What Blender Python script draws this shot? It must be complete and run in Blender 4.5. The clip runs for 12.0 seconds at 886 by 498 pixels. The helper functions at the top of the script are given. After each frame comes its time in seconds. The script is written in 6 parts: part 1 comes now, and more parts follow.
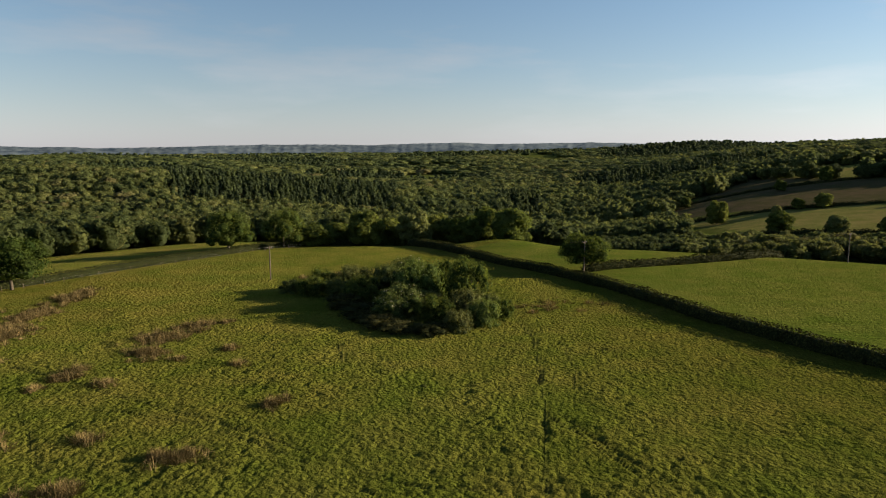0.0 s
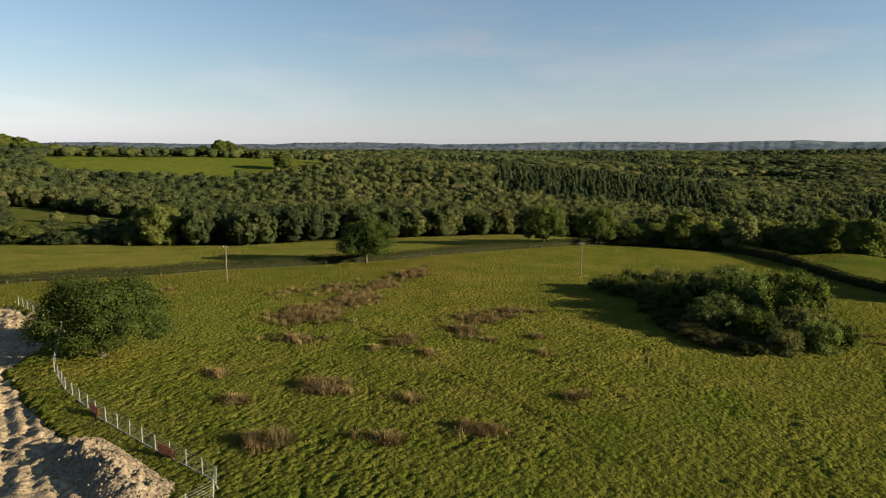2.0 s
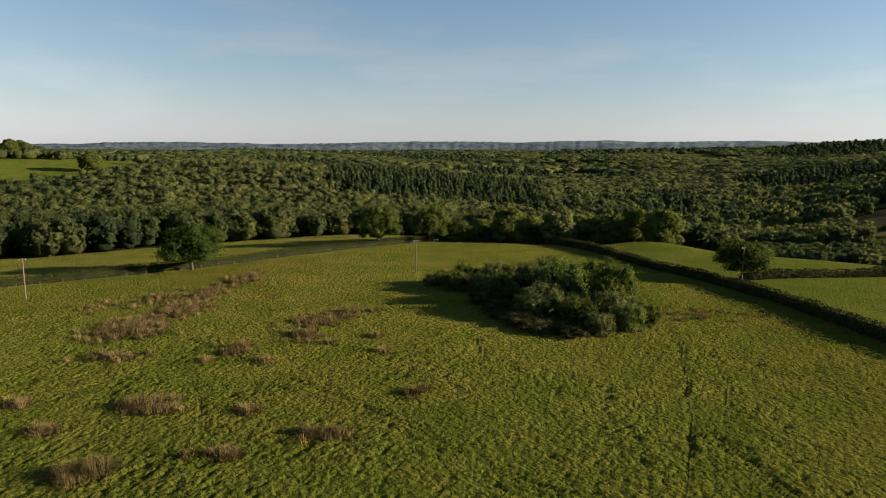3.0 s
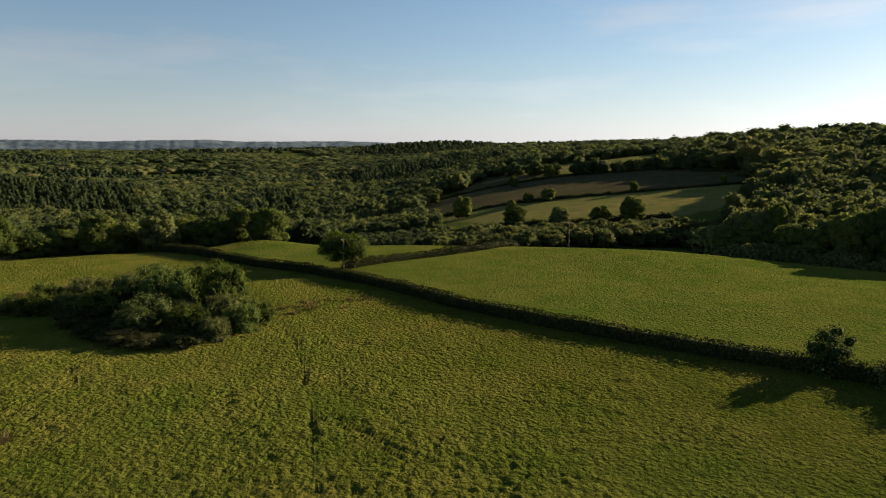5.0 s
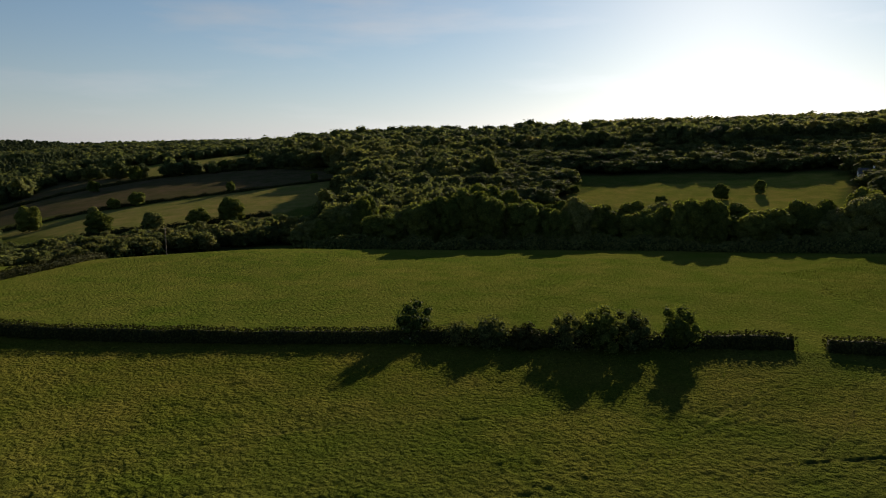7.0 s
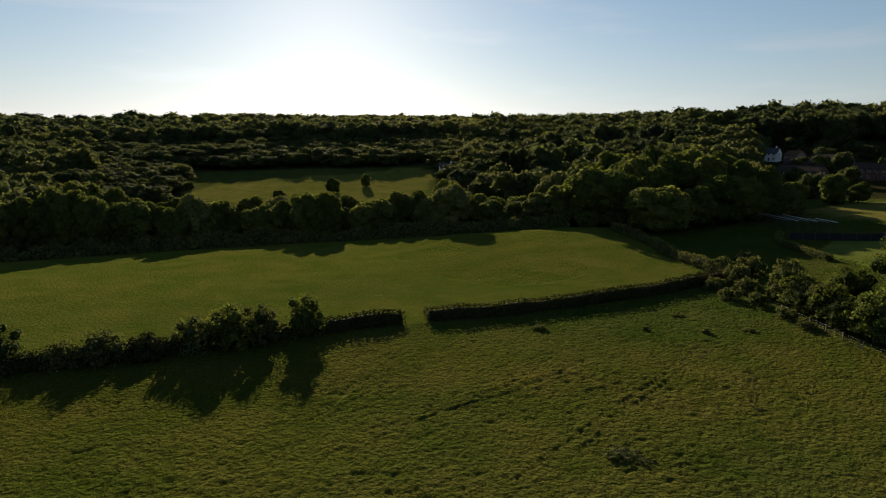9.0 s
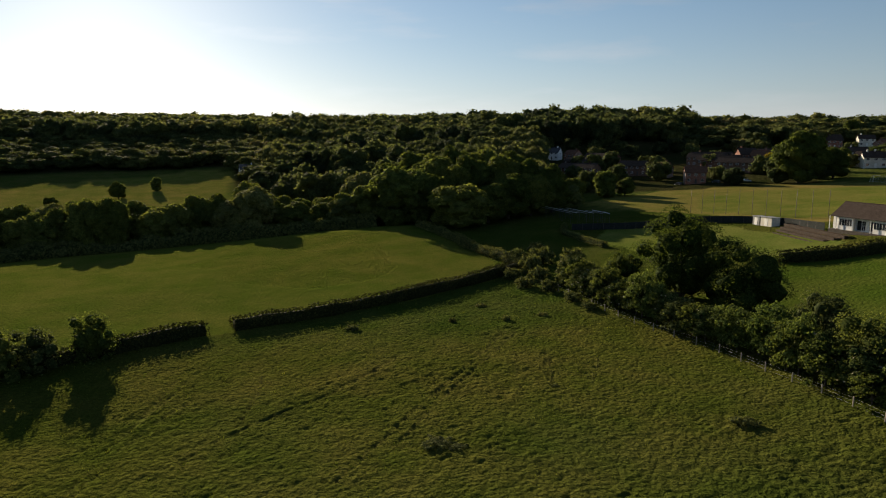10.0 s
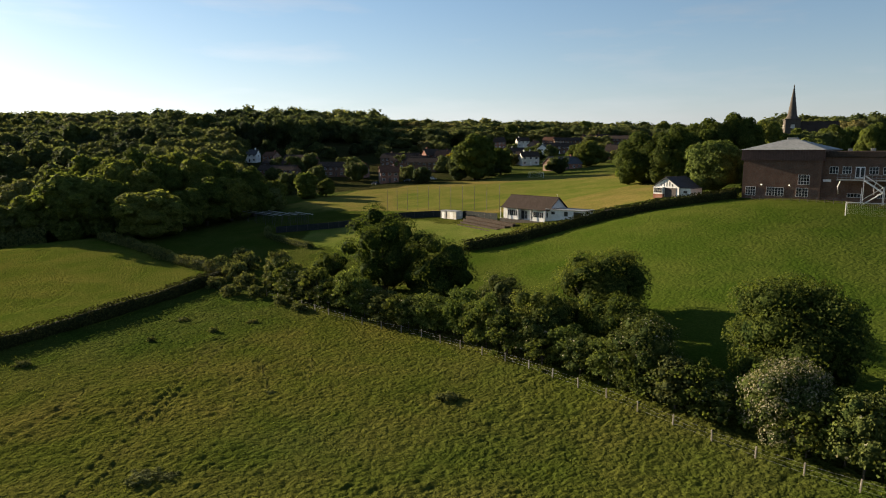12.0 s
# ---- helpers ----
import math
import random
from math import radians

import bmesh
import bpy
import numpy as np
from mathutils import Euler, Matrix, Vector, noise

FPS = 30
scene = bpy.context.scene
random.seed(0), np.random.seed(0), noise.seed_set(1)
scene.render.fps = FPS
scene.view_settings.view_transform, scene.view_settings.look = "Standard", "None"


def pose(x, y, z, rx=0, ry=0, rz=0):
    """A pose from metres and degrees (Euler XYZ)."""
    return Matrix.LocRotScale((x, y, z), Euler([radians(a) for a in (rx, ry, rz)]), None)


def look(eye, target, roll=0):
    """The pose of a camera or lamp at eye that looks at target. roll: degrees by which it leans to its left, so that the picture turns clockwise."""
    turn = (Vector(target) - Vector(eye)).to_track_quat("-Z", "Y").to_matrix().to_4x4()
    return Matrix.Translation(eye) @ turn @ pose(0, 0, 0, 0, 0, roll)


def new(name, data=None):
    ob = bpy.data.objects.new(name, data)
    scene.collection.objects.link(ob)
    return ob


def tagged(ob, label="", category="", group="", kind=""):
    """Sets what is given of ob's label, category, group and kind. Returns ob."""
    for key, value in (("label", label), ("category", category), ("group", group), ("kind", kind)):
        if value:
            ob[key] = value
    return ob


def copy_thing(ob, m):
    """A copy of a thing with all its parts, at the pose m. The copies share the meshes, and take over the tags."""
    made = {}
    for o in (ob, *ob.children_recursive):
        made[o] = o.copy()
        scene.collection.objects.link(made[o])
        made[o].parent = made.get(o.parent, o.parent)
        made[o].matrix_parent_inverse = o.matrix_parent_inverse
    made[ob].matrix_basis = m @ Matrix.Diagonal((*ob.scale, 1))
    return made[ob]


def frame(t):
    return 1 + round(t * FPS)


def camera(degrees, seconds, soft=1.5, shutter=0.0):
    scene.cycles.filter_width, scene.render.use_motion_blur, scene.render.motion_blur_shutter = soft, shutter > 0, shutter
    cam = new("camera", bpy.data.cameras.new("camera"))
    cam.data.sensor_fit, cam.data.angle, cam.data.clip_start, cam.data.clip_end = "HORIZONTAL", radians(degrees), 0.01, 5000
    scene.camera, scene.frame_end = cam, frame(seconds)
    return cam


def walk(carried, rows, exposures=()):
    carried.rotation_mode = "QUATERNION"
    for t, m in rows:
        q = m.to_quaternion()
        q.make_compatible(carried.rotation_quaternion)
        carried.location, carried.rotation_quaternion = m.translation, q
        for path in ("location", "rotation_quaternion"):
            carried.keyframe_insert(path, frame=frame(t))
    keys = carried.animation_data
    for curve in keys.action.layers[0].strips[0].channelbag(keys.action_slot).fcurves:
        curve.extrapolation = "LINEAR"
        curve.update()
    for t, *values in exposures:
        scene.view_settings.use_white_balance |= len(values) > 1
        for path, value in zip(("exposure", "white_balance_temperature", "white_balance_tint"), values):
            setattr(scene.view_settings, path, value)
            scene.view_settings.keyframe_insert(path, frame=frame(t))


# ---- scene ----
cam = camera(68.43, 12.0, soft=1.1)
EYE = (0.0, 0.0, 28.0)
# seconds, yaw, pitch, roll in degrees
PATH = (
    (0.0, -0.66, -8.17, 0.14),
    (0.5, 11.13, -8.24, -0.16),
    (1.0, 21.80, -8.38, -0.39),
    (1.5, 27.73, -8.48, -0.54),
    (2.0, 26.65, -8.50, -0.50),
    (2.5, 20.30, -8.46, -0.43),
    (3.0, 12.06, -8.42, -0.34),
    (3.2, 8.74, -8.39, -0.30),
    (4.8, -18.39, -8.30, -0.25),
    (5.0, -21.79, -8.30, -0.15),
    (5.5, -30.38, -8.28, 0.00),
    (6.0, -38.95, -8.27, 0.17),
    (6.5, -47.49, -8.28, 0.29),
    (7.0, -56.12, -8.37, 0.38),
    (7.2, -59.57, -8.40, 0.48),
    (8.8, -85.37, -8.81, -0.36),
    (9.0, -88.72, -8.81, -0.30),
    (9.5, -97.18, -8.74, -0.15),
    (10.0, -105.68, -8.71, -0.11),
    (10.5, -114.30, -8.67, -0.03),
    (11.0, -122.58, -8.64, 0.08),
    (11.5, -130.34, -8.61, 0.16),
    (12.0, -131.45, -8.58, 0.23),
)
walk(cam, [(t, pose(*EYE, 90 + p, r, y)) for t, y, p, r in PATH],
     exposures=((0.0, 1.44), (1.5, 1.5), (3.2, 1.46), (5.0, 1.38), (7.0, 0.84), (9.0, 0.84), (10.5, 1.1), (12.0, 1.5)))

# ---------------------------------------------------------------- light
SUN_BEARING, SUN_HEIGHT = 79.0, 14.5
world = bpy.data.worlds.new("sky")
scene.world = world
world.use_nodes = True
wn, wl = world.node_tree.nodes, world.node_tree.links
wn.clear()
sky = wn.new("ShaderNodeTexSky")
sky.sky_type, sky.sun_disc = "NISHITA", False
sky.sun_elevation, sky.sun_rotation = radians(SUN_HEIGHT), radians(SUN_BEARING)
sky.altitude, sky.air_density, sky.dust_density, sky.ozone_density = 60.0, 1.0, 0.2, 2.4
back, wout = wn.new("ShaderNodeBackground"), wn.new("ShaderNodeOutputWorld")
back.inputs["Strength"].default_value = 0.05


def world_math(op, a, b=0.0):
    m = wn.new("ShaderNodeMath")
    m.operation, m.use_clamp = op, op == "MULTIPLY_ADD"
    for s, value in zip(m.inputs, (a, b)):
        if isinstance(value, (int, float)):
            s.default_value = value
        else:
            wl.new(value, s)
    return m.outputs[0]


def world_mix(fac, a, b, mode="MIX"):
    m = wn.new("ShaderNodeMix")
    m.data_type, m.blend_type = "RGBA", mode
    for s, value in ((m.inputs["Factor"], fac), (m.inputs[6], a), (m.inputs[7], b)):
        if isinstance(value, (int, float)):
            s.default_value = value
        elif isinstance(value, tuple):
            s.default_value = (*value, 1)
        else:
            wl.new(value, s)
    return m.outputs[2]


# pale haze towards the horizon, and thin high cloud
way = wn.new("ShaderNodeTexCoord").outputs["Generated"]
split = wn.new("ShaderNodeSeparateXYZ")
wl.new(way, split.inputs[0])
grey = wn.new("ShaderNodeRGBToBW")
wl.new(sky.outputs["Color"], grey.inputs[0])
low = world_math("POWER", world_math("SUBTRACT", 1.0, world_math("ABSOLUTE", split.outputs["Z"])), 9.0)
hazy = world_mix(1.0, grey.outputs[0], (0.81, 0.81, 0.98), "MULTIPLY")
tone = world_mix(world_math("MULTIPLY", low, 0.8), sky.outputs["Color"], hazy)
stretch = wn.new("ShaderNodeMapping")
stretch.inputs["Scale"].default_value, stretch.inputs["Rotation"].default_value = (1.6, 1.6, 9.0), (0.12, 0.08, 0.5)
wl.new(way, stretch.inputs["Vector"])
wisp = wn.new("ShaderNodeTexNoise")
wisp.inputs["Scale"].default_value, wisp.inputs["Detail"].default_value, wisp.inputs["Roughness"].default_value = 1.7, 6.0, 0.55
wl.new(stretch.outputs[0], wisp.inputs["Vector"])
veil = wn.new("ShaderNodeMapRange")
veil.inputs["From Min"].default_value, veil.inputs["From Max"].default_value, veil.inputs["To Max"].default_value = 0.5, 0.78, 0.75
wl.new(wisp.outputs["Fac"], veil.inputs["Value"])
cloud = world_mix(1.0, grey.outputs[0], (1.25, 1.25, 1.3), "MULTIPLY")
wl.new(world_mix(world_math("MULTIPLY", veil.outputs[0], world_math("SUBTRACT", 1.0, low)), tone, cloud), back.inputs["Color"])
wl.new(back.outputs["Background"], wout.inputs["Surface"])

sun = new("sun", bpy.data.lights.new("sun", "SUN"))
sun.data.energy, sun.data.angle, sun.data.color = 5.0, radians(0.6), (1.0, 0.83, 0.6)
b, h = radians(SUN_BEARING), radians(SUN_HEIGHT)
sun.matrix_world = look((math.sin(b) * 200, math.cos(b) * 200, 28 + 200 * math.tan(h)), (0, 0, 28))

# ---------------------------------------------------------------- terrain
BEARINGS = (-75, -60, -45, -30, -15, 0, 15, 27, 40, 55, 70, 85, 100, 110, 120, 130, 140, 150, 160, 175, 215, 250)
# ground heights round the field on rings of growing radius, one value a bearing
ring_60 = (0, 0, 0, 0, 0, 0, 0, 0, 0, 0, 0, 0, 0, 0, 0, 0, 0, 0.5, 1, 2, 1, 0)
ring_100 = (0, 0, 0, 0, 0, 0, 0, 0, 0, 0, 0, 0, 0, 0, 0.5, 1, 3, 7, 9, 9, 3, 0)
ring_140 = (0, 0, 0, 0, 0, 0, 0, 0, 0, 0, 0, 0, 0.5, 0.5, 2, 5, 8.5, 15.5, 17.5, 15, 5, 0)
ring_205 = (-1, -0.8, -1.5, -0.6, -0.3, 0.1, 0, -0.6, 0.3, -3, -2.6, -1.2, 4, 3.5, 5.5, 8.5, 12, 18, 19, 17, 7, 0)
ring_240 = (-2, -1.9, -4, -3, -1.2, -8, -8, -8, -7, -7.5, -6.5, -5, 0, 4, 7, 9, 13.5, 19, 20, 18, 8, 0)
ring_320 = (-6, -7, -12, -12, -14, -20, -18, -9, -5, -6, -2, -2, 4, 8, 9.5, 13, 16, 21, 22, 20, 10, 2)
ring_450 = (-8, -10, -17, -13, -16, -28, -26, -4, 3, 8, 7, 10, 18, 22, 21, 22, 22, 25, 26, 24, 14, 5)
ring_650 = (-10, -12, -13, 8, 2, -22, -22, 10, 22, 30, 32, 40, 44, 48, 50, 47, 41, 38, 38, 34, 20, 8)
ring_900 = (21, 22, 21, 10, -14, -30, -14, 28, 38, 46, 54, 56, 56, 58, 60, 58, 54, 50, 48, 40, 24, 12)
ring_1300 = (15, 15, 12, 8, 0, -12, 5, 30, 42, 50, 58, 60, 58, 58, 60, 58, 56, 54, 52, 42, 26, 16)
ring_2200 = (20, 20, 18, 18, 20, 26, 48, 50, 48, 50, 52, 52, 52, 50, 48, 46, 44, 42, 42, 38, 30, 24)
ring_4800 = (20, 20, 20, 24, 30, 40, 60, 60, 60, 60, 60, 60, 60, 60, 60, 60, 60, 60, 60, 50, 40, 30)
RINGS = {5: (0,) * 22, 60: ring_60, 100: ring_100, 140: ring_140, 205: ring_205, 240: ring_240, 320: ring_320, 450: ring_450,
         650: ring_650, 900: ring_900, 1300: ring_1300, 2200: ring_2200, 4800: ring_4800}


def relief_table():
    """Heights on a fine polar grid: 1 degree by 0.02 in ln(radius), smoothed."""
    around = np.arange(-75, 285)
    lnr = np.arange(math.log(5), math.log(4800) + 0.02, 0.02)
    rows = [np.interp(around, BEARINGS + (285,), v + v[:1]) for v in RINGS.values()]
    table = np.array([np.interp(np.exp(lnr), list(RINGS), c) for c in np.array(rows).T])
    ker = np.exp(-0.5 * (np.arange(-12, 13) / 4.0) ** 2)
    ker /= ker.sum()
    wrapped = np.concatenate([table[-12:], table, table[:12]])
    table = sum(k * wrapped[i:i + 360] for i, k in enumerate(ker))
    ker = np.exp(-0.5 * (np.arange(-4, 5) / 1.6) ** 2)
    ker /= ker.sum()
    padded = np.pad(table, ((0, 0), (4, 4)), mode="edge")
    return sum(k * padded[:, i:i + table.shape[1]] for i, k in enumerate(ker))


RELIEF = relief_table()


def wave(x, y, size, seed):
    """Smooth value noise between -1 and 1 on arrays."""
    u, v = np.asarray(x) / size, np.asarray(y) / size
    i, j = np.floor(u).astype(np.int64), np.floor(v).astype(np.int64)
    fu, fv = u - i, v - j
    fu, fv = fu * fu * (3 - 2 * fu), fv * fv * (3 - 2 * fv)

    def at(a, c):
        n = (a * 374761393 + c * 668265263 + seed * 974634777) & 0xFFFFFFFF
        n = ((n ^ (n >> 13)) * 1274126177) & 0xFFFFFFFF
        return ((n ^ (n >> 16)) & 0xFFFF) / 32767.5 - 1.0
    return (at(i, j) * (1 - fu) + at(i + 1, j) * fu) * (1 - fv) + (at(i, j + 1) * (1 - fu) + at(i + 1, j + 1) * fu) * fv


def ground_z(x, y):
    """Height of the land at x, y (numbers or arrays)."""
    x, y = np.asarray(x, float), np.asarray(y, float)
    r = np.clip(np.hypot(x, y), 5.001, 4790)
    a = (np.degrees(np.arctan2(x, y)) + 75) % 360
    u = (np.log(r) - math.log(5)) / 0.02
    i, j = np.floor(a).astype(int) % 360, np.floor(u).astype(int)
    fa, fu = a - np.floor(a), u - j
    i2, j2 = (i + 1) % 360, np.minimum(j + 1, RELIEF.shape[1] - 1)
    z = (RELIEF[i, j] * (1 - fa) + RELIEF[i2, j] * fa) * (1 - fu) + (RELIEF[i, j2] * (1 - fa) + RELIEF[i2, j2] * fa) * fu
    # local rise shaped so that the meadow crest fits the camera's view
    crest_lift = 2.1 * np.exp(-(((a - 81) / 4.0) ** 2) - ((r - 207) / 13.0) ** 2)
    return z + crest_lift + 0.22 * wave(x, y, 23, 1) + np.clip((r - 230) / 300, 0, 1) * 1.5 * wave(x, y, 90, 2) + np.clip((r - 950) / 400, 0, 1) * 15 * wave(x, y, 420, 3)


def polar(bearing, r):
    """Plan position at a bearing (degrees clockwise from +y) and a distance."""
    return r * math.sin(radians(bearing)), r * math.cos(radians(bearing))


# ==== terrain end ====

# ---------------------------------------------------------------- materials
def shader(name, rough=0.9, spec=0.15):
    """A material with its nodes, links and principled node."""
    m = bpy.data.materials.new(name)
    m.use_nodes = True
    n, l = m.node_tree.nodes, m.node_tree.links
    p = n["Principled BSDF"]
    p.inputs["Roughness"].default_value = rough
    p.inputs["Specular IOR Level"].default_value = spec
    return m, n, l, p


def ramp(n, l, fac, low, high, a=0.3, b=0.7):
    r = n.new("ShaderNodeValToRGB")
    r.color_ramp.elements[0].position, r.color_ramp.elements[1].position = a, b
    r.color_ramp.elements[0].color, r.color_ramp.elements[1].color = (*low, 1), (*high, 1)
    l.new(fac, r.inputs["Fac"])
    return r.outputs["Color"]


def grain(n, l, scale, detail=4.0, where="Position", rough=0.6):
    t = n.new("ShaderNodeTexNoise")
    t.inputs["Scale"].default_value, t.inputs["Detail"].default_value, t.inputs["Roughness"].default_value = scale, detail, rough
    if where == "Position":
        l.new(n.new("ShaderNodeNewGeometry").outputs["Position"], t.inputs["Vector"])
    else:
        l.new(n.new("ShaderNodeTexCoord").outputs[where], t.inputs["Vector"])
    return t.outputs["Fac"]


def mixed(n, l, a, b, fac, mode="MIX"):
    m = n.new("ShaderNodeMix")
    m.data_type, m.blend_type = "RGBA", mode
    for socket, value in ((m.inputs["Factor"], fac), (m.inputs[6], a), (m.inputs[7], b)):
        if isinstance(value, (int, float)):
            socket.default_value = value
        elif isinstance(value, tuple):
            socket.default_value = (*value, 1)
        else:
            l.new(value, socket)
    return m.outputs[2]


def bumped(n, l, p, height, strength, distance):
    b = n.new("ShaderNodeBump")
    b.inputs["Strength"].default_value, b.inputs["Distance"].default_value = strength, distance
    l.new(height, b.inputs["Height"])
    l.new(b.outputs["Normal"], p.inputs["Normal"])
    return b.outputs["Normal"]


def plain(name, low, high, scale=3.0, rough=0.85, spec=0.2, bump=0.0, where="Position", metal=0.0, coarse=0.4, depth=0.05):
    """A surface with fine grain, broad stains and, if wanted, relief."""
    m, n, l, p = shader(name, rough, spec)
    fine = grain(n, l, scale, 5.0, where)
    broad = grain(n, l, scale * 0.12, 3.0, where)
    c = ramp(n, l, fine, low, high)
    c = mixed(n, l, c, ramp(n, l, broad, (0.72, 0.72, 0.72), (1.15, 1.15, 1.15)), coarse * 1.6 if coarse < 0.6 else 1.0, "MULTIPLY")
    l.new(c, p.inputs["Base Color"])
    p.inputs["Metallic"].default_value = metal
    if bump:
        bumped(n, l, p, fine, bump, depth)
    return m


def foliage(name, dark, light, glow=0.3, blossom=None, share=0.0, spread=0.32, fine=3.0):
    """Leaves: tone by tree, by clump and by leaf; some light comes through."""
    m, n, l, p = shader(name, 0.9, 0.04)
    geo, info, tone = n.new("ShaderNodeNewGeometry"), n.new("ShaderNodeObjectInfo"), n.new("ShaderNodeAttribute")
    tone.attribute_name = "tone"
    add = n.new("ShaderNodeMath")
    add.operation = "MULTIPLY_ADD"
    add.inputs[1].default_value = spread
    l.new(geo.outputs["Random Per Island"], add.inputs[0])
    half = n.new("ShaderNodeMath")
    half.operation = "MULTIPLY"
    half.inputs[1].default_value = 1.0 - spread
    l.new(tone.outputs["Fac"], half.inputs[0])
    l.new(half.outputs[0], add.inputs[2])
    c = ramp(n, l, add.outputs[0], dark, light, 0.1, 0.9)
    c = mixed(n, l, c, ramp(n, l, info.outputs["Random"], (0.8, 0.85, 0.8), (1.2, 1.12, 1.1), 0.0, 1.0), 1.0, "MULTIPLY")
    c = mixed(n, l, c, ramp(n, l, grain(n, l, 0.35, 2.0), (0.75, 0.75, 0.75), (1.2, 1.2, 1.15)), 0.8, "MULTIPLY")
    leafy = grain(n, l, fine, 3.0)
    c = mixed(n, l, c, ramp(n, l, leafy, (0.6, 0.63, 0.6), (1.65, 1.6, 1.5), 0.36, 0.64), 0.75, "MULTIPLY")
    relief = bumped(n, l, p, leafy, 0.6, 1.4 / fine)
    if blossom:
        pick = n.new("ShaderNodeMath")
        pick.operation = "LESS_THAN"
        pick.inputs[1].default_value = share
        l.new(geo.outputs["Random Per Island"], pick.inputs[0])
        outer = n.new("ShaderNodeMath")
        outer.operation = "GREATER_THAN"
        outer.inputs[1].default_value = 0.02
        l.new(tone.outputs["Fac"], outer.inputs[0])
        flower = n.new("ShaderNodeMath")
        flower.operation = "MULTIPLY"
        l.new(pick.outputs[0], flower.inputs[0])
        l.new(outer.outputs[0], flower.inputs[1])
        c = mixed(n, l, c, blossom, flower.outputs[0])
    l.new(c, p.inputs["Base Color"])
    through_leaf, both = n.new("ShaderNodeBsdfTranslucent"), n.new("ShaderNodeMixShader")
    l.new(mixed(n, l, c, (1.15, 1.12, 0.65), 1.0, "MULTIPLY"), through_leaf.inputs["Color"])
    l.new(relief, through_leaf.inputs["Normal"])
    both.inputs[0].default_value = glow
    l.new(p.outputs[0], both.inputs[1])
    l.new(through_leaf.outputs[0], both.inputs[2])
    l.new(both.outputs[0], n["Material Output"].inputs["Surface"])
    return m


def canopy_material():
    """Closed woodland canopy: tone by tree from blue-green to olive for species, painted shade and haze, broken up by
    clump and leaf.
    """
    m, n, l, p = shader("woodland_leaves", 0.9, 0.04)
    tone, geo = n.new("ShaderNodeAttribute"), n.new("ShaderNodeNewGeometry")
    tone.attribute_name = "tone"
    r = n.new("ShaderNodeValToRGB")
    stops = ((0.0, (0.046, 0.065, 0.036)), (0.3, (0.081, 0.107, 0.043)), (0.6, (0.117, 0.14, 0.052)), (0.85, (0.148, 0.162, 0.061)), (1.0, (0.19, 0.18, 0.083)))
    for k, (at, c) in enumerate(stops):
        e = r.color_ramp.elements[k] if k < 2 else r.color_ramp.elements.new(at)
        e.position, e.color = at, (*c, 1)
    l.new(tone.outputs["Fac"], r.inputs["Fac"])
    c = mixed(n, l, r.outputs["Color"], ramp(n, l, geo.outputs["Random Per Island"], (0.82, 0.84, 0.82), (1.2, 1.18, 1.15), 0.0, 1.0), 1.0, "MULTIPLY")
    clump, leafy = grain(n, l, 0.22, 2.0), grain(n, l, 0.6, 5.0, rough=0.75)
    c = mixed(n, l, c, ramp(n, l, clump, (0.75, 0.77, 0.75), (1.25, 1.22, 1.2)), 0.8, "MULTIPLY")
    c = mixed(n, l, c, ramp(n, l, leafy, (0.5, 0.53, 0.5), (1.6, 1.55, 1.5), 0.34, 0.66), 0.8, "MULTIPLY")
    relief = bumped(n, l, p, leafy, 1.0, 3.0)
    l.new(c, p.inputs["Base Color"])
    thin, both = n.new("ShaderNodeBsdfTranslucent"), n.new("ShaderNodeMixShader")
    l.new(mixed(n, l, c, (1.2, 1.12, 0.78), 1.0, "MULTIPLY"), thin.inputs["Color"])
    l.new(relief, thin.inputs["Normal"])
    both.inputs[0].default_value = 0.52
    l.new(p.outputs[0], both.inputs[1])
    l.new(thin.outputs[0], both.inputs[2])
    l.new(both.outputs[0], n["Material Output"].inputs["Surface"])
    return m


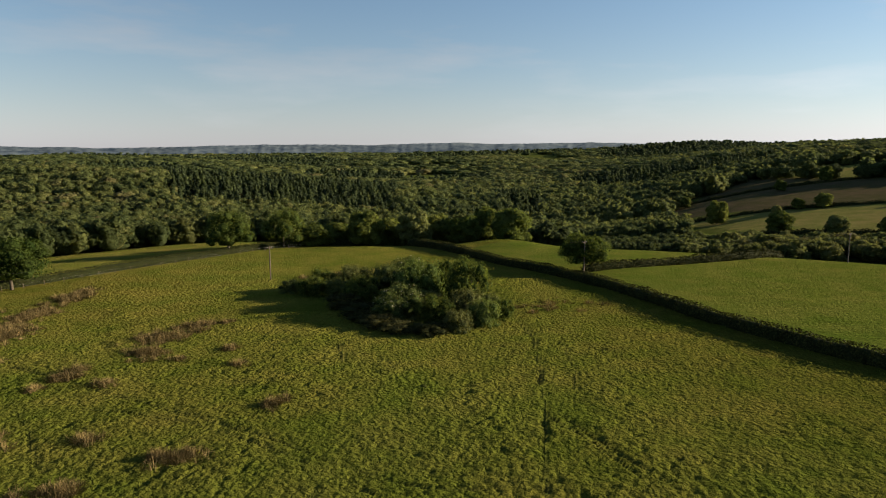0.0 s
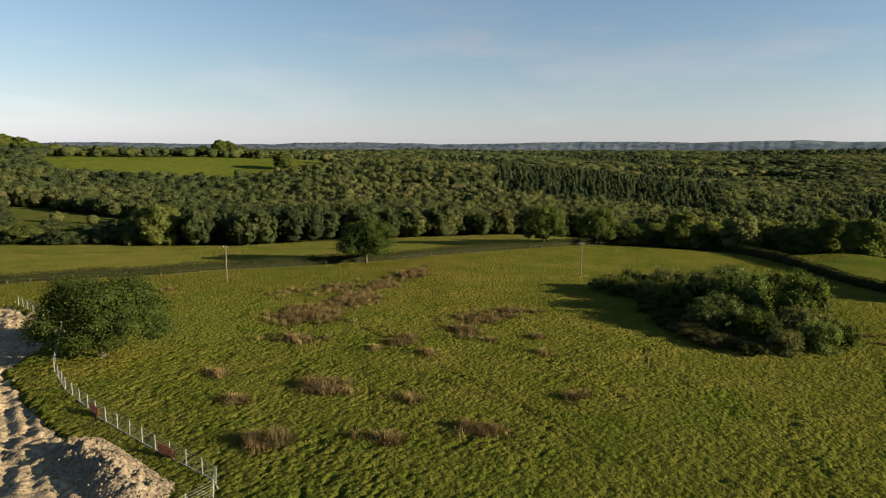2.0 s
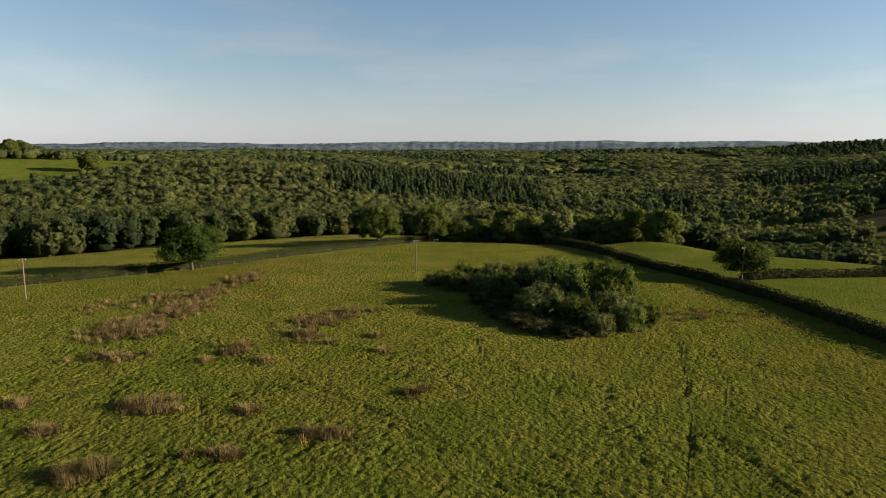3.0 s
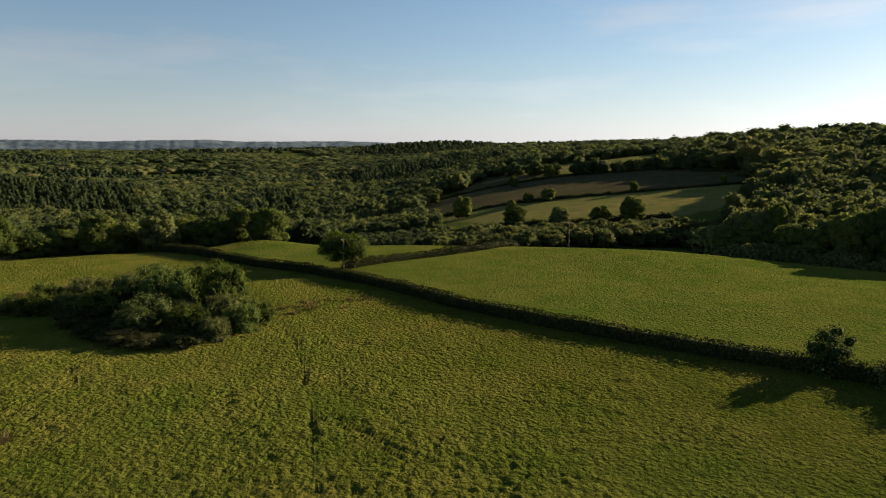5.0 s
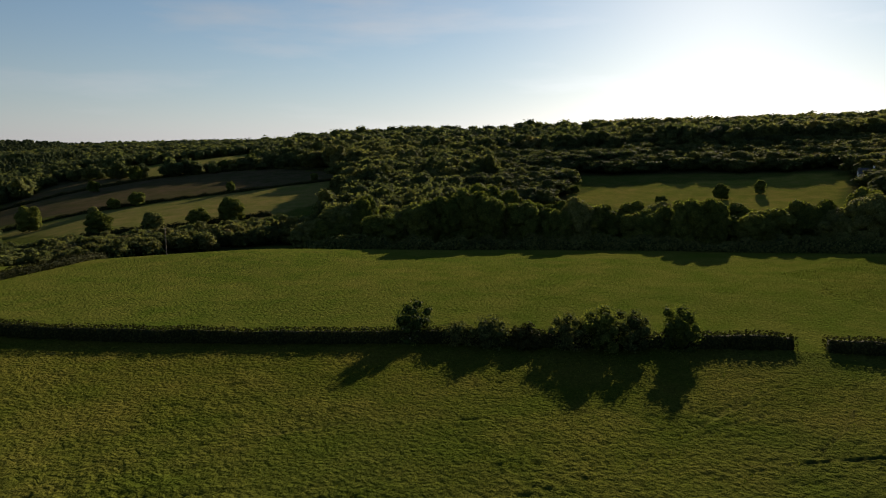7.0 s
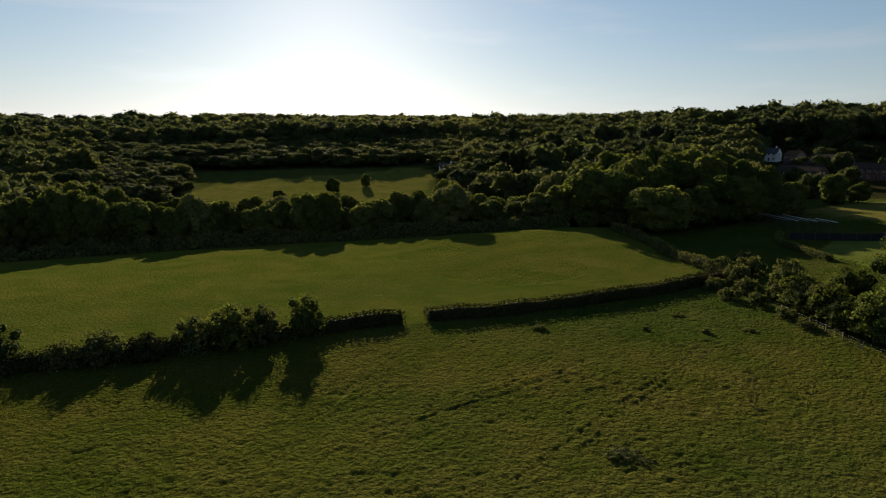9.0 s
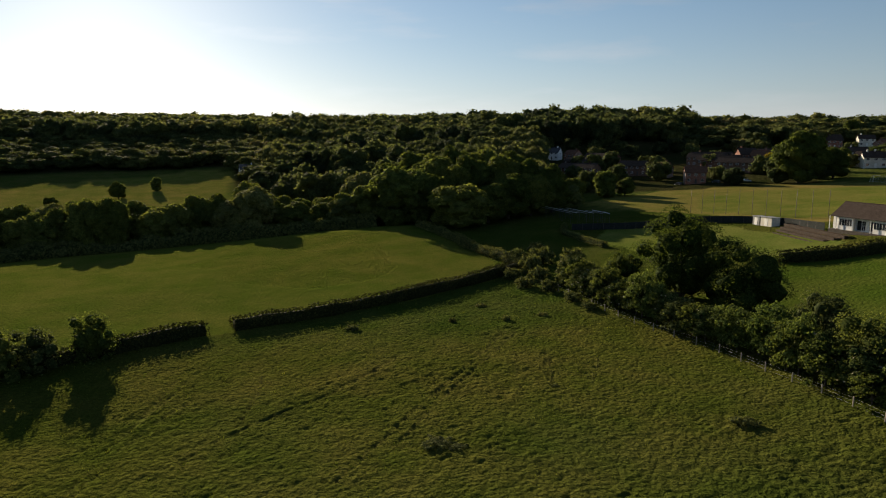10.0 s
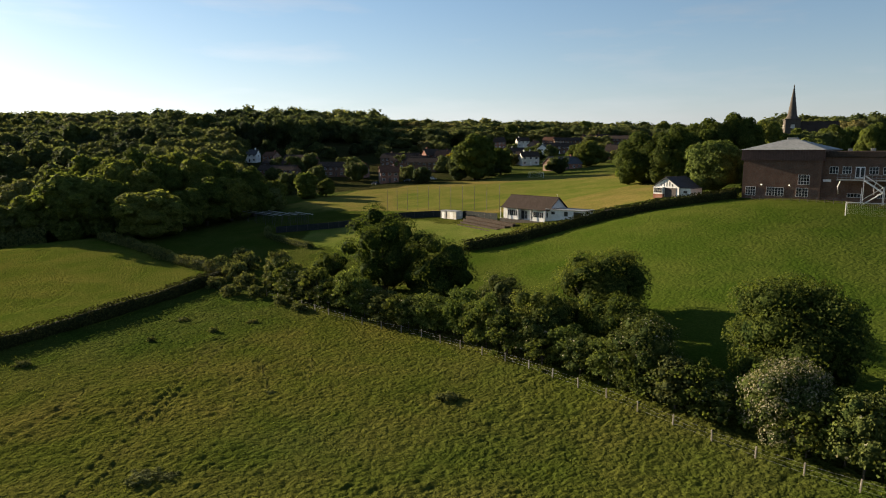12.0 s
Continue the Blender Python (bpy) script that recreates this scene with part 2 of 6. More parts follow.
def land_material():
    """Turf and soil: land use and painted light as a vertex colour, tussocks, patches and stems on it."""
    m, n, l, p = shader("land", 1.0, 0.0)
    use = n.new("ShaderNodeAttribute")
    use.attribute_name = "land"
    tuft, stem, patch, wide = grain(n, l, 3.0, 5.0), grain(n, l, 9.0, 3.0), grain(n, l, 0.11, 4.0), grain(n, l, 0.018, 3.0)
    # tuft noise, also the bump's: lit tops and shaded gaps put into the colour
    c = mixed(n, l, use.outputs["Color"], ramp(n, l, tuft, (0.42, 0.5, 0.42), (1.45, 1.4, 1.4), 0.36, 0.64), 0.42, "MULTIPLY")
    c = mixed(n, l, c, ramp(n, l, patch, (0.78, 0.9, 0.72), (1.3, 1.12, 1.3), 0.36, 0.64), 0.75, "MULTIPLY")
    c = mixed(n, l, c, ramp(n, l, stem, (0.55, 0.6, 0.55), (1.45, 1.4, 1.4)), 0.4, "MULTIPLY")
    c = mixed(n, l, c, ramp(n, l, wide, (0.85, 0.95, 0.85), (1.15, 1.05, 1.1)), 0.8, "MULTIPLY")
    l.new(c, p.inputs["Base Color"])
    rough = n.new("ShaderNodeAttribute")
    rough.attribute_name = "tussock"
    depth = n.new("ShaderNodeMath")
    depth.operation = "MULTIPLY"
    both = n.new("ShaderNodeMath")
    both.operation = "MULTIPLY_ADD"
    both.inputs[1].default_value = 1.4
    l.new(grain(n, l, 1.0, 3.0), both.inputs[0])
    cell = n.new("ShaderNodeTexVoronoi")
    cell.feature = "SMOOTH_F1"
    cell.inputs["Scale"].default_value, cell.inputs["Smoothness"].default_value, cell.inputs["Randomness"].default_value = 1.8, 0.2, 1.0
    warp = n.new("ShaderNodeVectorMath")
    warp.operation = "MULTIPLY_ADD"
    turb = n.new("ShaderNodeTexNoise")
    turb.inputs["Scale"].default_value = 1.3
    spot = n.new("ShaderNodeNewGeometry").outputs["Position"]
    l.new(spot, turb.inputs["Vector"])
    l.new(turb.outputs["Color"], warp.inputs[0])
    warp.inputs[1].default_value = (0.55, 0.55, 0.0)
    l.new(spot, warp.inputs[2])
    l.new(warp.outputs[0], cell.inputs["Vector"])
    hump = n.new("ShaderNodeMath")
    hump.operation = "MULTIPLY_ADD"
    hump.inputs[1].default_value = -0.85
    l.new(cell.outputs["Distance"], hump.inputs[0])
    l.new(tuft, hump.inputs[2])
    l.new(hump.outputs[0], both.inputs[2])
    l.new(both.outputs[0], depth.inputs[0])
    l.new(rough.outputs["Fac"], depth.inputs[1])
    bumped(n, l, p, depth.outputs[0], 1.0, 0.48)
    return m


def brick_material(name, a, b, mortar):
    m, n, l, p = shader(name, 0.9, 0.2)
    t = n.new("ShaderNodeTexBrick")
    t.inputs["Color1"].default_value, t.inputs["Color2"].default_value, t.inputs["Mortar"].default_value = (*a, 1), (*b, 1), (*mortar, 1)
    t.inputs["Scale"].default_value = 1.0
    t.inputs["Brick Width"].default_value, t.inputs["Row Height"].default_value, t.inputs["Mortar Size"].default_value = 0.225, 0.075, 0.008
    turn = n.new("ShaderNodeMapping")
    turn.inputs["Rotation"].default_value = (radians(90), 0, 0)
    l.new(n.new("ShaderNodeTexCoord").outputs["Object"], turn.inputs["Vector"])
    l.new(turn.outputs[0], t.inputs["Vector"])
    c = mixed(n, l, t.outputs["Color"], ramp(n, l, grain(n, l, 0.6, 4.0), (0.65, 0.65, 0.65), (1.2, 1.2, 1.2)), 0.9, "MULTIPLY")
    l.new(c, p.inputs["Base Color"])
    return m


def glass_material():
    m, n, l, p = shader("window_glass", 0.06, 0.6)
    l.new(ramp(n, l, grain(n, l, 0.9, 2.0), (0.012, 0.014, 0.017), (0.05, 0.055, 0.06)), p.inputs["Base Color"])
    return m


LAND = land_material()
OAK_LEAF = foliage("oak_leaves", (0.034, 0.056, 0.014), (0.12, 0.142, 0.037), 0.5)
ASH_LEAF = foliage("ash_leaves", (0.055, 0.08, 0.022), (0.15, 0.175, 0.05), 0.55)
SCRUB_LEAF = foliage("scrub_leaves", (0.048, 0.062, 0.024), (0.155, 0.17, 0.062), 0.4)
# very dark leaves: the shade on the hedges' near face is in this colour
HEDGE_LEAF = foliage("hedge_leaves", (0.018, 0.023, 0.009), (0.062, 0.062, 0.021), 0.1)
WILLOW_LEAF = foliage("willow_leaves", (0.055, 0.082, 0.022), (0.15, 0.19, 0.055), 0.4)
THORN_LEAF = foliage("hawthorn_leaves", (0.04, 0.06, 0.02), (0.12, 0.14, 0.05), 0.28, (0.3, 0.27, 0.18), 0.4)
THORN_FEW = foliage("hawthorn_leaves_few_flowers", (0.035, 0.055, 0.016), (0.11, 0.13, 0.04), 0.28, (0.3, 0.28, 0.2), 0.04)
WOOD_LEAF = canopy_material()
GOLD_LEAF = foliage("golden_leaves", (0.22, 0.17, 0.01), (0.4, 0.3, 0.03), 0.3)
GRASS_LEAF = foliage("grass_blades", (0.06, 0.09, 0.013), (0.16, 0.175, 0.034), 0.3)
RUSH_LEAF = foliage("rush_stems", (0.04, 0.034, 0.016), (0.2, 0.15, 0.072), 0.2)
BARK = plain("bark", (0.035, 0.028, 0.02), (0.12, 0.10, 0.075), 5.0, 0.95, 0.1, 0.6)
SOIL = plain("subsoil", (0.125, 0.097, 0.057), (0.42, 0.335, 0.205), 1.6, 1.0, 0.05, 1.0, depth=0.3)
SLEEPER = plain("dark_sleeper", (0.026, 0.02, 0.015), (0.07, 0.052, 0.04), 3.0, 0.95, 0.1, 0.4, "Object")
SOIL_BED = plain("garden_soil", (0.03, 0.02, 0.013), (0.09, 0.06, 0.038), 4.0, 1.0, 0.05, 1.0, depth=0.12)
SPOIL = plain("spoil_heap_earth", (0.13, 0.103, 0.067), (0.29, 0.238, 0.16), 3.0, 1.0, 0.05, 1.0, depth=0.25)
TIMBER = plain("weathered_timber", (0.2, 0.17, 0.13), (0.36, 0.31, 0.25), 6.0, 0.9, 0.15, 0.4, "Object")
POLE_WOOD = plain("creosoted_pole", (0.09, 0.065, 0.045), (0.2, 0.16, 0.12), 4.0, 0.85, 0.2, 0.3, "Object")
STEEL = plain("galvanised_steel", (0.2, 0.21, 0.21), (0.36, 0.36, 0.35), 8.0, 0.6, 0.4, 0.0, "Object", 0.4)
WHITE = plain("white_paint", (0.66, 0.65, 0.62), (0.8, 0.79, 0.76), 2.0, 0.6, 0.3, 0.0, "Object")
CREAM = plain("cream_render", (0.5, 0.47, 0.4), (0.66, 0.62, 0.54), 2.0, 0.85, 0.2, 0.1, "Object")
BRICK = brick_material("red_brick", (0.2, 0.068, 0.042), (0.28, 0.11, 0.065), (0.24, 0.2, 0.17))
BROWN_BRICK = brick_material("brown_brick", (0.1, 0.05, 0.032), (0.15, 0.078, 0.05), (0.15, 0.125, 0.1))
TILE = plain("clay_roof_tiles", (0.085, 0.042, 0.028), (0.165, 0.088, 0.058), 3.5, 1.0, 0.05, 0.5, "Object")
# darkened tiles: tree shade on the village roofs is put into the colour
DARK_TILE = plain("brown_roof_tiles", (0.033, 0.025, 0.021), (0.075, 0.056, 0.046), 3.5, 1.0, 0.05, 0.5, "Object")
SLATE = plain("slate_roof", (0.045, 0.047, 0.052), (0.1, 0.103, 0.11), 3.0, 0.85, 0.15, 0.3, "Object")
SHEET = plain("weathered_sheet_roof", (0.16, 0.165, 0.16), (0.28, 0.285, 0.275), 1.5, 0.7, 0.3, 0.1, "Object", 0.2)
CLADDING = plain("brown_ribbed_cladding", (0.075, 0.04, 0.032), (0.13, 0.072, 0.055), 3.0, 0.6, 0.3, 0.0, "Object")
DARK_METAL = plain("dark_cladding", (0.045, 0.035, 0.032), (0.09, 0.072, 0.066), 3.0, 0.6, 0.3, 0.0, "Object")
STONE = plain("sandstone", (0.055, 0.046, 0.037), (0.12, 0.102, 0.083), 2.5, 0.95, 0.15, 0.4, "Object")
GLASS = glass_material()
LAMP = plain("lit_lamp_cover", (0.7, 0.68, 0.6), (0.8, 0.78, 0.7), 4.0, 0.4, 0.4, 0.0, "Object")
LAMP.node_tree.nodes["Principled BSDF"].inputs["Emission Color"].default_value = (1.0, 0.85, 0.6, 1)
LAMP.node_tree.nodes["Principled BSDF"].inputs["Emission Strength"].default_value = 0.35
NETTING = plain("dark_netting", (0.012, 0.015, 0.014), (0.035, 0.04, 0.038), 5.0, 0.95, 0.1, 0.0, "Object")
ORANGE = plain("orange_barrier_mesh", (0.17, 0.05, 0.03), (0.3, 0.1, 0.055), 4.0, 0.7, 0.2, 0.0, "Object")
CAR_PAINT = plain("car_paint_dark", (0.02, 0.023, 0.028), (0.04, 0.045, 0.05), 1.0, 0.25, 0.6, 0.0, "Object")
CAR_WHITE = plain("car_paint_white", (0.6, 0.6, 0.6), (0.72, 0.72, 0.72), 1.0, 0.25, 0.6, 0.0, "Object")
RUBBER = plain("tyre_rubber", (0.012, 0.012, 0.012), (0.03, 0.03, 0.03), 6.0, 0.9, 0.2, 0.0, "Object")
# blue-grey base colour: the haze of distance is painted in
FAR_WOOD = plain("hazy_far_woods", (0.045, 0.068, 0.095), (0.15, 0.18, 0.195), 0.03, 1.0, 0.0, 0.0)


# ---------------------------------------------------------------- mesh helpers
def tri_mesh(name, v, f, mat, tone=None, smooth=False):
    """A mesh from arrays of points and triangles."""
    v, f = np.asarray(v, np.float32), np.asarray(f, np.int32)
    me = bpy.data.meshes.new(name)
    me.vertices.add(len(v))
    me.vertices.foreach_set("co", v.ravel())
    me.loops.add(f.size)
    me.loops.foreach_set("vertex_index", f.ravel())
    me.polygons.add(len(f))
    me.polygons.foreach_set("loop_start", np.arange(0, f.size, 3, dtype=np.int32))
    me.update(calc_edges=True)
    me.materials.append(mat)
    if smooth:
        me.polygons.foreach_set("use_smooth", np.ones(len(f), bool))
    if tone is not None:
        at = me.attributes.new("tone", "FLOAT", "POINT")
        at.data.foreach_set("value", np.broadcast_to(np.asarray(tone, np.float32), len(v)).copy())
    return me


def joined(pieces):
    """Arrays (points, triangles) as one."""
    vs, fs, k = [], [], 0
    for v, f in pieces:
        vs.append(v)
        fs.append(np.asarray(f) + k)
        k += len(v)
    return np.concatenate(vs), np.concatenate(fs)


def part(name, bm, mat, parent, label=""):
    """A bmesh as one mesh object under a thing or a part."""
    me = bpy.data.meshes.new(name)
    bm.to_mesh(me)
    bm.free()
    me.materials.append(mat)
    ob = new(name, me)
    ob.parent = parent
    if label:
        ob["label"] = label
    return ob


def shared(name, me, parent, at=None):
    ob = new(name, me)
    ob.parent = parent
    if at is not None:
        ob.matrix_basis = at
    return ob


def thing(name, m, label, category, group="", kind=""):
    ob = new(name)
    ob.empty_display_size = 0.5
    ob.matrix_world = m
    return tagged(ob, label, category, group, kind)


def box(bm, x0, x1, y0, y1, z0, z1, bevel=0.0):
    made = bmesh.ops.create_cube(bm, size=1.0)["verts"]
    for v in made:
        v.co = Vector(((x0 + x1) / 2 + v.co.x * (x1 - x0), (y0 + y1) / 2 + v.co.y * (y1 - y0), (z0 + z1) / 2 + v.co.z * (z1 - z0)))
    if bevel:
        edges = list({e for v in made for e in v.link_edges})
        bmesh.ops.bevel(bm, geom=edges, offset=bevel, segments=1, affect="EDGES")
    return bm


def boxes(*dims, bevel=0.0):
    bm = bmesh.new()
    for d in dims:
        box(bm, *d, bevel=bevel)
    return bm


def tube(points, radii, sides=6):
    """A tapered tube along points, as arrays."""
    pts = [Vector(p) for p in points]
    v, f = [], []
    for i, p in enumerate(pts):
        d = (pts[min(i + 1, len(pts) - 1)] - pts[max(i - 1, 0)]).normalized()
        s = d.orthogonal().normalized()
        t = d.cross(s)
        for k in range(sides):
            a = 2 * math.pi * k / sides
            v.append(p + (s * math.cos(a) + t * math.sin(a)) * radii[i])
    for i in range(len(pts) - 1):
        for k in range(sides):
            a, b, c, d = i * sides + k, i * sides + (k + 1) % sides, (i + 1) * sides + (k + 1) % sides, (i + 1) * sides + k
            f += [(a, b, c), (a, c, d)]
    top = len(pts) - 1
    f += [(top * sides, top * sides + k, top * sides + k + 1) for k in range(1, sides - 1)]
    return np.array([tuple(p) for p in v]), np.array(f)


def ball(u=7, w=4):
    """A coarse unit sphere as arrays."""
    v = [(0, 0, -1)] + [(math.cos(2 * math.pi * i / u) * math.cos(b), math.sin(2 * math.pi * i / u) * math.cos(b), math.sin(b))
                        for b in (math.pi * (j / w - 0.5) for j in range(1, w)) for i in range(u)] + [(0, 0, 1)]
    f = [(0, 1 + (i + 1) % u, 1 + i) for i in range(u)]
    for j in range(w - 2):
        for i in range(u):
            a, b = 1 + j * u + i, 1 + j * u + (i + 1) % u
            f += [(a, b, b + u), (a, b + u, a + u)]
    last = len(v) - 1
    f += [(last, last - u + i, last - u + (i + 1) % u) for i in range(u)]
    return np.array(v, float), np.array(f)


# ---------------------------------------------------------------- plants
def unit(a):
    return a / np.maximum(np.linalg.norm(a, axis=-1, keepdims=True), 1e-9)


def leaf_quads(rng, c, nrm, size, single=False):
    """Leaf clumps at points c facing about nrm: folded quads, or single triangles."""
    n = len(c)
    nrm = unit(nrm + rng.normal(0, 0.42, (n, 3)))
    u = unit(np.cross(nrm, rng.normal(0, 1, (n, 3))))
    w = np.cross(nrm, u)
    s = (size * rng.uniform(0.6, 1.35, n))[:, None]
    if single:
        v = np.stack([c - u * s * 0.6 - w * s * 0.45, c + u * s * 0.6 - w * s * 0.35, c + w * s * 0.75 + nrm * s * 0.15], 1)
        return v.reshape(-1, 3), np.arange(3 * n).reshape(n, 3)
    fold = nrm * s * 0.22
    v = np.stack([c - u * s * 0.5, c - w * s * 0.42 + fold, c + u * s * 0.55, c + w * s * 0.42 + fold], 1)
    k = np.arange(n)[:, None] * 4
    return v.reshape(-1, 3), np.concatenate([k + [0, 1, 2], k + [0, 2, 3]], 1).reshape(-1, 3)


def crown(rng, blobs, n, size, single=False, core=0.8, faces=(7, 4), lesser=None, shaggy=True):
    """Leaf clumps over a heap of ellipsoids (x, y, z, a, c), with a core that leaf_tone paints dark for shade."""
    b = np.array(blobs, float)
    weight = b[:, 3] * (b[:, 3] + b[:, 4])
    pick = rng.choice(len(b), n, p=weight / weight.sum())
    d = unit(rng.normal(0, 1, (n, 3)))
    d[:, 2] = np.where(d[:, 2] < -0.45, -d[:, 2], d[:, 2])
    reach = rng.uniform(0.7, 1.1 if shaggy and not single else 1.0, n)[:, None] + ((rng.random(n) < 0.15) & shaggy & (not single))[:, None] * 0.18
    ax = np.stack([b[pick, 3], b[pick, 3], b[pick, 4]], 1)
    p = b[pick, :3] + d * ax * reach
    inside = np.zeros(n, bool)
    for x, y, z, a, c in b:
        inside |= (((p - (x, y, z)) / (a, a, c)) ** 2).sum(1) < 0.5
    p, d = p[~inside], d[~inside]
    pieces = [leaf_quads(rng, p, d + (0, 0, 0.25), size, single)]
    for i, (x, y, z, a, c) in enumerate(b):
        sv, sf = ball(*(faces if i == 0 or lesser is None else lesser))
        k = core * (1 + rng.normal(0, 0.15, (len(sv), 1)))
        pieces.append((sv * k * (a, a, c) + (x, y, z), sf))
    return joined(pieces)


def leafy_shell(rng, blobs, leaves, size, faces, rough=0.1):
    """A closed crown: rounded lumps with an uneven skin, and loose sprays of leaves standing off it."""
    pieces = []
    for x, y, z, a, c in blobs:
        sv, sf = ball(*faces)
        pieces.append((sv * 0.94 * (1 + rng.normal(0, rough, (len(sv), 1))) * (a, a, c) + (x, y, z), sf))
    b = np.array(blobs, float)
    weight = b[:, 3] * (b[:, 3] + b[:, 4])
    pick = rng.choice(len(b), leaves * 2, p=weight / weight.sum())
    d = unit(rng.normal(0, 1, (leaves * 2, 3)))
    d[:, 2] = np.where(d[:, 2] < -0.3, -d[:, 2], d[:, 2])
    p = b[pick, :3] + d * np.stack([b[pick, 3], b[pick, 3], b[pick, 4]], 1) * rng.uniform(0.92, 1.16, leaves * 2)[:, None]
    out = np.ones(len(p), bool)
    for x, y, z, a, c in b:
        out &= (((p - (x, y, z)) / (a, a, c)) ** 2).sum(1) > 0.8
    p, d = p[out][:leaves], d[out][:leaves]
    if len(p):
        pieces.append(leaf_quads(rng, p, d + (0, 0, 0.2), size, True))
    return joined(pieces)


def dome(rng, w, h, base, count=14, lump=0.40):
    """Blobs of a broad uneven crown of width w from height base to h, with low outer boughs."""
    a, c, mid = w / 2, (h - base) / 2, (h + base) / 2
    out = [(0, 0, mid - 0.08 * c, a * 0.68, c * 0.8)]
    skirt = max(3, count // 3)
    for i in range(count):
        if i < skirt:
            th, up, ring = 2 * math.pi * i / skirt + rng.uniform(-0.3, 0.3), rng.uniform(-0.95, -0.5), rng.uniform(0.72, 0.95)
        else:
            th, up = 2.4 * i + rng.uniform(-0.4, 0.4), -0.3 + 1.25 * (i - skirt + 0.5) / (count - skirt)
            ring = math.sqrt(max(0.04, 1 - min(abs(up), 0.99) ** 2))
        r = lump * min(a, c) * rng.uniform(0.8, 1.35)
        s = rng.uniform(0.84, 1.12)
        out.append((math.cos(th) * ring * (a - r) * s, math.sin(th) * ring * (a - r) * s, mid + up * (c - r) * s, r, r * rng.uniform(0.75, 1.0)))
    return out


def spire(rng, w, h, base, count=7):
    return [(rng.normal(0, 0.06 * w), rng.normal(0, 0.06 * w), base + (h - base) * (i + 0.5) / count,
             w / 2 * (1.05 - 0.85 * i / count), (h - base) / count * 0.95) for i in range(count)]


def trunk_mesh(rng, h, base, w, thick):
    lean = rng.normal(0, 0.03 * h, 2)
    stem = [(0, 0, -0.4), (lean[0] * 0.2, lean[1] * 0.2, base * 0.5), (lean[0] * 0.5, lean[1] * 0.5, base + (h - base) * 0.2), (lean[0], lean[1], base + (h - base) * 0.65)]
    pieces = [tube(stem, [thick * 1.35, thick, thick * 0.75, thick * 0.2], 7)]
    for i in range(6):
        th, start = 1.05 * i + rng.uniform(-0.3, 0.3), Vector(stem[1]).lerp(Vector(stem[2]), rng.uniform(0.35, 1.0))
        out = Vector((math.cos(th), math.sin(th), 0)) * w * rng.uniform(0.22, 0.36)
        end = start + out + Vector((0, 0, (h - base) * rng.uniform(0.2, 0.5)))
        pieces.append(tube([start, start.lerp(end, 0.5) + Vector((0, 0, 0.05 * h)), end], [thick * 0.42, thick * 0.28, thick * 0.06], 5))
    return joined(pieces)


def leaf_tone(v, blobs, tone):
    """One tone for the leaves of a crown; the inner growth gets the darkest, as painted shade."""
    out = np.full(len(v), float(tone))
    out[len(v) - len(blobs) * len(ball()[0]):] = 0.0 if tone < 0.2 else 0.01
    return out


def tree_model(seed, w, h, base, leaf, n, size, kind="dome", thick=None, tone=0.5, label="", category="tree", name="tree", shaggy=True, full=False):
    """A tree thing at the origin: trunk with limbs, crown."""
    rng = np.random.default_rng(seed)
    ob = thing(name, Matrix(), label, category)
    shape = {"dome": lambda: dome(rng, w, h, base), "round": lambda: dome(rng, w, h, base, 20, 0.34), "spire": lambda: spire(rng, w, h, base),
             "oak": lambda: [(x * w, y * w, base + z * (h - base), p * w, q * (h - base)) for x, y, z, p, q in canopy_blobs(rng, 20, 0.18)],
             "open": lambda: dome(rng, w, h, base, 18, 0.3)[1:]}[kind]()
    if full:
        v, f = leafy_shell(rng, shape, n, size, (6, 4), 0.12)
    else:
        v, f = crown(rng, shape, n, size, core=0.6 if kind != "open" else 0.42, shaggy=shaggy)
    tv, tf = trunk_mesh(rng, h, base, w, thick or 0.028 * h + 0.05)
    shared("trunk", tri_mesh("trunk", tv, tf, BARK), ob)
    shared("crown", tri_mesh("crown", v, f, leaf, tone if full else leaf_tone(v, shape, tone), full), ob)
    return ob


def ground_at(x, y):
    return float(ground_z(x, y))


def standing(x, y, turn=0.0, scale=1.0, tall=1.0, sink=0.0):
    return pose(x, y, ground_at(x, y) - sink, 0, 0, turn) @ Matrix.Diagonal((scale, scale, scale * tall, 1))


# ---------------------------------------------------------------- land use
def copied(ob, m):
    """A copy at the pose m, whatever the size of the first one."""
    return copy_thing(ob, m @ Matrix.Diagonal((1 / ob.scale[0], 1 / ob.scale[1], 1 / ob.scale[2], 1)))


def within(x, y, poly):
    """Which points lie in a plan polygon."""
    x, y = np.asarray(x), np.asarray(y)
    res = np.zeros(x.shape, bool)
    for (x0, y0), (x1, y1) in zip(poly, poly[1:] + poly[:1]):
        cross = (y0 > y) != (y1 > y)
        res ^= cross & (x < (x1 - x0) * (y - y0) / ((y1 - y0) or 1e-9) + x0)
    return res


def bearings(*pairs):
    return [polar(b, r) for b, r in pairs]


HILL_FIELD = bearings((-59, 770), (-58, 880), (-50, 900), (-42, 930), (-33, 1050), (-34, 900), (-38, 720), (-41, 685), (-46, 685), (-52, 715))
WEST_MEADOW = bearings((-75, 166), (-62, 163), (-51.6, 161), (-38.8, 164), (-30.9, 171), (-25.3, 181), (-17.9, 198), (-11.7, 213), (-10, 240), (-15, 262), (-30, 240), (-45, 222), (-60, 255), (-75, 262))
CLEARING = bearings((-61, 530), (-58.5, 520), (-55, 455), (-51.3, 420), (-51.3, 362), (-55, 350), (-61, 375))
CLEARING_TWO = bearings((-66, 620), (-60.5, 600), (-60.8, 540), (-66, 540))
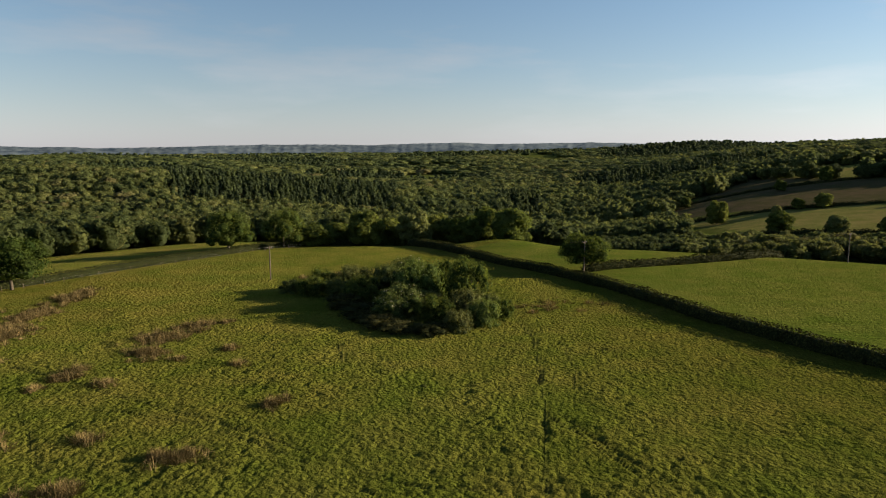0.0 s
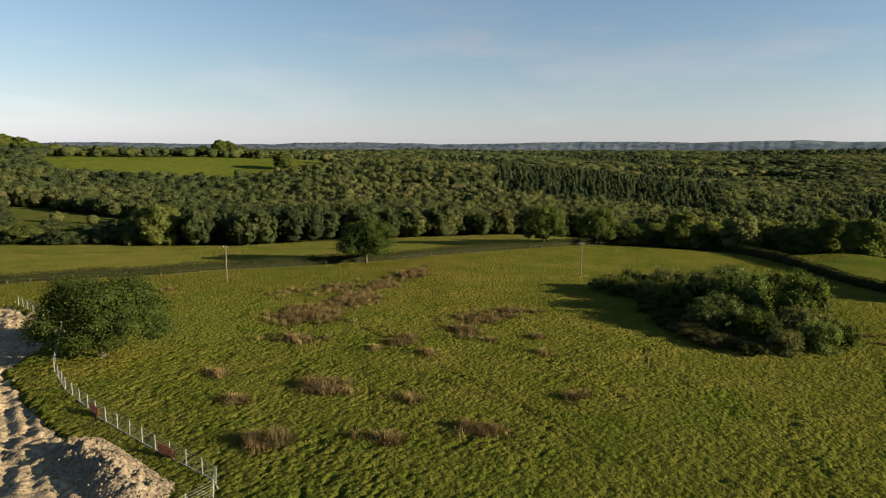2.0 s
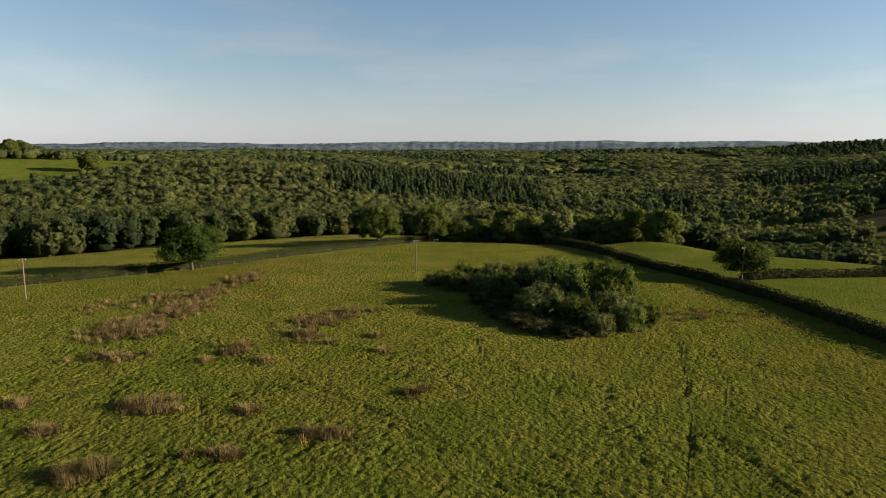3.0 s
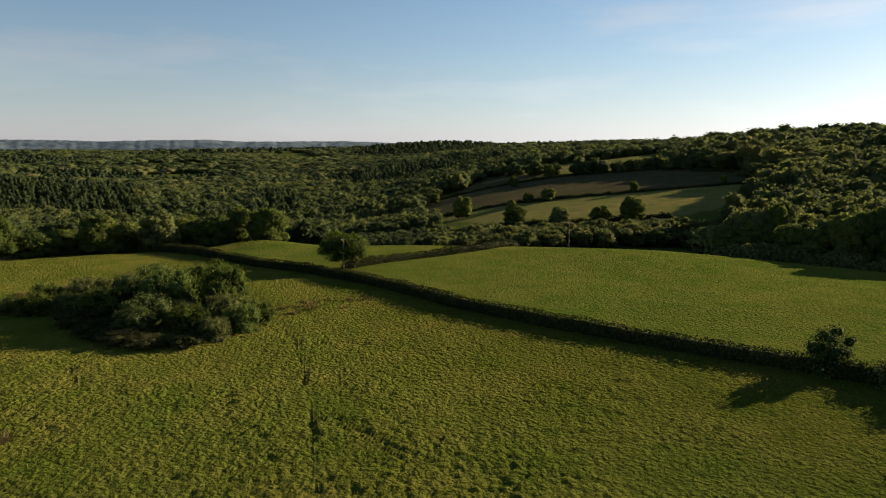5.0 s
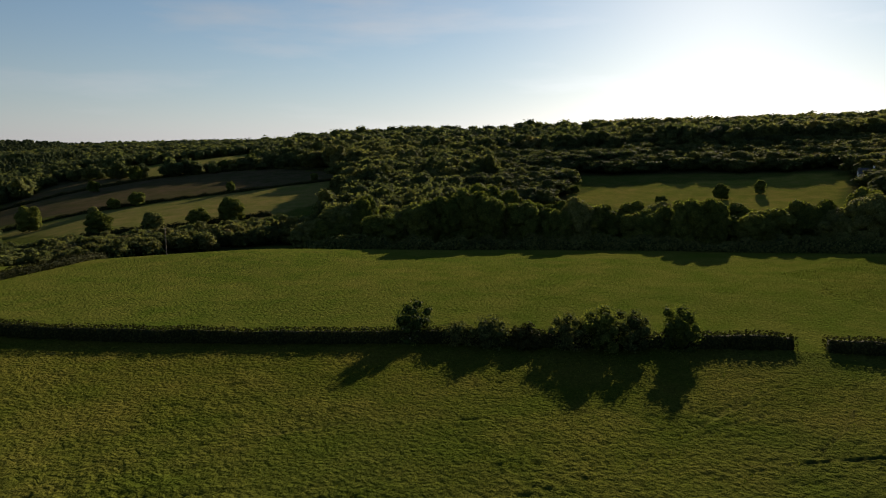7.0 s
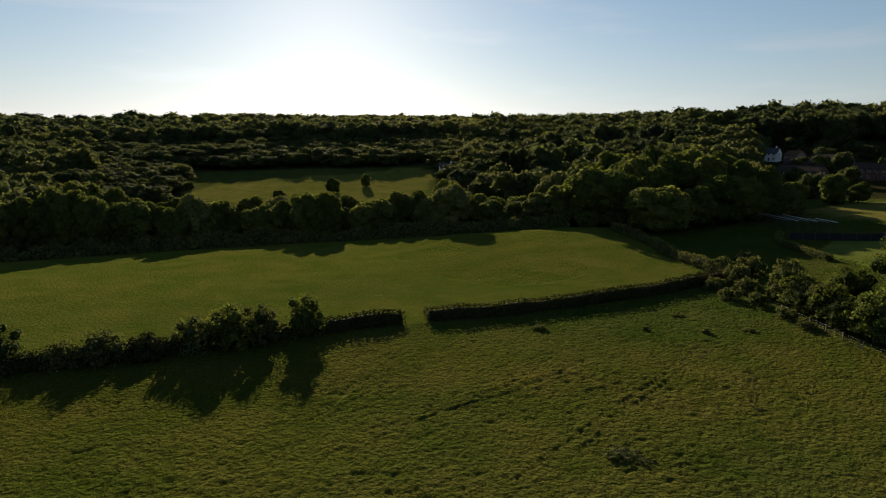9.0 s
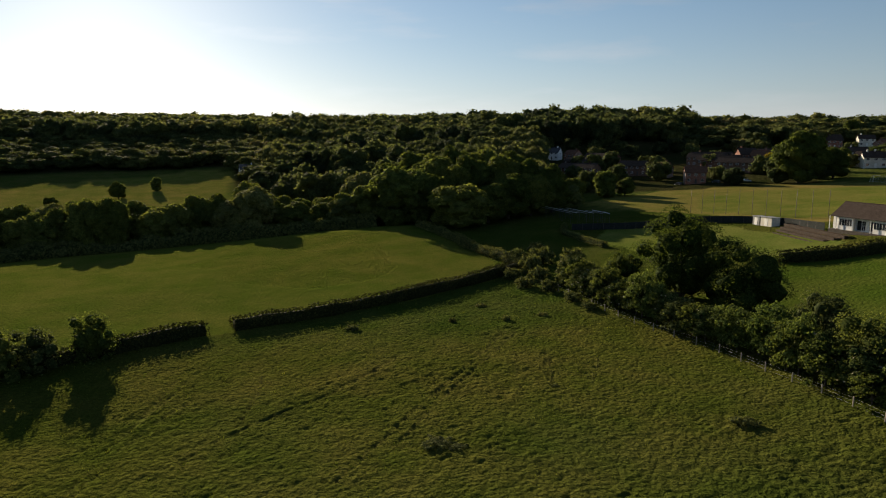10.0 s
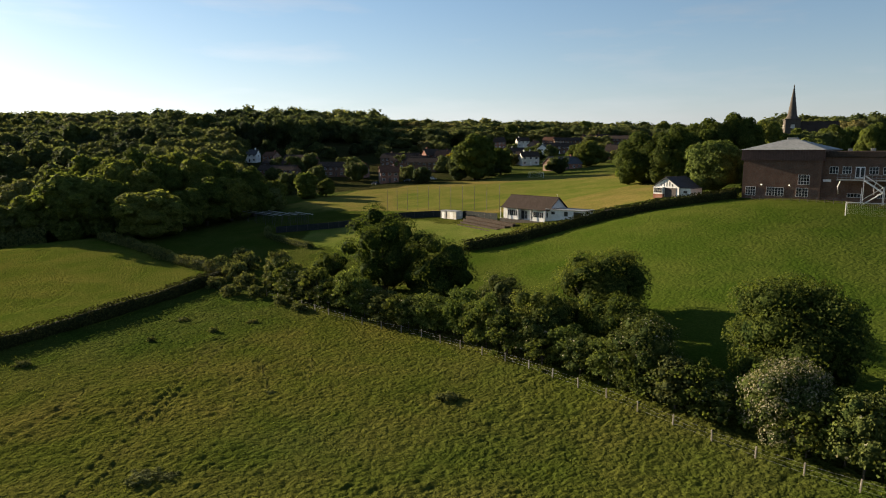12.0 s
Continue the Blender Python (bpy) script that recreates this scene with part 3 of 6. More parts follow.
LOW_FIELD = [(150, 400), (214, 385), (282, 356), (362, 334), (372, 320), (304, 278), (216, 258), (165, 280), (155, 330)]
MID_FIELD = [(150, 440), (184, 490), (282, 585), (319, 486), (377, 442), (400, 352), (364, 338), (284, 360), (216, 390)]
TOP_FIELD = [(290, 600), (311, 625), (354, 590), (420, 590), (500, 590), (498, 560), (382, 452), (326, 492)]
VALLEY_STRIP = bearings((11, 430), (17, 480), (21, 470), (20.5, 420), (14, 400))
RIGHT_FIELD = bearings((66.5, 385), (70, 420), (75.8, 440), (86.5, 465), (88, 450), (87.5, 330), (80, 330), (70, 345))
CRICKET = [(232, -118), (246, -168), (224, -222), (158, -246), (100, -196), (88, -152), (98, -138), (128, -140), (160, -133), (190, -128)]
GREEN = [(152, -84), (178, -106), (146, -121), (109, -119), (103, -105), (112, -100), (135, -88)]
SCHOOL_FIELD = [(100, -98), (86, -118), (74, -133), (67, -147), (30, -143), (0, -120), (0, -60), (60, -64), (95, -70)]
EAST_FIELD = [(8, 192), (28, 163), (47, 112), (76, 62), (95, 25), (108, -8), (128, -46), (143, -53), (173, -50.6), (203, -47), (224, -45), (222, 0), (214, 40), (205, 110), (150, 170), (90, 200), (40, 212)]
SITE = [(-80.5, 48.0), (-60, 40.9), (-37.6, 35.6), (-37.2, 20), (-60, 8), (-150, 20), (-170, 60), (-122, 70), (-96, 64)]


def foot(b):
    """Distance at which the woods begin, by bearing."""
    return np.interp(b, (-75, -60, -45, -30, -15, -8, 0, 12, 46, 66, 90, 100, 101), (250, 245, 212, 230, 256, 232, 226, 226, 262, 262, 262, 258, 252))


def wooded(x, y):
    """Share of the land under trees."""
    b, r = np.degrees(np.arctan2(x, y)), np.hypot(x, y)
    b = np.where(b < -100, b + 360, b)
    d = (r > foot(b)).astype(float)
    d = np.where((b > 12) & (b < 46) & (r < 300), d * 0.75, d)
    d = np.where((b > 21) & (b < 47) & (r > 300) & (r < 560), 0.0, d)
    d = np.where((b > 62) & (b < 89) & (r < 345), 0.0, d)
    d = np.where((b > 88) & (b < 102) & (r < 400), d * 0.25, d)
    d = np.where((b > 114) & (b < 190) & (r < 520), np.where(r > 300, np.where((b < 134) & (r < 470), 0.16, 0.3), 0.0), d)
    d = np.where((b > 148) & (b < 190) & (r >= 235) & (r < 420), 0.3, d)
    d = np.where((b > 135.5) & (b < 152) & (r > 300) & (r < 600), 0.1, d)
    d = np.where((b >= 190), (r > 420) * 0.5, d)
    d = np.where((b > 67) & (b < 88) & (r > 330) & (r < 478), 0.0, d)
    for poly in (HILL_FIELD, CLEARING, CLEARING_TWO, LOW_FIELD, MID_FIELD, TOP_FIELD, VALLEY_STRIP, RIGHT_FIELD, CRICKET):
        d = np.where(within(x, y, poly), 0.0, d)
    d = np.where((b > -58) & (b < -36) & (r > 885) & (r < 1250), np.where(r < 960, 0.35, 0.1), d)
    d = np.where((r > 850) & (r < 2600) & (wave(x, y, 260, 5) + 0.5 * wave(x, y, 110, 6) > 0.62), 0.03, d)
    d = np.where((b > -64) & (b < -51.5) & (r < 365), np.where(r < 272, d * 0.8, 0.12), d)
    return d


def land_colour(x, y):
    """Base colour and roughness of the turf by field; the pasture's colour also carries painted light."""
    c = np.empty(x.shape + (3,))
    # paler west, darker east: side-lit and back-lit turf put into the colour
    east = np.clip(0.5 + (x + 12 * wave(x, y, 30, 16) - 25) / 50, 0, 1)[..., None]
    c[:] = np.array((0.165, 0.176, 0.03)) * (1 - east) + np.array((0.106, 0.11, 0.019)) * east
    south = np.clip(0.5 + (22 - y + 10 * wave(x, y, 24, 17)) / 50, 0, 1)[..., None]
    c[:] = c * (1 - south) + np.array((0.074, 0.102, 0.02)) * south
    tuss = np.ones(x.shape)
    r = np.hypot(x, y)
    warp = 2.2 * wave(x, y, 9, 11)
    xw, yw = x + warp, y + 2.2 * wave(x, y, 9, 12)
    # darker near the eye: brightness of far turf under low sun is painted in
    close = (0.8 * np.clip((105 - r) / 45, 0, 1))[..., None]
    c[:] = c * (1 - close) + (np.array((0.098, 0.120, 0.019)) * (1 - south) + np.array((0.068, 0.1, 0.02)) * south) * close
    pale = np.clip(0.5 + 0.7 * wave(x, y, 38, 13) + 0.4 * wave(x, y, 14, 14), 0, 1)[..., None]
    c = c * (1 - 0.4 * pale) + np.array((0.15, 0.138, 0.025)) * 0.4 * pale
    outer = r > 232
    c[outer] = (0.10, 0.12, 0.03)
    tuss[outer] = 0.5
    for poly, col, rough in ((EAST_FIELD, (0.118, 0.142, 0.024), 0.3), (SCHOOL_FIELD, (0.083, 0.118, 0.018), 0.17), (WEST_MEADOW, (0.185, 0.188, 0.037), 0.6), (HILL_FIELD, (0.13, 0.16, 0.026), 0.25),
                             (CLEARING, (0.11, 0.13, 0.03), 0.8), (CLEARING_TWO, (0.08, 0.13, 0.02), 0.5), (LOW_FIELD, (0.2, 0.19, 0.06), 0.2), (MID_FIELD, (0.1, 0.088, 0.045), 0.2),
                             (TOP_FIELD, (0.2, 0.2, 0.06), 0.2), (VALLEY_STRIP, (0.17, 0.2, 0.05), 0.2), (RIGHT_FIELD, (0.2, 0.2, 0.045), 0.25),
                             (CRICKET, (0.225, 0.2, 0.055), 0.06), (GREEN, (0.17, 0.2, 0.045), 0.03)):
        inside = within(xw, yw, poly)
        c[inside], tuss[inside] = col, rough
    rough_end = within(xw, yw, EAST_FIELD) & (np.hypot((x - 168) / 1.6, y + 8) < 24 + 6 * wave(x, y, 12, 18))
    tuss[rough_end] = 0.9
    oval = within(x, y, CRICKET) & (np.hypot((x - 165) / 1.25, y + 178) < 40 + 3 * wave(x, y, 15, 15))
    c[oval] = (0.175, 0.19, 0.042)
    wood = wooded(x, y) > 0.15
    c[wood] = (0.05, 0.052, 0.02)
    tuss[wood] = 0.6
    far = r > 1500
    tuss[far] = 0.0
    return 0.63 * c, tuss


def smooth_line(points, n=8):
    """A curved line through plan points."""
    p = [Vector((x, y)) for x, y in points]
    p = [2 * p[0] - p[1], *p, 2 * p[-1] - p[-2]]
    out = []
    for i in range(1, len(p) - 2):
        for k in range(n):
            t = k / n
            a, b, c, d = p[i - 1:i + 3]
            q = 0.5 * (2 * b + (c - a) * t + (2 * a - 5 * b + 4 * c - d) * t * t + (3 * b - 3 * c + d - a) * t ** 3)
            out.append((q.x, q.y))
    return out + [tuple(p[-2])]


# lines trodden or driven through the rough grass
TRACKS = (
    ((52.1, -5.1), (62.4, -12.9), (75.0, -22.8), (93.8, -38.0)),
    ((51.4, -6.8), (62.2, -14.9), (75.2, -24.7), (91.9, -38.2)),
    ((60.3, 8.6), (69.6, -2.1), (75.0, -9.2), (88.0, -21.0)),
    ((67.0, 13.8), (75.5, 11.2), (88.2, 6.7)),
    ((68.1, 2.9), (75.1, 1.2), (81.5, 0.7)),
    ((53.0, 16.7), (63.5, 14.7), (71.8, 12.8), (81.8, 10.6)),
    ((41.2, 49.3), (49.0, 43.8), (55.5, 37.5)),
    ((13.7, 67.3), (15.3, 63.2), (18.7, 54.5)),
    ((-39.2, 69.7), (-29.9, 67.1), (-19.9, 62.0), (-10.9, 55.8), (-5.3, 50.9)),
    ((-29.3, 68.7), (-19.2, 63.4), (-10.1, 57.2), (-1.6, 52.1), (4.2, 51.5)),
    ((15.1, 97.6), (13.5, 81.6), (12.0, 68.3), (10.5, 58.7), (9.3, 50.9)),
    ((12.3, 66.8), (15.8, 59.8), (18.4, 51.0)),
    ((18.8, 96.0), (18.6, 85.1), (16.8, 75.3)),
    ((10.4, 149.5), (12.7, 120.7), (15.1, 97.6)),
    ((-46.7, 69.8), (-41.3, 63.1), (-35.0, 54.7)),
    ((-14.6, 95.0), (-12.8, 86.8)),
    ((79.2, -37.0), (69.0, -33.3)), ((76.2, -43.2), (67.2, -37.6)), ((75.2, 8.2), (67.5, 12.2), (53.4, 16.3)), ((-56.8, 84.5), (-37.0, 73.4), (-26.7, 67.6), (-19.8, 63.2)))
PATHS = (((34, -22), (44, -30), (60, -36), (84, -41)), ((28, -34), (40, -40), (54, -44)), ((30, -10), (48, -22), (66, -28), (90, -36)), ((-20, 46), (-6, 56), (6, 60), (14, 58)),
         ((-2, 74), (-8, 88), (-20, 92)), ((36, 44), (46, 30), (52, 22)), ((62, 4), (70, 14), (78, 18)))


def worn(x, y):
    """Nearness to a trodden line, 0 to 1."""
    near = np.zeros(x.shape)
    ok = np.nonzero(np.hypot(x, y) < 135)[0]
    px, py = x[ok] + 0.2 * wave(x[ok], y[ok], 3.2, 71), y[ok] + 0.2 * wave(x[ok], y[ok], 2.6, 72)
    best = np.full(len(ok), 99.0)
    for k, line in enumerate(TRACKS + PATHS):
        fine = smooth_line(line, 6)
        for (x0, y0), (x1, y1) in zip(fine, fine[1:]):
            dx, dy = x1 - x0, y1 - y0
            t = np.clip(((px - x0) * dx + (py - y0) * dy) / (dx * dx + dy * dy), 0, 1)
            best = np.minimum(best, np.hypot(px - x0 - t * dx, py - y0 - t * dy) + (0.0 if k < len(TRACKS) else 0.12))
    near[ok] = np.clip(1.15 - best / np.maximum(0.17, 0.0029 * np.hypot(px, py)), 0, 1) * np.clip(0.85 + 0.5 * wave(px, py, 9, 73), 0.35, 1)
    return near


def domes(x, y, size, seed):
    """Cellular relief: rounded tussocks with creases between them, 0 to 1."""
    u, v = x / size, y / size
    i, j = np.floor(u).astype(np.int64), np.floor(v).astype(np.int64)
    best = np.full(x.shape, 9.0)
    for di in (-1, 0, 1):
        for dj in (-1, 0, 1):
            n = ((i + di) * 374761393 + (j + dj) * 668265263 + seed * 974634777) & 0xFFFFFFFF
            n = ((n ^ (n >> 13)) * 1274126177) & 0xFFFFFFFF
            px, py = i + di + (n & 0xFFFF) / 65536.0, j + dj + ((n >> 16) & 0xFFFF) / 65536.0
            best = np.minimum(best, (u - px) ** 2 + (v - py) ** 2)
    return np.clip(1 - best, 0, 1)


def land_sheet():
    """The ground: one sheet to the horizon, finer where the field lies under the eye."""
    a = np.concatenate([np.linspace(-70, 174, 860, endpoint=False), np.linspace(174, 290, 40, endpoint=False)])
    n = len(a)
    inner = np.concatenate([[0.5], np.exp(np.linspace(math.log(4), math.log(45), 12))[:-1], np.exp(np.arange(math.log(45), math.log(120), 0.0052)),
                            np.exp(np.arange(math.log(120), math.log(232), 0.0085))])
    outer = np.exp(np.arange(math.log(235), math.log(4780), 0.021))

    def ring_points(rad, ang):
        return np.outer(rad, np.sin(np.radians(ang))), np.outer(rad, np.cos(np.radians(ang)))
    (xi, yi), (xo, yo) = ring_points(inner, a), ring_points(outer, a[::2])
    x, y = np.concatenate([xi.ravel(), xo.ravel()]), np.concatenate([yi.ravel(), yo.ravel()])
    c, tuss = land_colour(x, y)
    near = np.clip((215 - np.hypot(x, y)) / 70, 0, 1) * np.clip((np.hypot(x, y) - 30) / 15, 0, 1)
    xs, ys = x + 0.5 * wave(x, y, 2.3, 24), y + 0.5 * wave(x, y, 2.3, 25)
    lumps = 0.27 * domes(xs, ys * 0.85, 0.9, 21) + 0.2 * domes(xs, ys, 0.55, 22) + 0.08 * wave(x + 0.6 * y, y - 0.6 * x, 3.1, 23) - 0.2
    rut = worn(x, y)
    z = ground_z(x, y) + near * tuss * (1 - 0.9 * rut) * lumps * (0.75 + 0.35 * wave(x, y, 7, 26)) * np.interp(np.degrees(np.arctan2(x, y)), (10, 50), (1.3, 0.95))
    tuss = tuss * (1 - 0.8 * rut)
    z = z - 0.11 * rut
    c = c * (1 - 0.38 * rut)[:, None] + np.array((0.055, 0.05, 0.022)) * (0.38 * rut)[:, None]
    z = np.where(within(x, y, [(p + 1.5 * (q > 15) * (p < -90) - 3.6 * (p > -82) * (q > 30), q - 2.8 * (q > 30)) for p, q in SITE]), z - 0.9, z)
    m, base = n // 2, inner.size * n
    i, j = np.meshgrid(np.arange(len(inner) - 1), np.arange(n), indexing="ij")
    p, q, s, t = i * n + j, i * n + (j + 1) % n, (i + 1) * n + (j + 1) % n, (i + 1) * n + j
    f = [np.stack([p, s, q], -1).reshape(-1, 3), np.stack([p, t, s], -1).reshape(-1, 3)]
    cap = np.arange(1, n - 1)
    f.append(np.stack([0 * cap, cap + 1, cap], -1))
    k = np.arange(m)
    e0, e1, e2 = (inner.size - 1) * n + 2 * k, (inner.size - 1) * n + 2 * k + 1, (inner.size - 1) * n + (2 * k + 2) % n
    o0, o1 = base + k, base + (k + 1) % m
    f += [np.stack([e0, o0, e1], -1), np.stack([e1, o0, o1], -1), np.stack([e1, o1, e2], -1)]
    i, j = np.meshgrid(np.arange(len(outer) - 1), k, indexing="ij")
    p, q, s, t = (base + g for g in (i * m + j, i * m + (j + 1) % m, (i + 1) * m + (j + 1) % m, (i + 1) * m + j))
    f += [np.stack([p, s, q], -1).reshape(-1, 3), np.stack([p, t, s], -1).reshape(-1, 3)]
    f = np.concatenate(f)
    me = tri_mesh("ground", np.stack([x, y, z], -1), f, LAND)
    me.polygons.foreach_set("use_smooth", np.ones(len(f), bool))
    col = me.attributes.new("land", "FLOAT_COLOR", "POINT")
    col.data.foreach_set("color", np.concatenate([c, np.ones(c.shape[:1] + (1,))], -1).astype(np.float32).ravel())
    me.attributes.new("tussock", "FLOAT", "POINT").data.foreach_set("value", tuss.astype(np.float32).ravel())
    return tagged(new("ground", me), "olive-green rough pasture rolling into wooded valleys", "ground", kind="structure")


land_sheet()


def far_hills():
    """Ridges on the horizon, one behind the other, with haze painted into their colour."""
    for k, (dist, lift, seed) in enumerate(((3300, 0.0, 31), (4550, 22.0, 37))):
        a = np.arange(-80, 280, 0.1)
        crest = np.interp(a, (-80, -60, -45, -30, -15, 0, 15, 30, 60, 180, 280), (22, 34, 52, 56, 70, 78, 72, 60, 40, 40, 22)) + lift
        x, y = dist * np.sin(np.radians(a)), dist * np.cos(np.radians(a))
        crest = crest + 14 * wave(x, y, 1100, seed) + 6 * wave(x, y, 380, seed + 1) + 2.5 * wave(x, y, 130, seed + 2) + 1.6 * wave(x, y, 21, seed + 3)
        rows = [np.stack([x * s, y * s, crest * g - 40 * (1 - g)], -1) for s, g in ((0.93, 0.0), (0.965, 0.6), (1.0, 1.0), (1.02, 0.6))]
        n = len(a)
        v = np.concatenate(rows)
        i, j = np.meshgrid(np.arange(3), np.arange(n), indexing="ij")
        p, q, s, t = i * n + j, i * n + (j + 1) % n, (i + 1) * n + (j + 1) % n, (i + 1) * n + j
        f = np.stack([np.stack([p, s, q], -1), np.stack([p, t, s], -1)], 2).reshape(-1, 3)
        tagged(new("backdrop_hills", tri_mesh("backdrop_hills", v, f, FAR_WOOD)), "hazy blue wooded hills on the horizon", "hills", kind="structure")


far_hills()


# ---------------------------------------------------------------- woods
def canopy_blobs(rng, count, lump):
    """Lumps of one crown of unit width and height: a body and boughs bulging out of it."""
    out = [(0, 0, 0.42, 0.42, 0.46)]
    for i in range(count):
        th, up = 2.4 * i + rng.uniform(-0.5, 0.5), 0.3 + 0.55 * (i + 0.5) / count + rng.uniform(-0.06, 0.06)
        r = lump * rng.uniform(0.75, 1.25)
        ring = (0.52 - r * 0.75) * math.sqrt(max(0.05, 1 - max(0.0, (up - 0.35) / 0.6) ** 2)) * rng.uniform(0.8, 1.15)
        out.append((math.cos(th) * ring, math.sin(th) * ring, up, r, r * rng.uniform(0.75, 1.05)))
    return out


def wood_models(count, leaves, size, faces, lumps, lump=0.24):
    """Conifer first, then broadleaved crowns."""
    out = []
    for k in range(count):
        rng = np.random.default_rng(100 + k + leaves)
        blobs = canopy_blobs(rng, lumps, lump) if k else spire(rng, 0.6, 1.25, 0.05, 4)
        out.append(leafy_shell(rng, blobs, leaves, size, faces))
    return out


def woodland(name, label, lo, hi, cell, width, height, models, span, seed):
    """Trees on a jittered grid wherever the land is wooded, as one mass."""
    rng = np.random.default_rng(seed)
    xs, ys = [], []
    r = lo
    while r < hi:
        step = cell * (1 + 0.5 * (r - lo) / max(hi - lo, 1))
        b = np.arange(span[0], span[1], math.degrees(step / r))
        b = b + rng.uniform(-0.45, 0.45, len(b)) * math.degrees(step / r)
        rr = r + rng.uniform(-0.5, 0.5, len(b)) * step
        xs.append(rr * np.sin(np.radians(b)))
        ys.append(rr * np.cos(np.radians(b)))
        r += step * 0.9
    x, y = np.concatenate(xs), np.concatenate(ys)
    ok = rng.random(len(x)) < wooded(x, y)
    x, y = x[ok], y[ok]
    z = ground_z(x, y)
    b, rad = np.degrees(np.arctan2(x, y)), np.hypot(x, y)
    grow = 1 + 0.5 * (rad - lo) / max(hi - lo, 1)
    size = grow * rng.uniform(0.8, 1.25, len(x))
    w, h = width * size, height * (0.7 + 0.3 * size) * rng.uniform(0.86, 1.1, len(x)) * (1 + 0.15 * wave(x, y, 45, 46))
    low = ((b > 12) & (b < 46) & (rad < 310)) | ((b > -64) & (b < -51.5) & (rad < 375))
    h = np.where(low, h * np.where(b < 0, 0.42, 0.6), h)
    w = np.where(low, w * 0.8, w)
    village = (b > 114) & (b < 160) & (rad < 505)
    h, w = np.where(village, h * 0.58, h), np.where(village, w * 0.55, w)
    h = np.where((b > 60) & (b < 91) & (rad < 600), h * 0.58, h)
    ridge = (b > 108) & (b < 180) & (rad > 500)
    h = np.where(ridge, h * (np.where((b > 126) & (b < 158), 0.62, 1.0) + 0.3 * wave(x, y, 45, 44)), h)
    tone = np.clip(0.46 + 0.2 * wave(x, y, 45, 41) + 0.24 * wave(x, y, 210, 42) + rng.normal(0, 0.15, len(x)), 0.05, 1)
    conifer = (b > -22) & (b < 9) & (rad > 500) & (rad < 760) & (wave(x, y, 120, 43) > -0.5)
    # conifers added far off: their blue-green tone stands in for haze
    conifer |= (rad > 760) & (b > -40) & (b < 40) & (wave(x, y, 300, 45) > 0.15)
    tone = np.where(conifer, np.clip(0.1 + rng.normal(0, 0.08, len(x)), 0, 1), tone)
    # low wood with a shaded face: the shade is put into its tone
    tone = np.where((b > 5) & (b < 21) & (rad < 330), tone * 0.35, tone)
    w, h = np.where(conifer, w * 0.8, w), np.where(conifer, h * np.where(rad < 760, 0.85, 0.7), h)
    kind = np.where(conifer, 0, rng.integers(1, len(models), len(x)))
    vs, fs, ts, k0 = [], [], [], 0
    for k, (mv, mf) in enumerate(models):
        sel = np.nonzero(kind == k)[0]
        if not len(sel):
            continue
        th = rng.uniform(0, 2 * math.pi, len(sel))
        co, si = np.cos(th)[:, None], np.sin(th)[:, None]
        px = (mv[None, :, 0] * co - mv[None, :, 1] * si) * w[sel, None] + x[sel, None]
        py = (mv[None, :, 0] * si + mv[None, :, 1] * co) * w[sel, None] + y[sel, None]
        pz = mv[None, :, 2] * h[sel, None] + z[sel, None] - 0.6
        vs.append(np.stack([px, py, pz], -1).reshape(-1, 3))
        fs.append((mf[None] + (np.arange(len(sel)) * len(mv))[:, None, None] + k0).reshape(-1, 3))
        ts.append(np.repeat(tone[sel], len(mv)))
        k0 += len(sel) * len(mv)
    me = tri_mesh(name, np.concatenate(vs), np.concatenate(fs), WOOD_LEAF, np.concatenate(ts), True)
    return tagged(new(name, me), label, "woodland", kind="stuff")


NEAR_CROWNS = wood_models(8, 200, 0.09, (5, 3), 6)
MID_CROWNS = wood_models(8, 60, 0.1, (5, 3), 3, 0.27)
FULL_CROWNS = wood_models(8, 210, 0.075, (5, 3), 7, 0.21)
FAR_CROWNS = wood_models(6, 12, 0.14, (5, 3), 1, 0.3)
woodland("woodland", "dense mixed green deciduous wood filling the valley", 215, 390, 6.4, 9.2, 10.5, NEAR_CROWNS, (-75, 44), 215)
woodland("woodland", "mixed green wood climbing the valley slopes", 392, 700, 8.4, 11.6, 11.0, MID_CROWNS, (-75, 44), 392)
woodland("woodland", "dark wooded ridges and hedgerow trees", 705, 1000, 11.5, 15.5, 12.0, FAR_CROWNS, (-75, 44), 705)
woodland("woodland", "far wooded ridges across the valley", 1005, 2700, 23.0, 33.0, 12.0, FAR_CROWNS, (-62, 46), 1005)
woodland("woodland", "large rounded trees of the eastern hanger", 250, 620, 11.5, 15.0, 15.5, FULL_CROWNS, (44, 165), 250)
woodland("woodland", "dark wooded ridge on the eastern skyline", 625, 1000, 16.5, 21.0, 15.0, MID_CROWNS, (44, 168), 625)


# ---------------------------------------------------------------- hedges and fences
def along(points, step):
    """Evenly spaced plan points on a polyline, with the way it runs."""
    pts = [Vector((x, y, 0)) for x, y in points]
    out, left = [], 0.0
    for a, b in zip(pts, pts[1:]):
        d = (b - a).length
        s = left
        while s < d:
            p = a.lerp(b, s / d)
            out.append((p.x, p.y, math.degrees(math.atan2(b.y - a.y, b.x - a.x))))
            s += step
        left = s - d
    return out


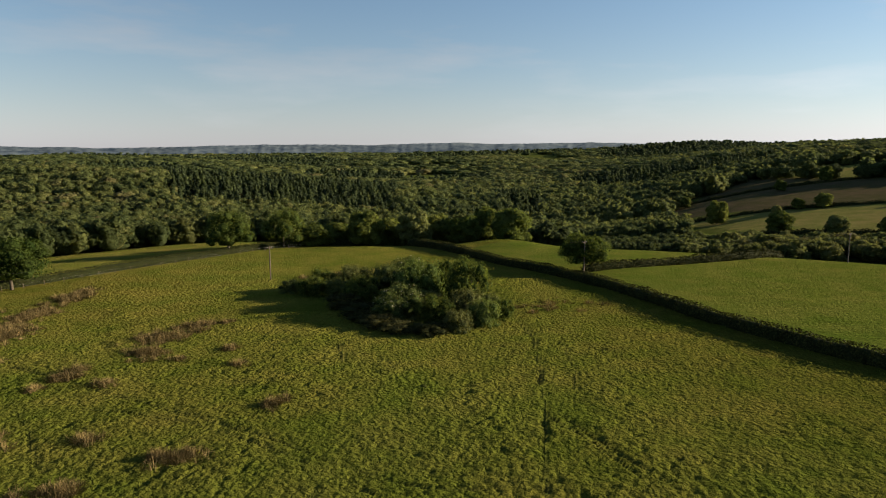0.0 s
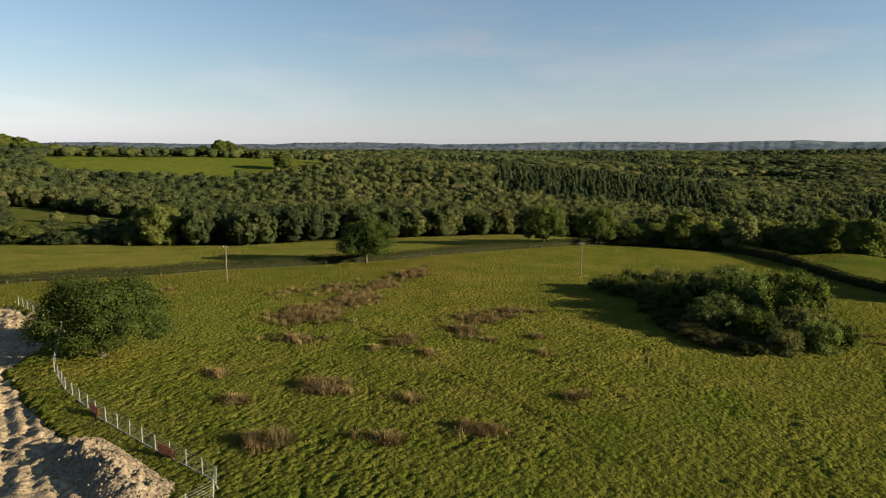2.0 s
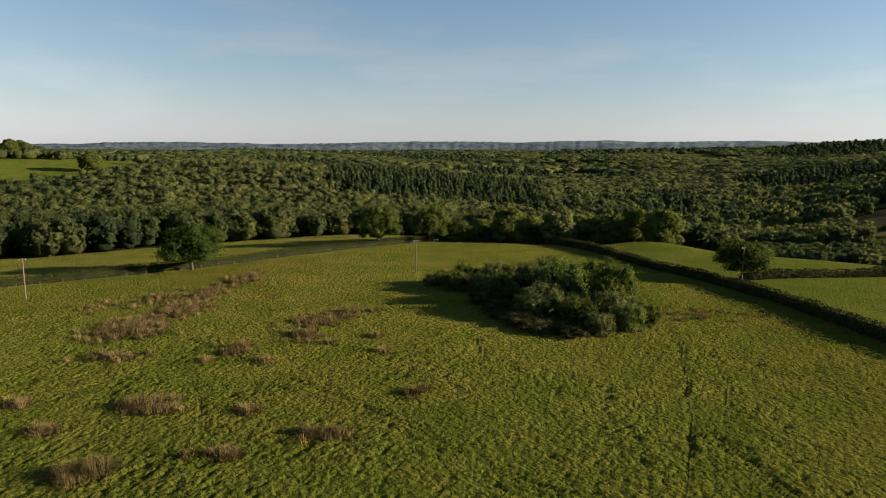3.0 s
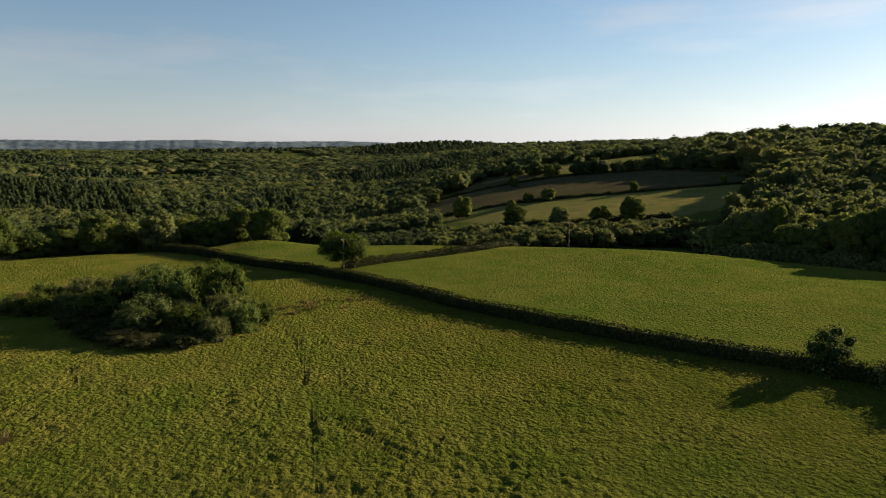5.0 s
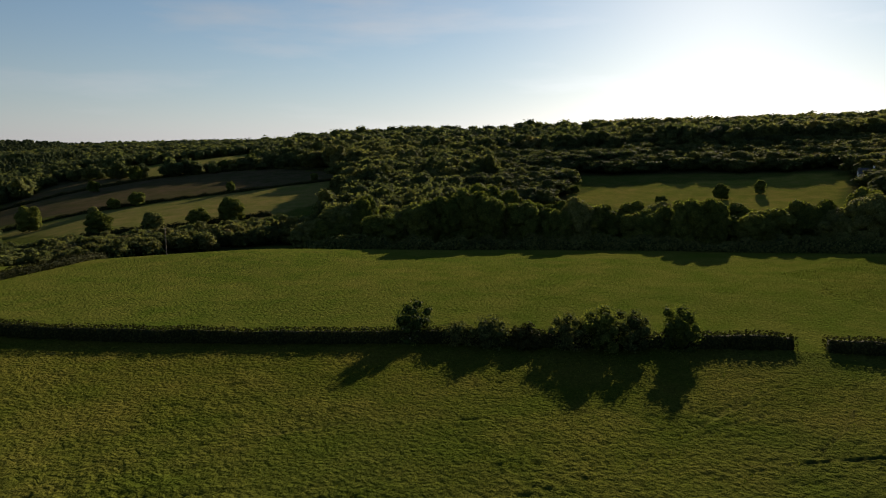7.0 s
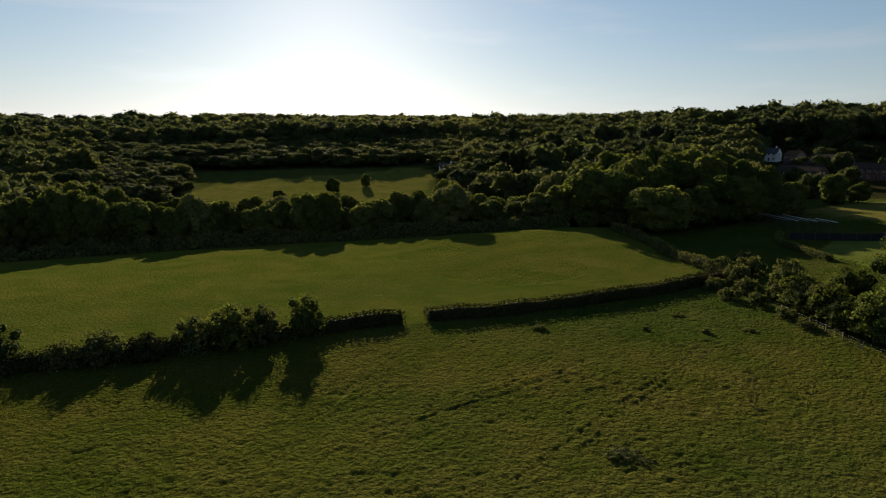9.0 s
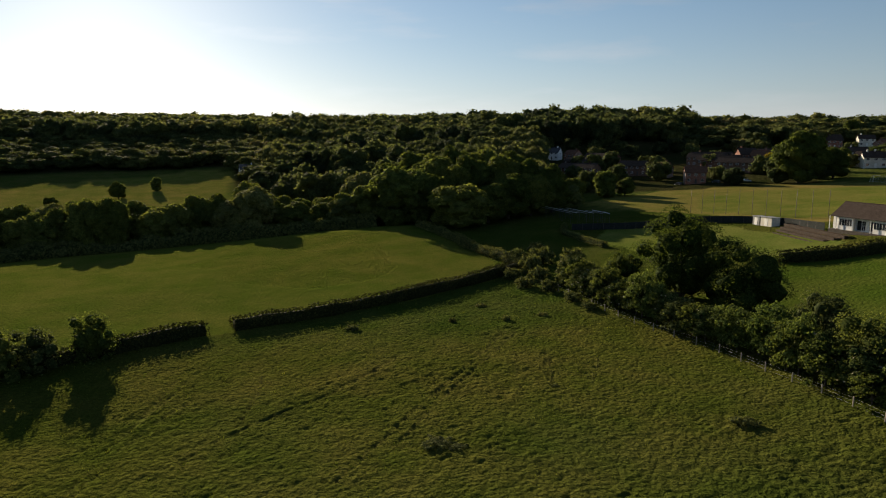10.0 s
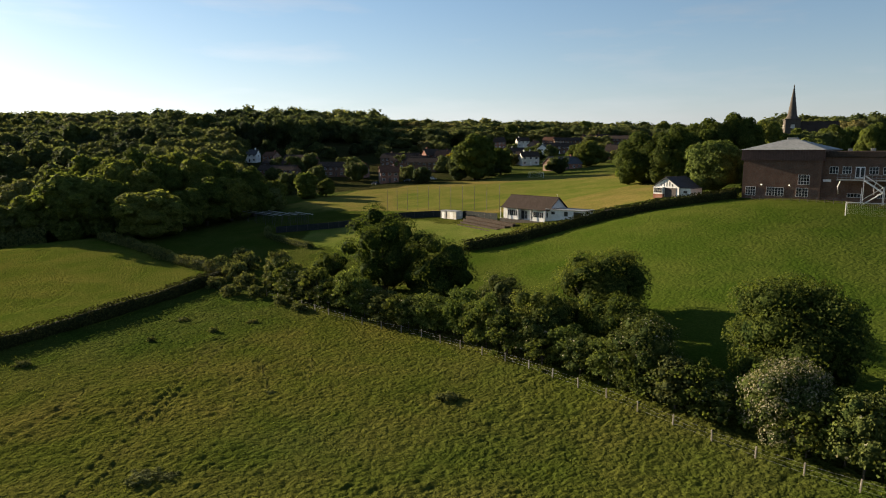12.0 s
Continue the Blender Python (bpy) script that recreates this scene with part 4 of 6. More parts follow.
def hedge(points, height, width, leaf, label, seed, size=0.3, density=55, uneven=0.25, group=""):
    """A hedge along a line: leaf clumps over a lumpy body, one thing."""
    rng = np.random.default_rng(seed)
    ob_pts = along(points, 1.0)
    v, f, k = [], [], 0
    prof = [(-0.5, 0.0), (-0.52, 0.45), (-0.36, 0.92), (0.0, 1.0), (0.36, 0.92), (0.52, 0.45), (0.5, 0.0)]
    hs = [height * (1 + uneven * (0.7 * float(wave(i, seed, 5.3, seed)) + 0.4 * float(wave(i, seed, 1.7, seed + 1)))) for i in range(len(ob_pts))]
    ws = [width * (1 + uneven * 0.7 * float(wave(i, seed, 3.1, seed + 2))) for i in range(len(ob_pts))]
    centres, normals = [], []
    for i, (x, y, a) in enumerate(ob_pts):
        z, ca, sa = ground_at(x, y), math.cos(radians(a + 90)), math.sin(radians(a + 90))
        for u, w in prof:
            v.append((x + ca * u * ws[i] * 0.8, y + sa * u * ws[i] * 0.8, z - 0.1 + w * hs[i] * 0.86))
        n = int(density * (hs[i] * 2 + ws[i]) / 4.5)
        q = rng.uniform(0, len(prof) - 1.001, n)
        j, fr = q.astype(int), q % 1
        pr = np.array(prof)
        uw = pr[j] * (1 - fr[:, None]) + pr[j + 1] * fr[:, None]
        grow = rng.uniform(0.88, 1.12, n)
        sft = rng.uniform(-0.5, 0.5, n)
        cx = x + ca * uw[:, 0] * ws[i] * grow + math.cos(radians(a)) * sft
        cy = y + sa * uw[:, 0] * ws[i] * grow + math.sin(radians(a)) * sft
        centres.append(np.stack([cx, cy, z + uw[:, 1] * hs[i] * grow], -1))
        normals.append(np.stack([ca * uw[:, 0] * 2, sa * uw[:, 0] * 2, uw[:, 1] - 0.2], -1))
    m = len(prof)
    for i in range(len(ob_pts) - 1):
        for j in range(m - 1):
            a, b, c, d = i * m + j, i * m + j + 1, (i + 1) * m + j + 1, (i + 1) * m + j
            f += [(a, b, c), (a, c, d)]
    end = (len(ob_pts) - 1) * m
    f += [(0, j + 1, j) for j in range(1, m - 1)] + [(end, end + j, end + j + 1) for j in range(1, m - 1)]
    lv, lf = leaf_quads(rng, np.concatenate(centres), np.concatenate(normals), size)
    at = np.array((ob_pts[0][0], ob_pts[0][1], ground_at(*ob_pts[0][:2])))
    ob = thing("hedge", Matrix.Translation(at), label, "hedge", group)
    # hedge body in the darkest tone: shade behind the leaves put into the colour
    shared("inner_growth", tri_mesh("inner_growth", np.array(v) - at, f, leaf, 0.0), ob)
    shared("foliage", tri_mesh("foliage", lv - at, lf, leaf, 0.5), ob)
    return ob


MAIN_HEDGE = smooth_line([(-8, 206), (5, 189), (17.6, 166.5), (26, 155.5), (36.6, 135.5), (42.2, 120), (46, 107.5), (56, 88), (66, 72), (75, 58), (84, 40), (93, 24), (103.2, 8.4)])
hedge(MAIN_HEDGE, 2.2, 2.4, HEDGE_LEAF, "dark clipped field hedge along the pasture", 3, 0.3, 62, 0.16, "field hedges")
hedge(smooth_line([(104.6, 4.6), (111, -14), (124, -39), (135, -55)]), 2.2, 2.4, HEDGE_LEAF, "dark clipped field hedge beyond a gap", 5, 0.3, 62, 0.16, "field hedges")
hedge(smooth_line([(36, 155), (59, 165), (84, 176), (100, 186)]), 2.0, 2.0, HEDGE_LEAF, "low hedge between two sloping meadows", 7, 0.42, 40, 0.3, "field hedges")
hedge(smooth_line([(-150, 66), (-145, 76), (-126.5, 100), (-103, 128.5), (-88, 147), (-78, 164), (-61, 189), (-43, 209), (-20, 214)]), 2.0, 3.0, HEDGE_LEAF, "low dark hedge beside a wire fence", 9, 0.24, 70, 0.2, "field hedges")
hedge(smooth_line([(103, -97), (97, -104), (86, -120.5), (74, -135.5), (67, -148)]), 2.3, 2.8, HEDGE_LEAF, "trimmed hedge between school field and sports ground", 11, 0.34, 50, 0.14, "field hedges")
hedge(smooth_line([(136, -57), (146, -56), (160, -53.5), (174, -52.5), (190, -50.5), (204, -49)]), 2.2, 2.6, SCRUB_LEAF, "overgrown hedge at the field corner", 13, 0.4, 48, 0.4, "field hedges")
hedge(smooth_line([(145, -83), (158, -83), (170, -84), (178, -88)]), 1.5, 1.6, SCRUB_LEAF, "grey-green hedge on a grassy bank", 15, 0.34, 50, 0.2, "field hedges")
for k, (line, tall) in enumerate((([(150, 405), (214, 387), (283, 358), (363, 336)], 2.2), ([(184, 492), (240, 500), (326, 490), (378, 446)], 2.6), ([(330, 492), (420, 520), (500, 560)], 2.4),
                                  ([(152, 300), (190, 272), (230, 262)], 3.0), ([(382, 450), (402, 352)], 3.0), ([(300, 605), (354, 592), (430, 592)], 3.0))):
    hedge(line, tall * 0.75, 2.2, HEDGE_LEAF, "dark hedge dividing fields on the far hillside", 21 + k, 0.8, 9, 0.5, "hillside hedges")


def fence(points, step, post_h, post_w, mat, wires, label, group="", wire_mat=None, wire_r=0.012, cap=False):
    """Posts and wires along a line; each post a part."""
    spots = along(points, step)
    x0, y0, _ = spots[0]
    z0 = ground_at(x0, y0)
    ob = thing("fence", pose(x0, y0, z0), label, "fence", group)
    bm = boxes((-post_w / 2, post_w / 2, -post_w / 2, post_w / 2, -0.4, post_h), bevel=post_w * 0.15)
    me = bpy.data.meshes.new("post")
    bm.to_mesh(me)
    bm.free()
    me.materials.append(mat)
    for x, y, a in spots:
        shared("post", me, ob, pose(x - x0, y - y0, ground_at(x, y) - z0, random.uniform(-3, 3), random.uniform(-3, 3), a))
    for w in wires:
        line = [(x - x0, y - y0, ground_at(x, y) - z0 + w) for x, y, _ in spots]
        v, f = tube(line, [wire_r] * len(line), 4)
        shared("wire", tri_mesh("wire", v, f, wire_mat or STEEL), ob)
    return ob


fence([(112, -54.5), (88.7, -55.5), (72.6, -58.6), (52.6, -59), (34.9, -57), (18.5, -55.8), (-12, -55)], 4.1, 1.25, 0.13, TIMBER, (0.35, 0.75, 1.1),
      "weathered timber post and wire stock fence", "", None, 0.006)
fence(smooth_line([(-146, 72), (-124, 97), (-101, 125), (-86, 144), (-76, 161), (-59, 186), (-42, 205)]), 4.2, 1.1, 0.1, POLE_WOOD, (0.5, 1.0),
      "weathered post and wire fence beside the low hedge", "", None, 0.005)

SITE_FENCE = [(-120, 68.5), (-100, 63.5), (-79.0, 48.6), (-71.2, 45.0), (-60.6, 41.7), (-49.0, 39.2), (-40.4, 37.7), (-38.2, 36.2), (-38.6, 30), (-40, 22)]
site_fence = fence(SITE_FENCE, 2.5, 1.75, 0.07, STEEL, (0.15, 0.4, 0.65, 0.9, 1.15, 1.4, 1.68), "grey steel mesh fence round the building site", "", STEEL, 0.011)
kick = [(x, y, ground_at(x, y) + 0.16) for x, y, _ in along(SITE_FENCE[2:8], 1.2)]
kx, ky, kz = kick[0]
v, f = tube([(x - kx, y - ky, z - kz) for x, y, z in kick], [0.06] * len(kick), 5)
tagged(shared("pipe", tri_mesh("pipe", v, f, STEEL), None, Matrix.Translation((kx, ky, kz))), "pale pipe lying along the site fence", "pipe")
for bx, by, ang in ((-62.0, 42.15, -17), (-47.6, 38.95, -10)):
    bar = thing("barrier_mesh", pose(bx, by, ground_at(bx, by), 0, 0, ang), "torn orange plastic barrier mesh on the site fence", "barrier", "orange barriers")
    bm = bmesh.new()
    for i in range(12):
        box(bm, -1.2, 1.2, -0.05, -0.03, 0.12 + i * 0.09, 0.17 + i * 0.09 + 0.01 * (i % 3))
    for i in range(9):
        box(bm, -1.2 + i * 0.29, -1.12 + i * 0.29, -0.07, -0.05, 0.1, 1.15 - 0.05 * (i % 4))
    part("mesh", bm, ORANGE, bar)

# ---------------------------------------------------------------- building site
def site_ground():
    """Bare rutted subsoil."""
    xs, ys = np.arange(-150, -35, 0.34), np.arange(14, 74, 0.34)
    x, y = np.meshgrid(xs, ys, indexing="ij")
    xw, yw = x + 0.9 * wave(x, y, 3, 51), y + 0.9 * wave(x, y, 3, 52)
    ok = within(xw, yw, [(a - (3.0 if i < 3 else 0), b - (2.2 if i < 3 else 0)) for i, (a, b) in enumerate(SITE)])
    across = x * 0.53 + y * 0.85 + 0.9 * wave(x, y, 16, 53) + 0.25 * wave(x, y, 4, 54)
    down = x * -0.85 + y * 0.53
    ruts = np.zeros(x.shape)
    for k, u in enumerate((-15.0, -13.2, -10.1, -8.3, -5.0, -3.1, -1.2, 2.6, 4.5, 8.8, 10.6, -19.4, -21.2, -26.0, -27.9)):
        groove = np.exp(-(((across - u) / 0.42) ** 2))
        lip = np.exp(-(((np.abs(across - u) - 0.85) / 0.3) ** 2))
        on = np.clip(0.6 + 0.8 * wave(down, np.full(x.shape, k * 31.0), 13, 55), 0, 1)
        ruts += on * (-0.26 * groove * (1 + 0.4 * wave(x, y, 1.1, 56)) + 0.14 * lip)
    rough = np.clip(0.55 + 0.9 * wave(x, y, 7, 60), 0.18, 1)
    z = ground_z(x, y) + ruts + rough * (0.3 * wave(x, y, 1.9, 57) + 0.3 * wave(x, y, 0.85, 58) + np.random.default_rng(5).normal(0, 0.085, x.shape)) + 0.35 * wave(x, y, 14, 59)
    z = np.maximum(z, ground_z(x, y) - 0.7)
    idx = np.arange(x.size).reshape(x.shape)
    cell = ok[:-1, :-1] & ok[1:, :-1] & ok[1:, 1:] & ok[:-1, 1:]
    p, q, s, t = (g[cell] for g in (idx[:-1, :-1], idx[1:, :-1], idx[1:, 1:], idx[:-1, 1:]))
    f = np.concatenate([np.stack([p, q, s], -1), np.stack([p, s, t], -1)])
    me = tri_mesh("ground_site", np.stack([x, y, z], -1).reshape(-1, 3), f, SOIL)
    tagged(new("ground_site", me), "bare sandy subsoil with wheel ruts", "bare earth", kind="structure")


site_ground()


def heap(points, width, height, seed, label):
    """A tipped ridge of loose earth, clods and all."""
    rng = np.random.default_rng(seed)
    a, b = Vector(points[0]), Vector(points[1])
    n, m = 200, 66
    side = Vector((-(b - a).y, (b - a).x)).normalized()
    u, w = np.meshgrid(np.linspace(-0.06, 1.06, n), np.linspace(-1, 1, m), indexing="ij")
    x, y = a.x + (b.x - a.x) * u + side.x * w * width, a.y + (b.y - a.y) * u + side.y * w * width
    body = np.clip(1 - np.abs(w) ** 1.5, 0, 1) * np.clip(np.minimum(u + 0.06, 1.06 - u) * 6, 0, 1)
    z = ground_z(x, y) - 0.3 + height * body * (1 + 0.3 * wave(x, y, 4, seed)) + 0.34 * body * wave(x, y, 1.3, seed + 1) + 0.26 * body * wave(x, y, 0.55, seed + 2) + rng.normal(0, 0.07, x.shape)
    i, j = np.meshgrid(np.arange(n - 1), np.arange(m - 1), indexing="ij")
    p, q, s, t = i * m + j, (i + 1) * m + j, (i + 1) * m + j + 1, i * m + j + 1
    f = np.stack([np.stack([p, q, s], -1), np.stack([p, s, t], -1)], 2).reshape(-1, 3)
    sv, sf = ball(5, 3)
    pieces = [(np.stack([x, y, z], -1).reshape(-1, 3), f)]
    for _ in range(160):
        k, l = rng.integers(2, n - 2), rng.integers(2, m - 2)
        r = rng.uniform(0.05, 0.17)
        pieces.append((sv * r * rng.uniform(0.35, 1.25, (len(sv), 1)) + (x[k, l] + rng.normal(0, 0.3), y[k, l] + rng.normal(0, 0.3), z[k, l] + r * 0.2), sf))
    v, f = joined(pieces)
    tagged(new("earth_mound", tri_mesh("earth_mound", v, f, SPOIL)), label, "earth mound")


heap([(-57.5, 36.3), (-42.0, 32.6)], 3.3, 1.8, 61, "long ridge of loose brown earth beside the site fence")
heap([(-112, 44), (-96, 30)], 4.0, 1.6, 67, "low heap of churned earth on the building site")

# ---------------------------------------------------------------- trees of the pasture
near_oak = tree_model(201, 17.4, 11.2, -0.6, OAK_LEAF, 26000, 0.26, "oak", 0.5, 0.12, "broad dark green oak with low branches beside the building site")
near_oak.matrix_world = standing(-79, 55.5, 20)
for seed, (x, y), w, h, base, n, leaf, lab in (
        (202, (-90.5, 137.5), 14.5, 11.2, 0.4, 5000, OAK_LEAF, "spreading dark green oak on the far fence line"),
        (203, (-60.5, 189), 13.5, 12.8, 0.0, 3000, OAK_LEAF, "rounded dark green oak by the far fence"),
        (204, (-47.5, 203), 12.5, 12.0, 0.0, 2600, ASH_LEAF, "light green ash by the far fence"),
        (205, (36.5, 157.5), 12.0, 9.2, 0.4, 4200, OAK_LEAF, "lone spreading oak standing in the hedge")):
    t = tree_model(seed, w, h, base, leaf, int(n * 1.5), 0.4, "oak", None, 0.25 if leaf is OAK_LEAF else 0.6, lab)
    t.matrix_world = standing(x, y, seed)


def bush_model(seed, w, h, leaf, n, size, label, name="bush", lumps=10):
    """A many-stemmed shrub: stems and a low crown."""
    rng = np.random.default_rng(seed)
    ob = thing(name, Matrix(), label, "bush")
    blobs = dome(rng, w, h, -0.3 * h, lumps + 6, 0.34)
    v, f = crown(rng, blobs, int(n * 1.25), size * 0.92, core=0.6)
    stems = [tube([(0, 0, -0.3), (math.cos(a) * w * 0.1, math.sin(a) * w * 0.1, h * 0.3), (math.cos(a) * w * 0.22, math.sin(a) * w * 0.22, h * 0.6)], [0.07, 0.05, 0.02], 5)
             for a in (0.3, 1.6, 2.7, 4.0, 5.2)]
    sv, sf = joined(stems)
    shared("stem", tri_mesh("stem", sv, sf, BARK), ob)
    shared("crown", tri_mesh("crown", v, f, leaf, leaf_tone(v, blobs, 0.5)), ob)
    return ob


# the thicket in the middle of the pasture: a ring of shrubs and small trees; dark low shrubs added as its shade
rng = np.random.default_rng(77)
thicket_kinds = [bush_model(300 + i, 9, 6.2, leaf, 3000, 0.29, lab, "bush", 12) for i, (leaf, lab) in enumerate((
    (SCRUB_LEAF, "dense grey-green sallow in the field thicket"), (OAK_LEAF, "dark green shrub in the field thicket"),
    (WILLOW_LEAF, "pale green willow shrub in the field thicket"), (THORN_FEW, "hawthorn with few white flowers in the field thicket"),
    (HEDGE_LEAF, "low dark shrub standing in for shade at the thicket foot")))]
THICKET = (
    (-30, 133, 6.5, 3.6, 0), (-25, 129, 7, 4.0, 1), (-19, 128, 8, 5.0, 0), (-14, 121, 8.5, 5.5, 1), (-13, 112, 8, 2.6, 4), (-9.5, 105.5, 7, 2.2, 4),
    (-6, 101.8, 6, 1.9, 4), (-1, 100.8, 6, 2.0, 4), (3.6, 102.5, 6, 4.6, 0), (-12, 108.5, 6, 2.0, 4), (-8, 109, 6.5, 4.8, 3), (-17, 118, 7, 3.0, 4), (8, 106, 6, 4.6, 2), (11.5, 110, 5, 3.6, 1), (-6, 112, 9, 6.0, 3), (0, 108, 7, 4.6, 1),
    (5, 111, 8, 6.6, 0), (6, 118, 9, 9.2, 1), (-3, 122, 10, 8.8, 2), (-9, 128, 10, 8.4, 0), (2, 128, 9, 7.5, 1), (-17, 135, 9, 7.0, 0), (-6, 137, 9, 7.0, 3), (3, 104.5, 3.0, 2.6, 3),
    (9.8, 116, 6, 4.2, 0), (-1.5, 115.5, 8, 5.0, 0), (-24, 136, 7, 4.5, 1))
used = set()
for x, y, w, h, k in THICKET:
    w, h = w * (0.8, 0.86, 0.95, 0.95, 1.0)[k], h * (0.82, 1.04, 1.0, 1.0, 1.0)[k]
    m = standing(x, y, rng.uniform(0, 360), w / 7.6, (h / 5.5) / (w / 7.6), 0.15)
    if k in used:
        copied(thicket_kinds[k], m)
    else:
        thicket_kinds[k].matrix_world = m
        used.add(k)
for o in [o for o in scene.objects if o.get("category") == "bush"]:
    o["group"] = "thicket in the pasture"

# shrubs that grow out of the main hedge
hedge_trees = []
for seed, b, r, w, h, leaf, lab in (
        (320, 53.4, 95.5, 7.0, 6.6, THORN_FEW, "rounded hawthorn growing out of the hedge"), (321, 57.5, 93.5, 6.0, 3.8, SCRUB_LEAF, "low shrub in the field hedge"),
        (322, 60.3, 92.5, 7.0, 5.0, SCRUB_LEAF, "loose shrub in the field hedge"), (323, 63.5, 92.0, 5.5, 3.6, HEDGE_LEAF, "low shrub in the field hedge"),
        (324, 67.3, 93.0, 6.5, 5.4, SCRUB_LEAF, "leggy shrub in the field hedge"), (325, 70.0, 93.5, 8.5, 6.8, ASH_LEAF, "young ash growing out of the hedge"),
        (326, 72.6, 94.5, 7.5, 6.0, SCRUB_LEAF, "leafy shrub in the field hedge"), (327, 76.6, 96.0, 7.0, 7.0, ASH_LEAF, "young ash at the end of the shrubs")):
    x, y = polar(b, r)
    o = bush_model(seed, w, h, leaf, 1500, 0.33, lab, "bush", 11)
    o.matrix_world = standing(x, y, seed)
    tagged(o, group="shrubs in the main hedge")

# ---------------------------------------------------------------- fence row
FENCE_ROW = (
    # x, y, width, height, base, leaf, leaves, label
    (94.5, -69.5, 18.0, 17.4, -1.2, OAK_LEAF, 6500, "tall full oak behind the boundary shrubs"),
    (80.5, -70, 14.5, 14.2, -1.2, OAK_LEAF, 4200, "rounded dark oak behind the boundary shrubs"),
    (52, -75, 15.5, 12.0, -0.5, OAK_LEAF, 6000, "broad dark oak on the school field boundary"),
    (24.5, -70, 15.5, 12.8, -0.5, OAK_LEAF, 8500, "large dark green oak on the school field boundary"),
    (21.5, -60, 8.0, 8.6, 0.6, THORN_LEAF, 7500, "hawthorn covered in cream-white blossom"),
    (36.5, -61.5, 8.5, 9.2, 0.8, THORN_FEW, 3600, "tall hawthorn with a little white blossom"),
    (53.5, -64, 9.5, 9.4, 0.8, ASH_LEAF, 3000, "light green ash in the boundary row"),
    (44, -68, 9.0, 8.5, 0.8, OAK_LEAF, 2600, "dark oak in the boundary row"),
    (64, -68, 9.0, 9.0, 0.8, SCRUB_LEAF, 2600, "grey-green sallow in the boundary row"),
    (108, -66, 9.0, 8.0, 0.8, OAK_LEAF, 2200, "dark rounded tree near the field corner"),
    (11, -64, 9.0, 8.5, 0.0, OAK_LEAF, 5600, "dark leafy tree at the end of the boundary row"),
    (4, -60, 8.0, 7.0, 0.0, ASH_LEAF, 5600, "light green ash at the end of the boundary row"))
for k, (x, y, w, h, base, leaf, n, lab) in enumerate(FENCE_ROW):
    o = tree_model(400 + k, w, h, base - 2.0, leaf, int(n * 2.2), 0.18 if leaf is THORN_LEAF else max(0.22, 0.018 * w), "round", None, 0.45, lab, shaggy=w < 11)
    o.matrix_world = standing(x, y, 37 * k)
    tagged(o, group="boundary row")
row_kinds = [tree_model(430 + i, 5, 6.5, 0.0, leaf, 1900, 0.26, kind, 0.09, 0.5, lab) for i, (leaf, kind, lab) in enumerate((
    (SCRUB_LEAF, "round", "slender grey-green sallow behind the stock fence"), (ASH_LEAF, "open", "young light green ash behind the stock fence"),
    (THORN_FEW, "round", "young hawthorn behind the stock fence"), (WILLOW_LEAF, "open", "pale young willow behind the stock fence")))]
rng = np.random.default_rng(78)
first = set()
for i, (x, y, a) in enumerate(along([(112, -57), (88.7, -58), (72.6, -61), (52.6, -61.3), (34.9, -59.6), (18.5, -58.3), (-2, -57.5)], 2.6)):
    k = int(rng.integers(0, 4))
    tall = 5.0 + 2.8 * abs(float(wave(i, 0, 2.3, 5))) 
    m = standing(x + rng.normal(0, 0.5), y + rng.normal(-0.4, 0.5), rng.uniform(0, 360), rng.uniform(0.95, 1.25), tall / 6.5 / 1.1)
    if k in first:
        copied(row_kinds[k], m)
    else:
        row_kinds[k].matrix_world = m
        first.add(k)
for o in row_kinds:
    o["group"] = "young trees behind the stock fence"
for o in list(scene.objects):
    if o.parent is None and "behind the stock fence" in o.get("label", ""):
        o["group"] = "young trees behind the stock fence"

# scrub in the field corner and lone bushes in the pasture
scrub = bush_model(340, 4.0, 2.4, SCRUB_LEAF, 700, 0.3, "low tangled bramble and scrub in the field corner", "bush", 8)
scrub.matrix_world = standing(113, -53, 0)
scrub["group"] = "corner scrub"
for x, y, s, tl in ((118, -50, 1.1, 0.9), (122, -55, 1.3, 1.1), (127, -51, 1.2, 0.9), (131, -57, 1.4, 1.3), (137, -62, 1.6, 1.2), (116, -58, 1.2, 1.1), (110, -60, 1.2, 1.3), (125, -63, 1.5, 1.2),
                    (142, -58, 1.5, 1.0), (104, -53.5, 1.0, 0.8), (148, -66, 1.4, 1.0), (120, -64, 1.4, 1.3), (133, -68, 1.5, 1.2), (98, -53.5, 0.8, 0.8)):
    copied(scrub, standing(x, y, x * 7, s, tl))
lone = bush_model(341, 2.4, 1.0, SCRUB_LEAF, 1100, 0.13, "small dark bramble bush in the rough pasture", "bush", 7)
lone.matrix_world = standing(99.3, -13.1, 0, 1.1, 0.8)
lone["group"] = "bushes in the pasture"
for x, y, s, tl in ((99, -29.4, 0.6, 1.4), (97, -38, 0.7, 1.3), (107, -37, 1.0, 0.6), (57, -15.5, 1.5, 0.42), (55.8, -17.2, 0.9, 0.45), (52, -46.5, 1.3, 0.6), (97, -44.5, 0.9, 0.8), (68, -33, 0.6, 0.5),
                    (-1.5, 76, 0.35, 1.5), (43, 96, 0.5, 0.6)):
    copied(lone, standing(x, y, x * 11, s, tl))

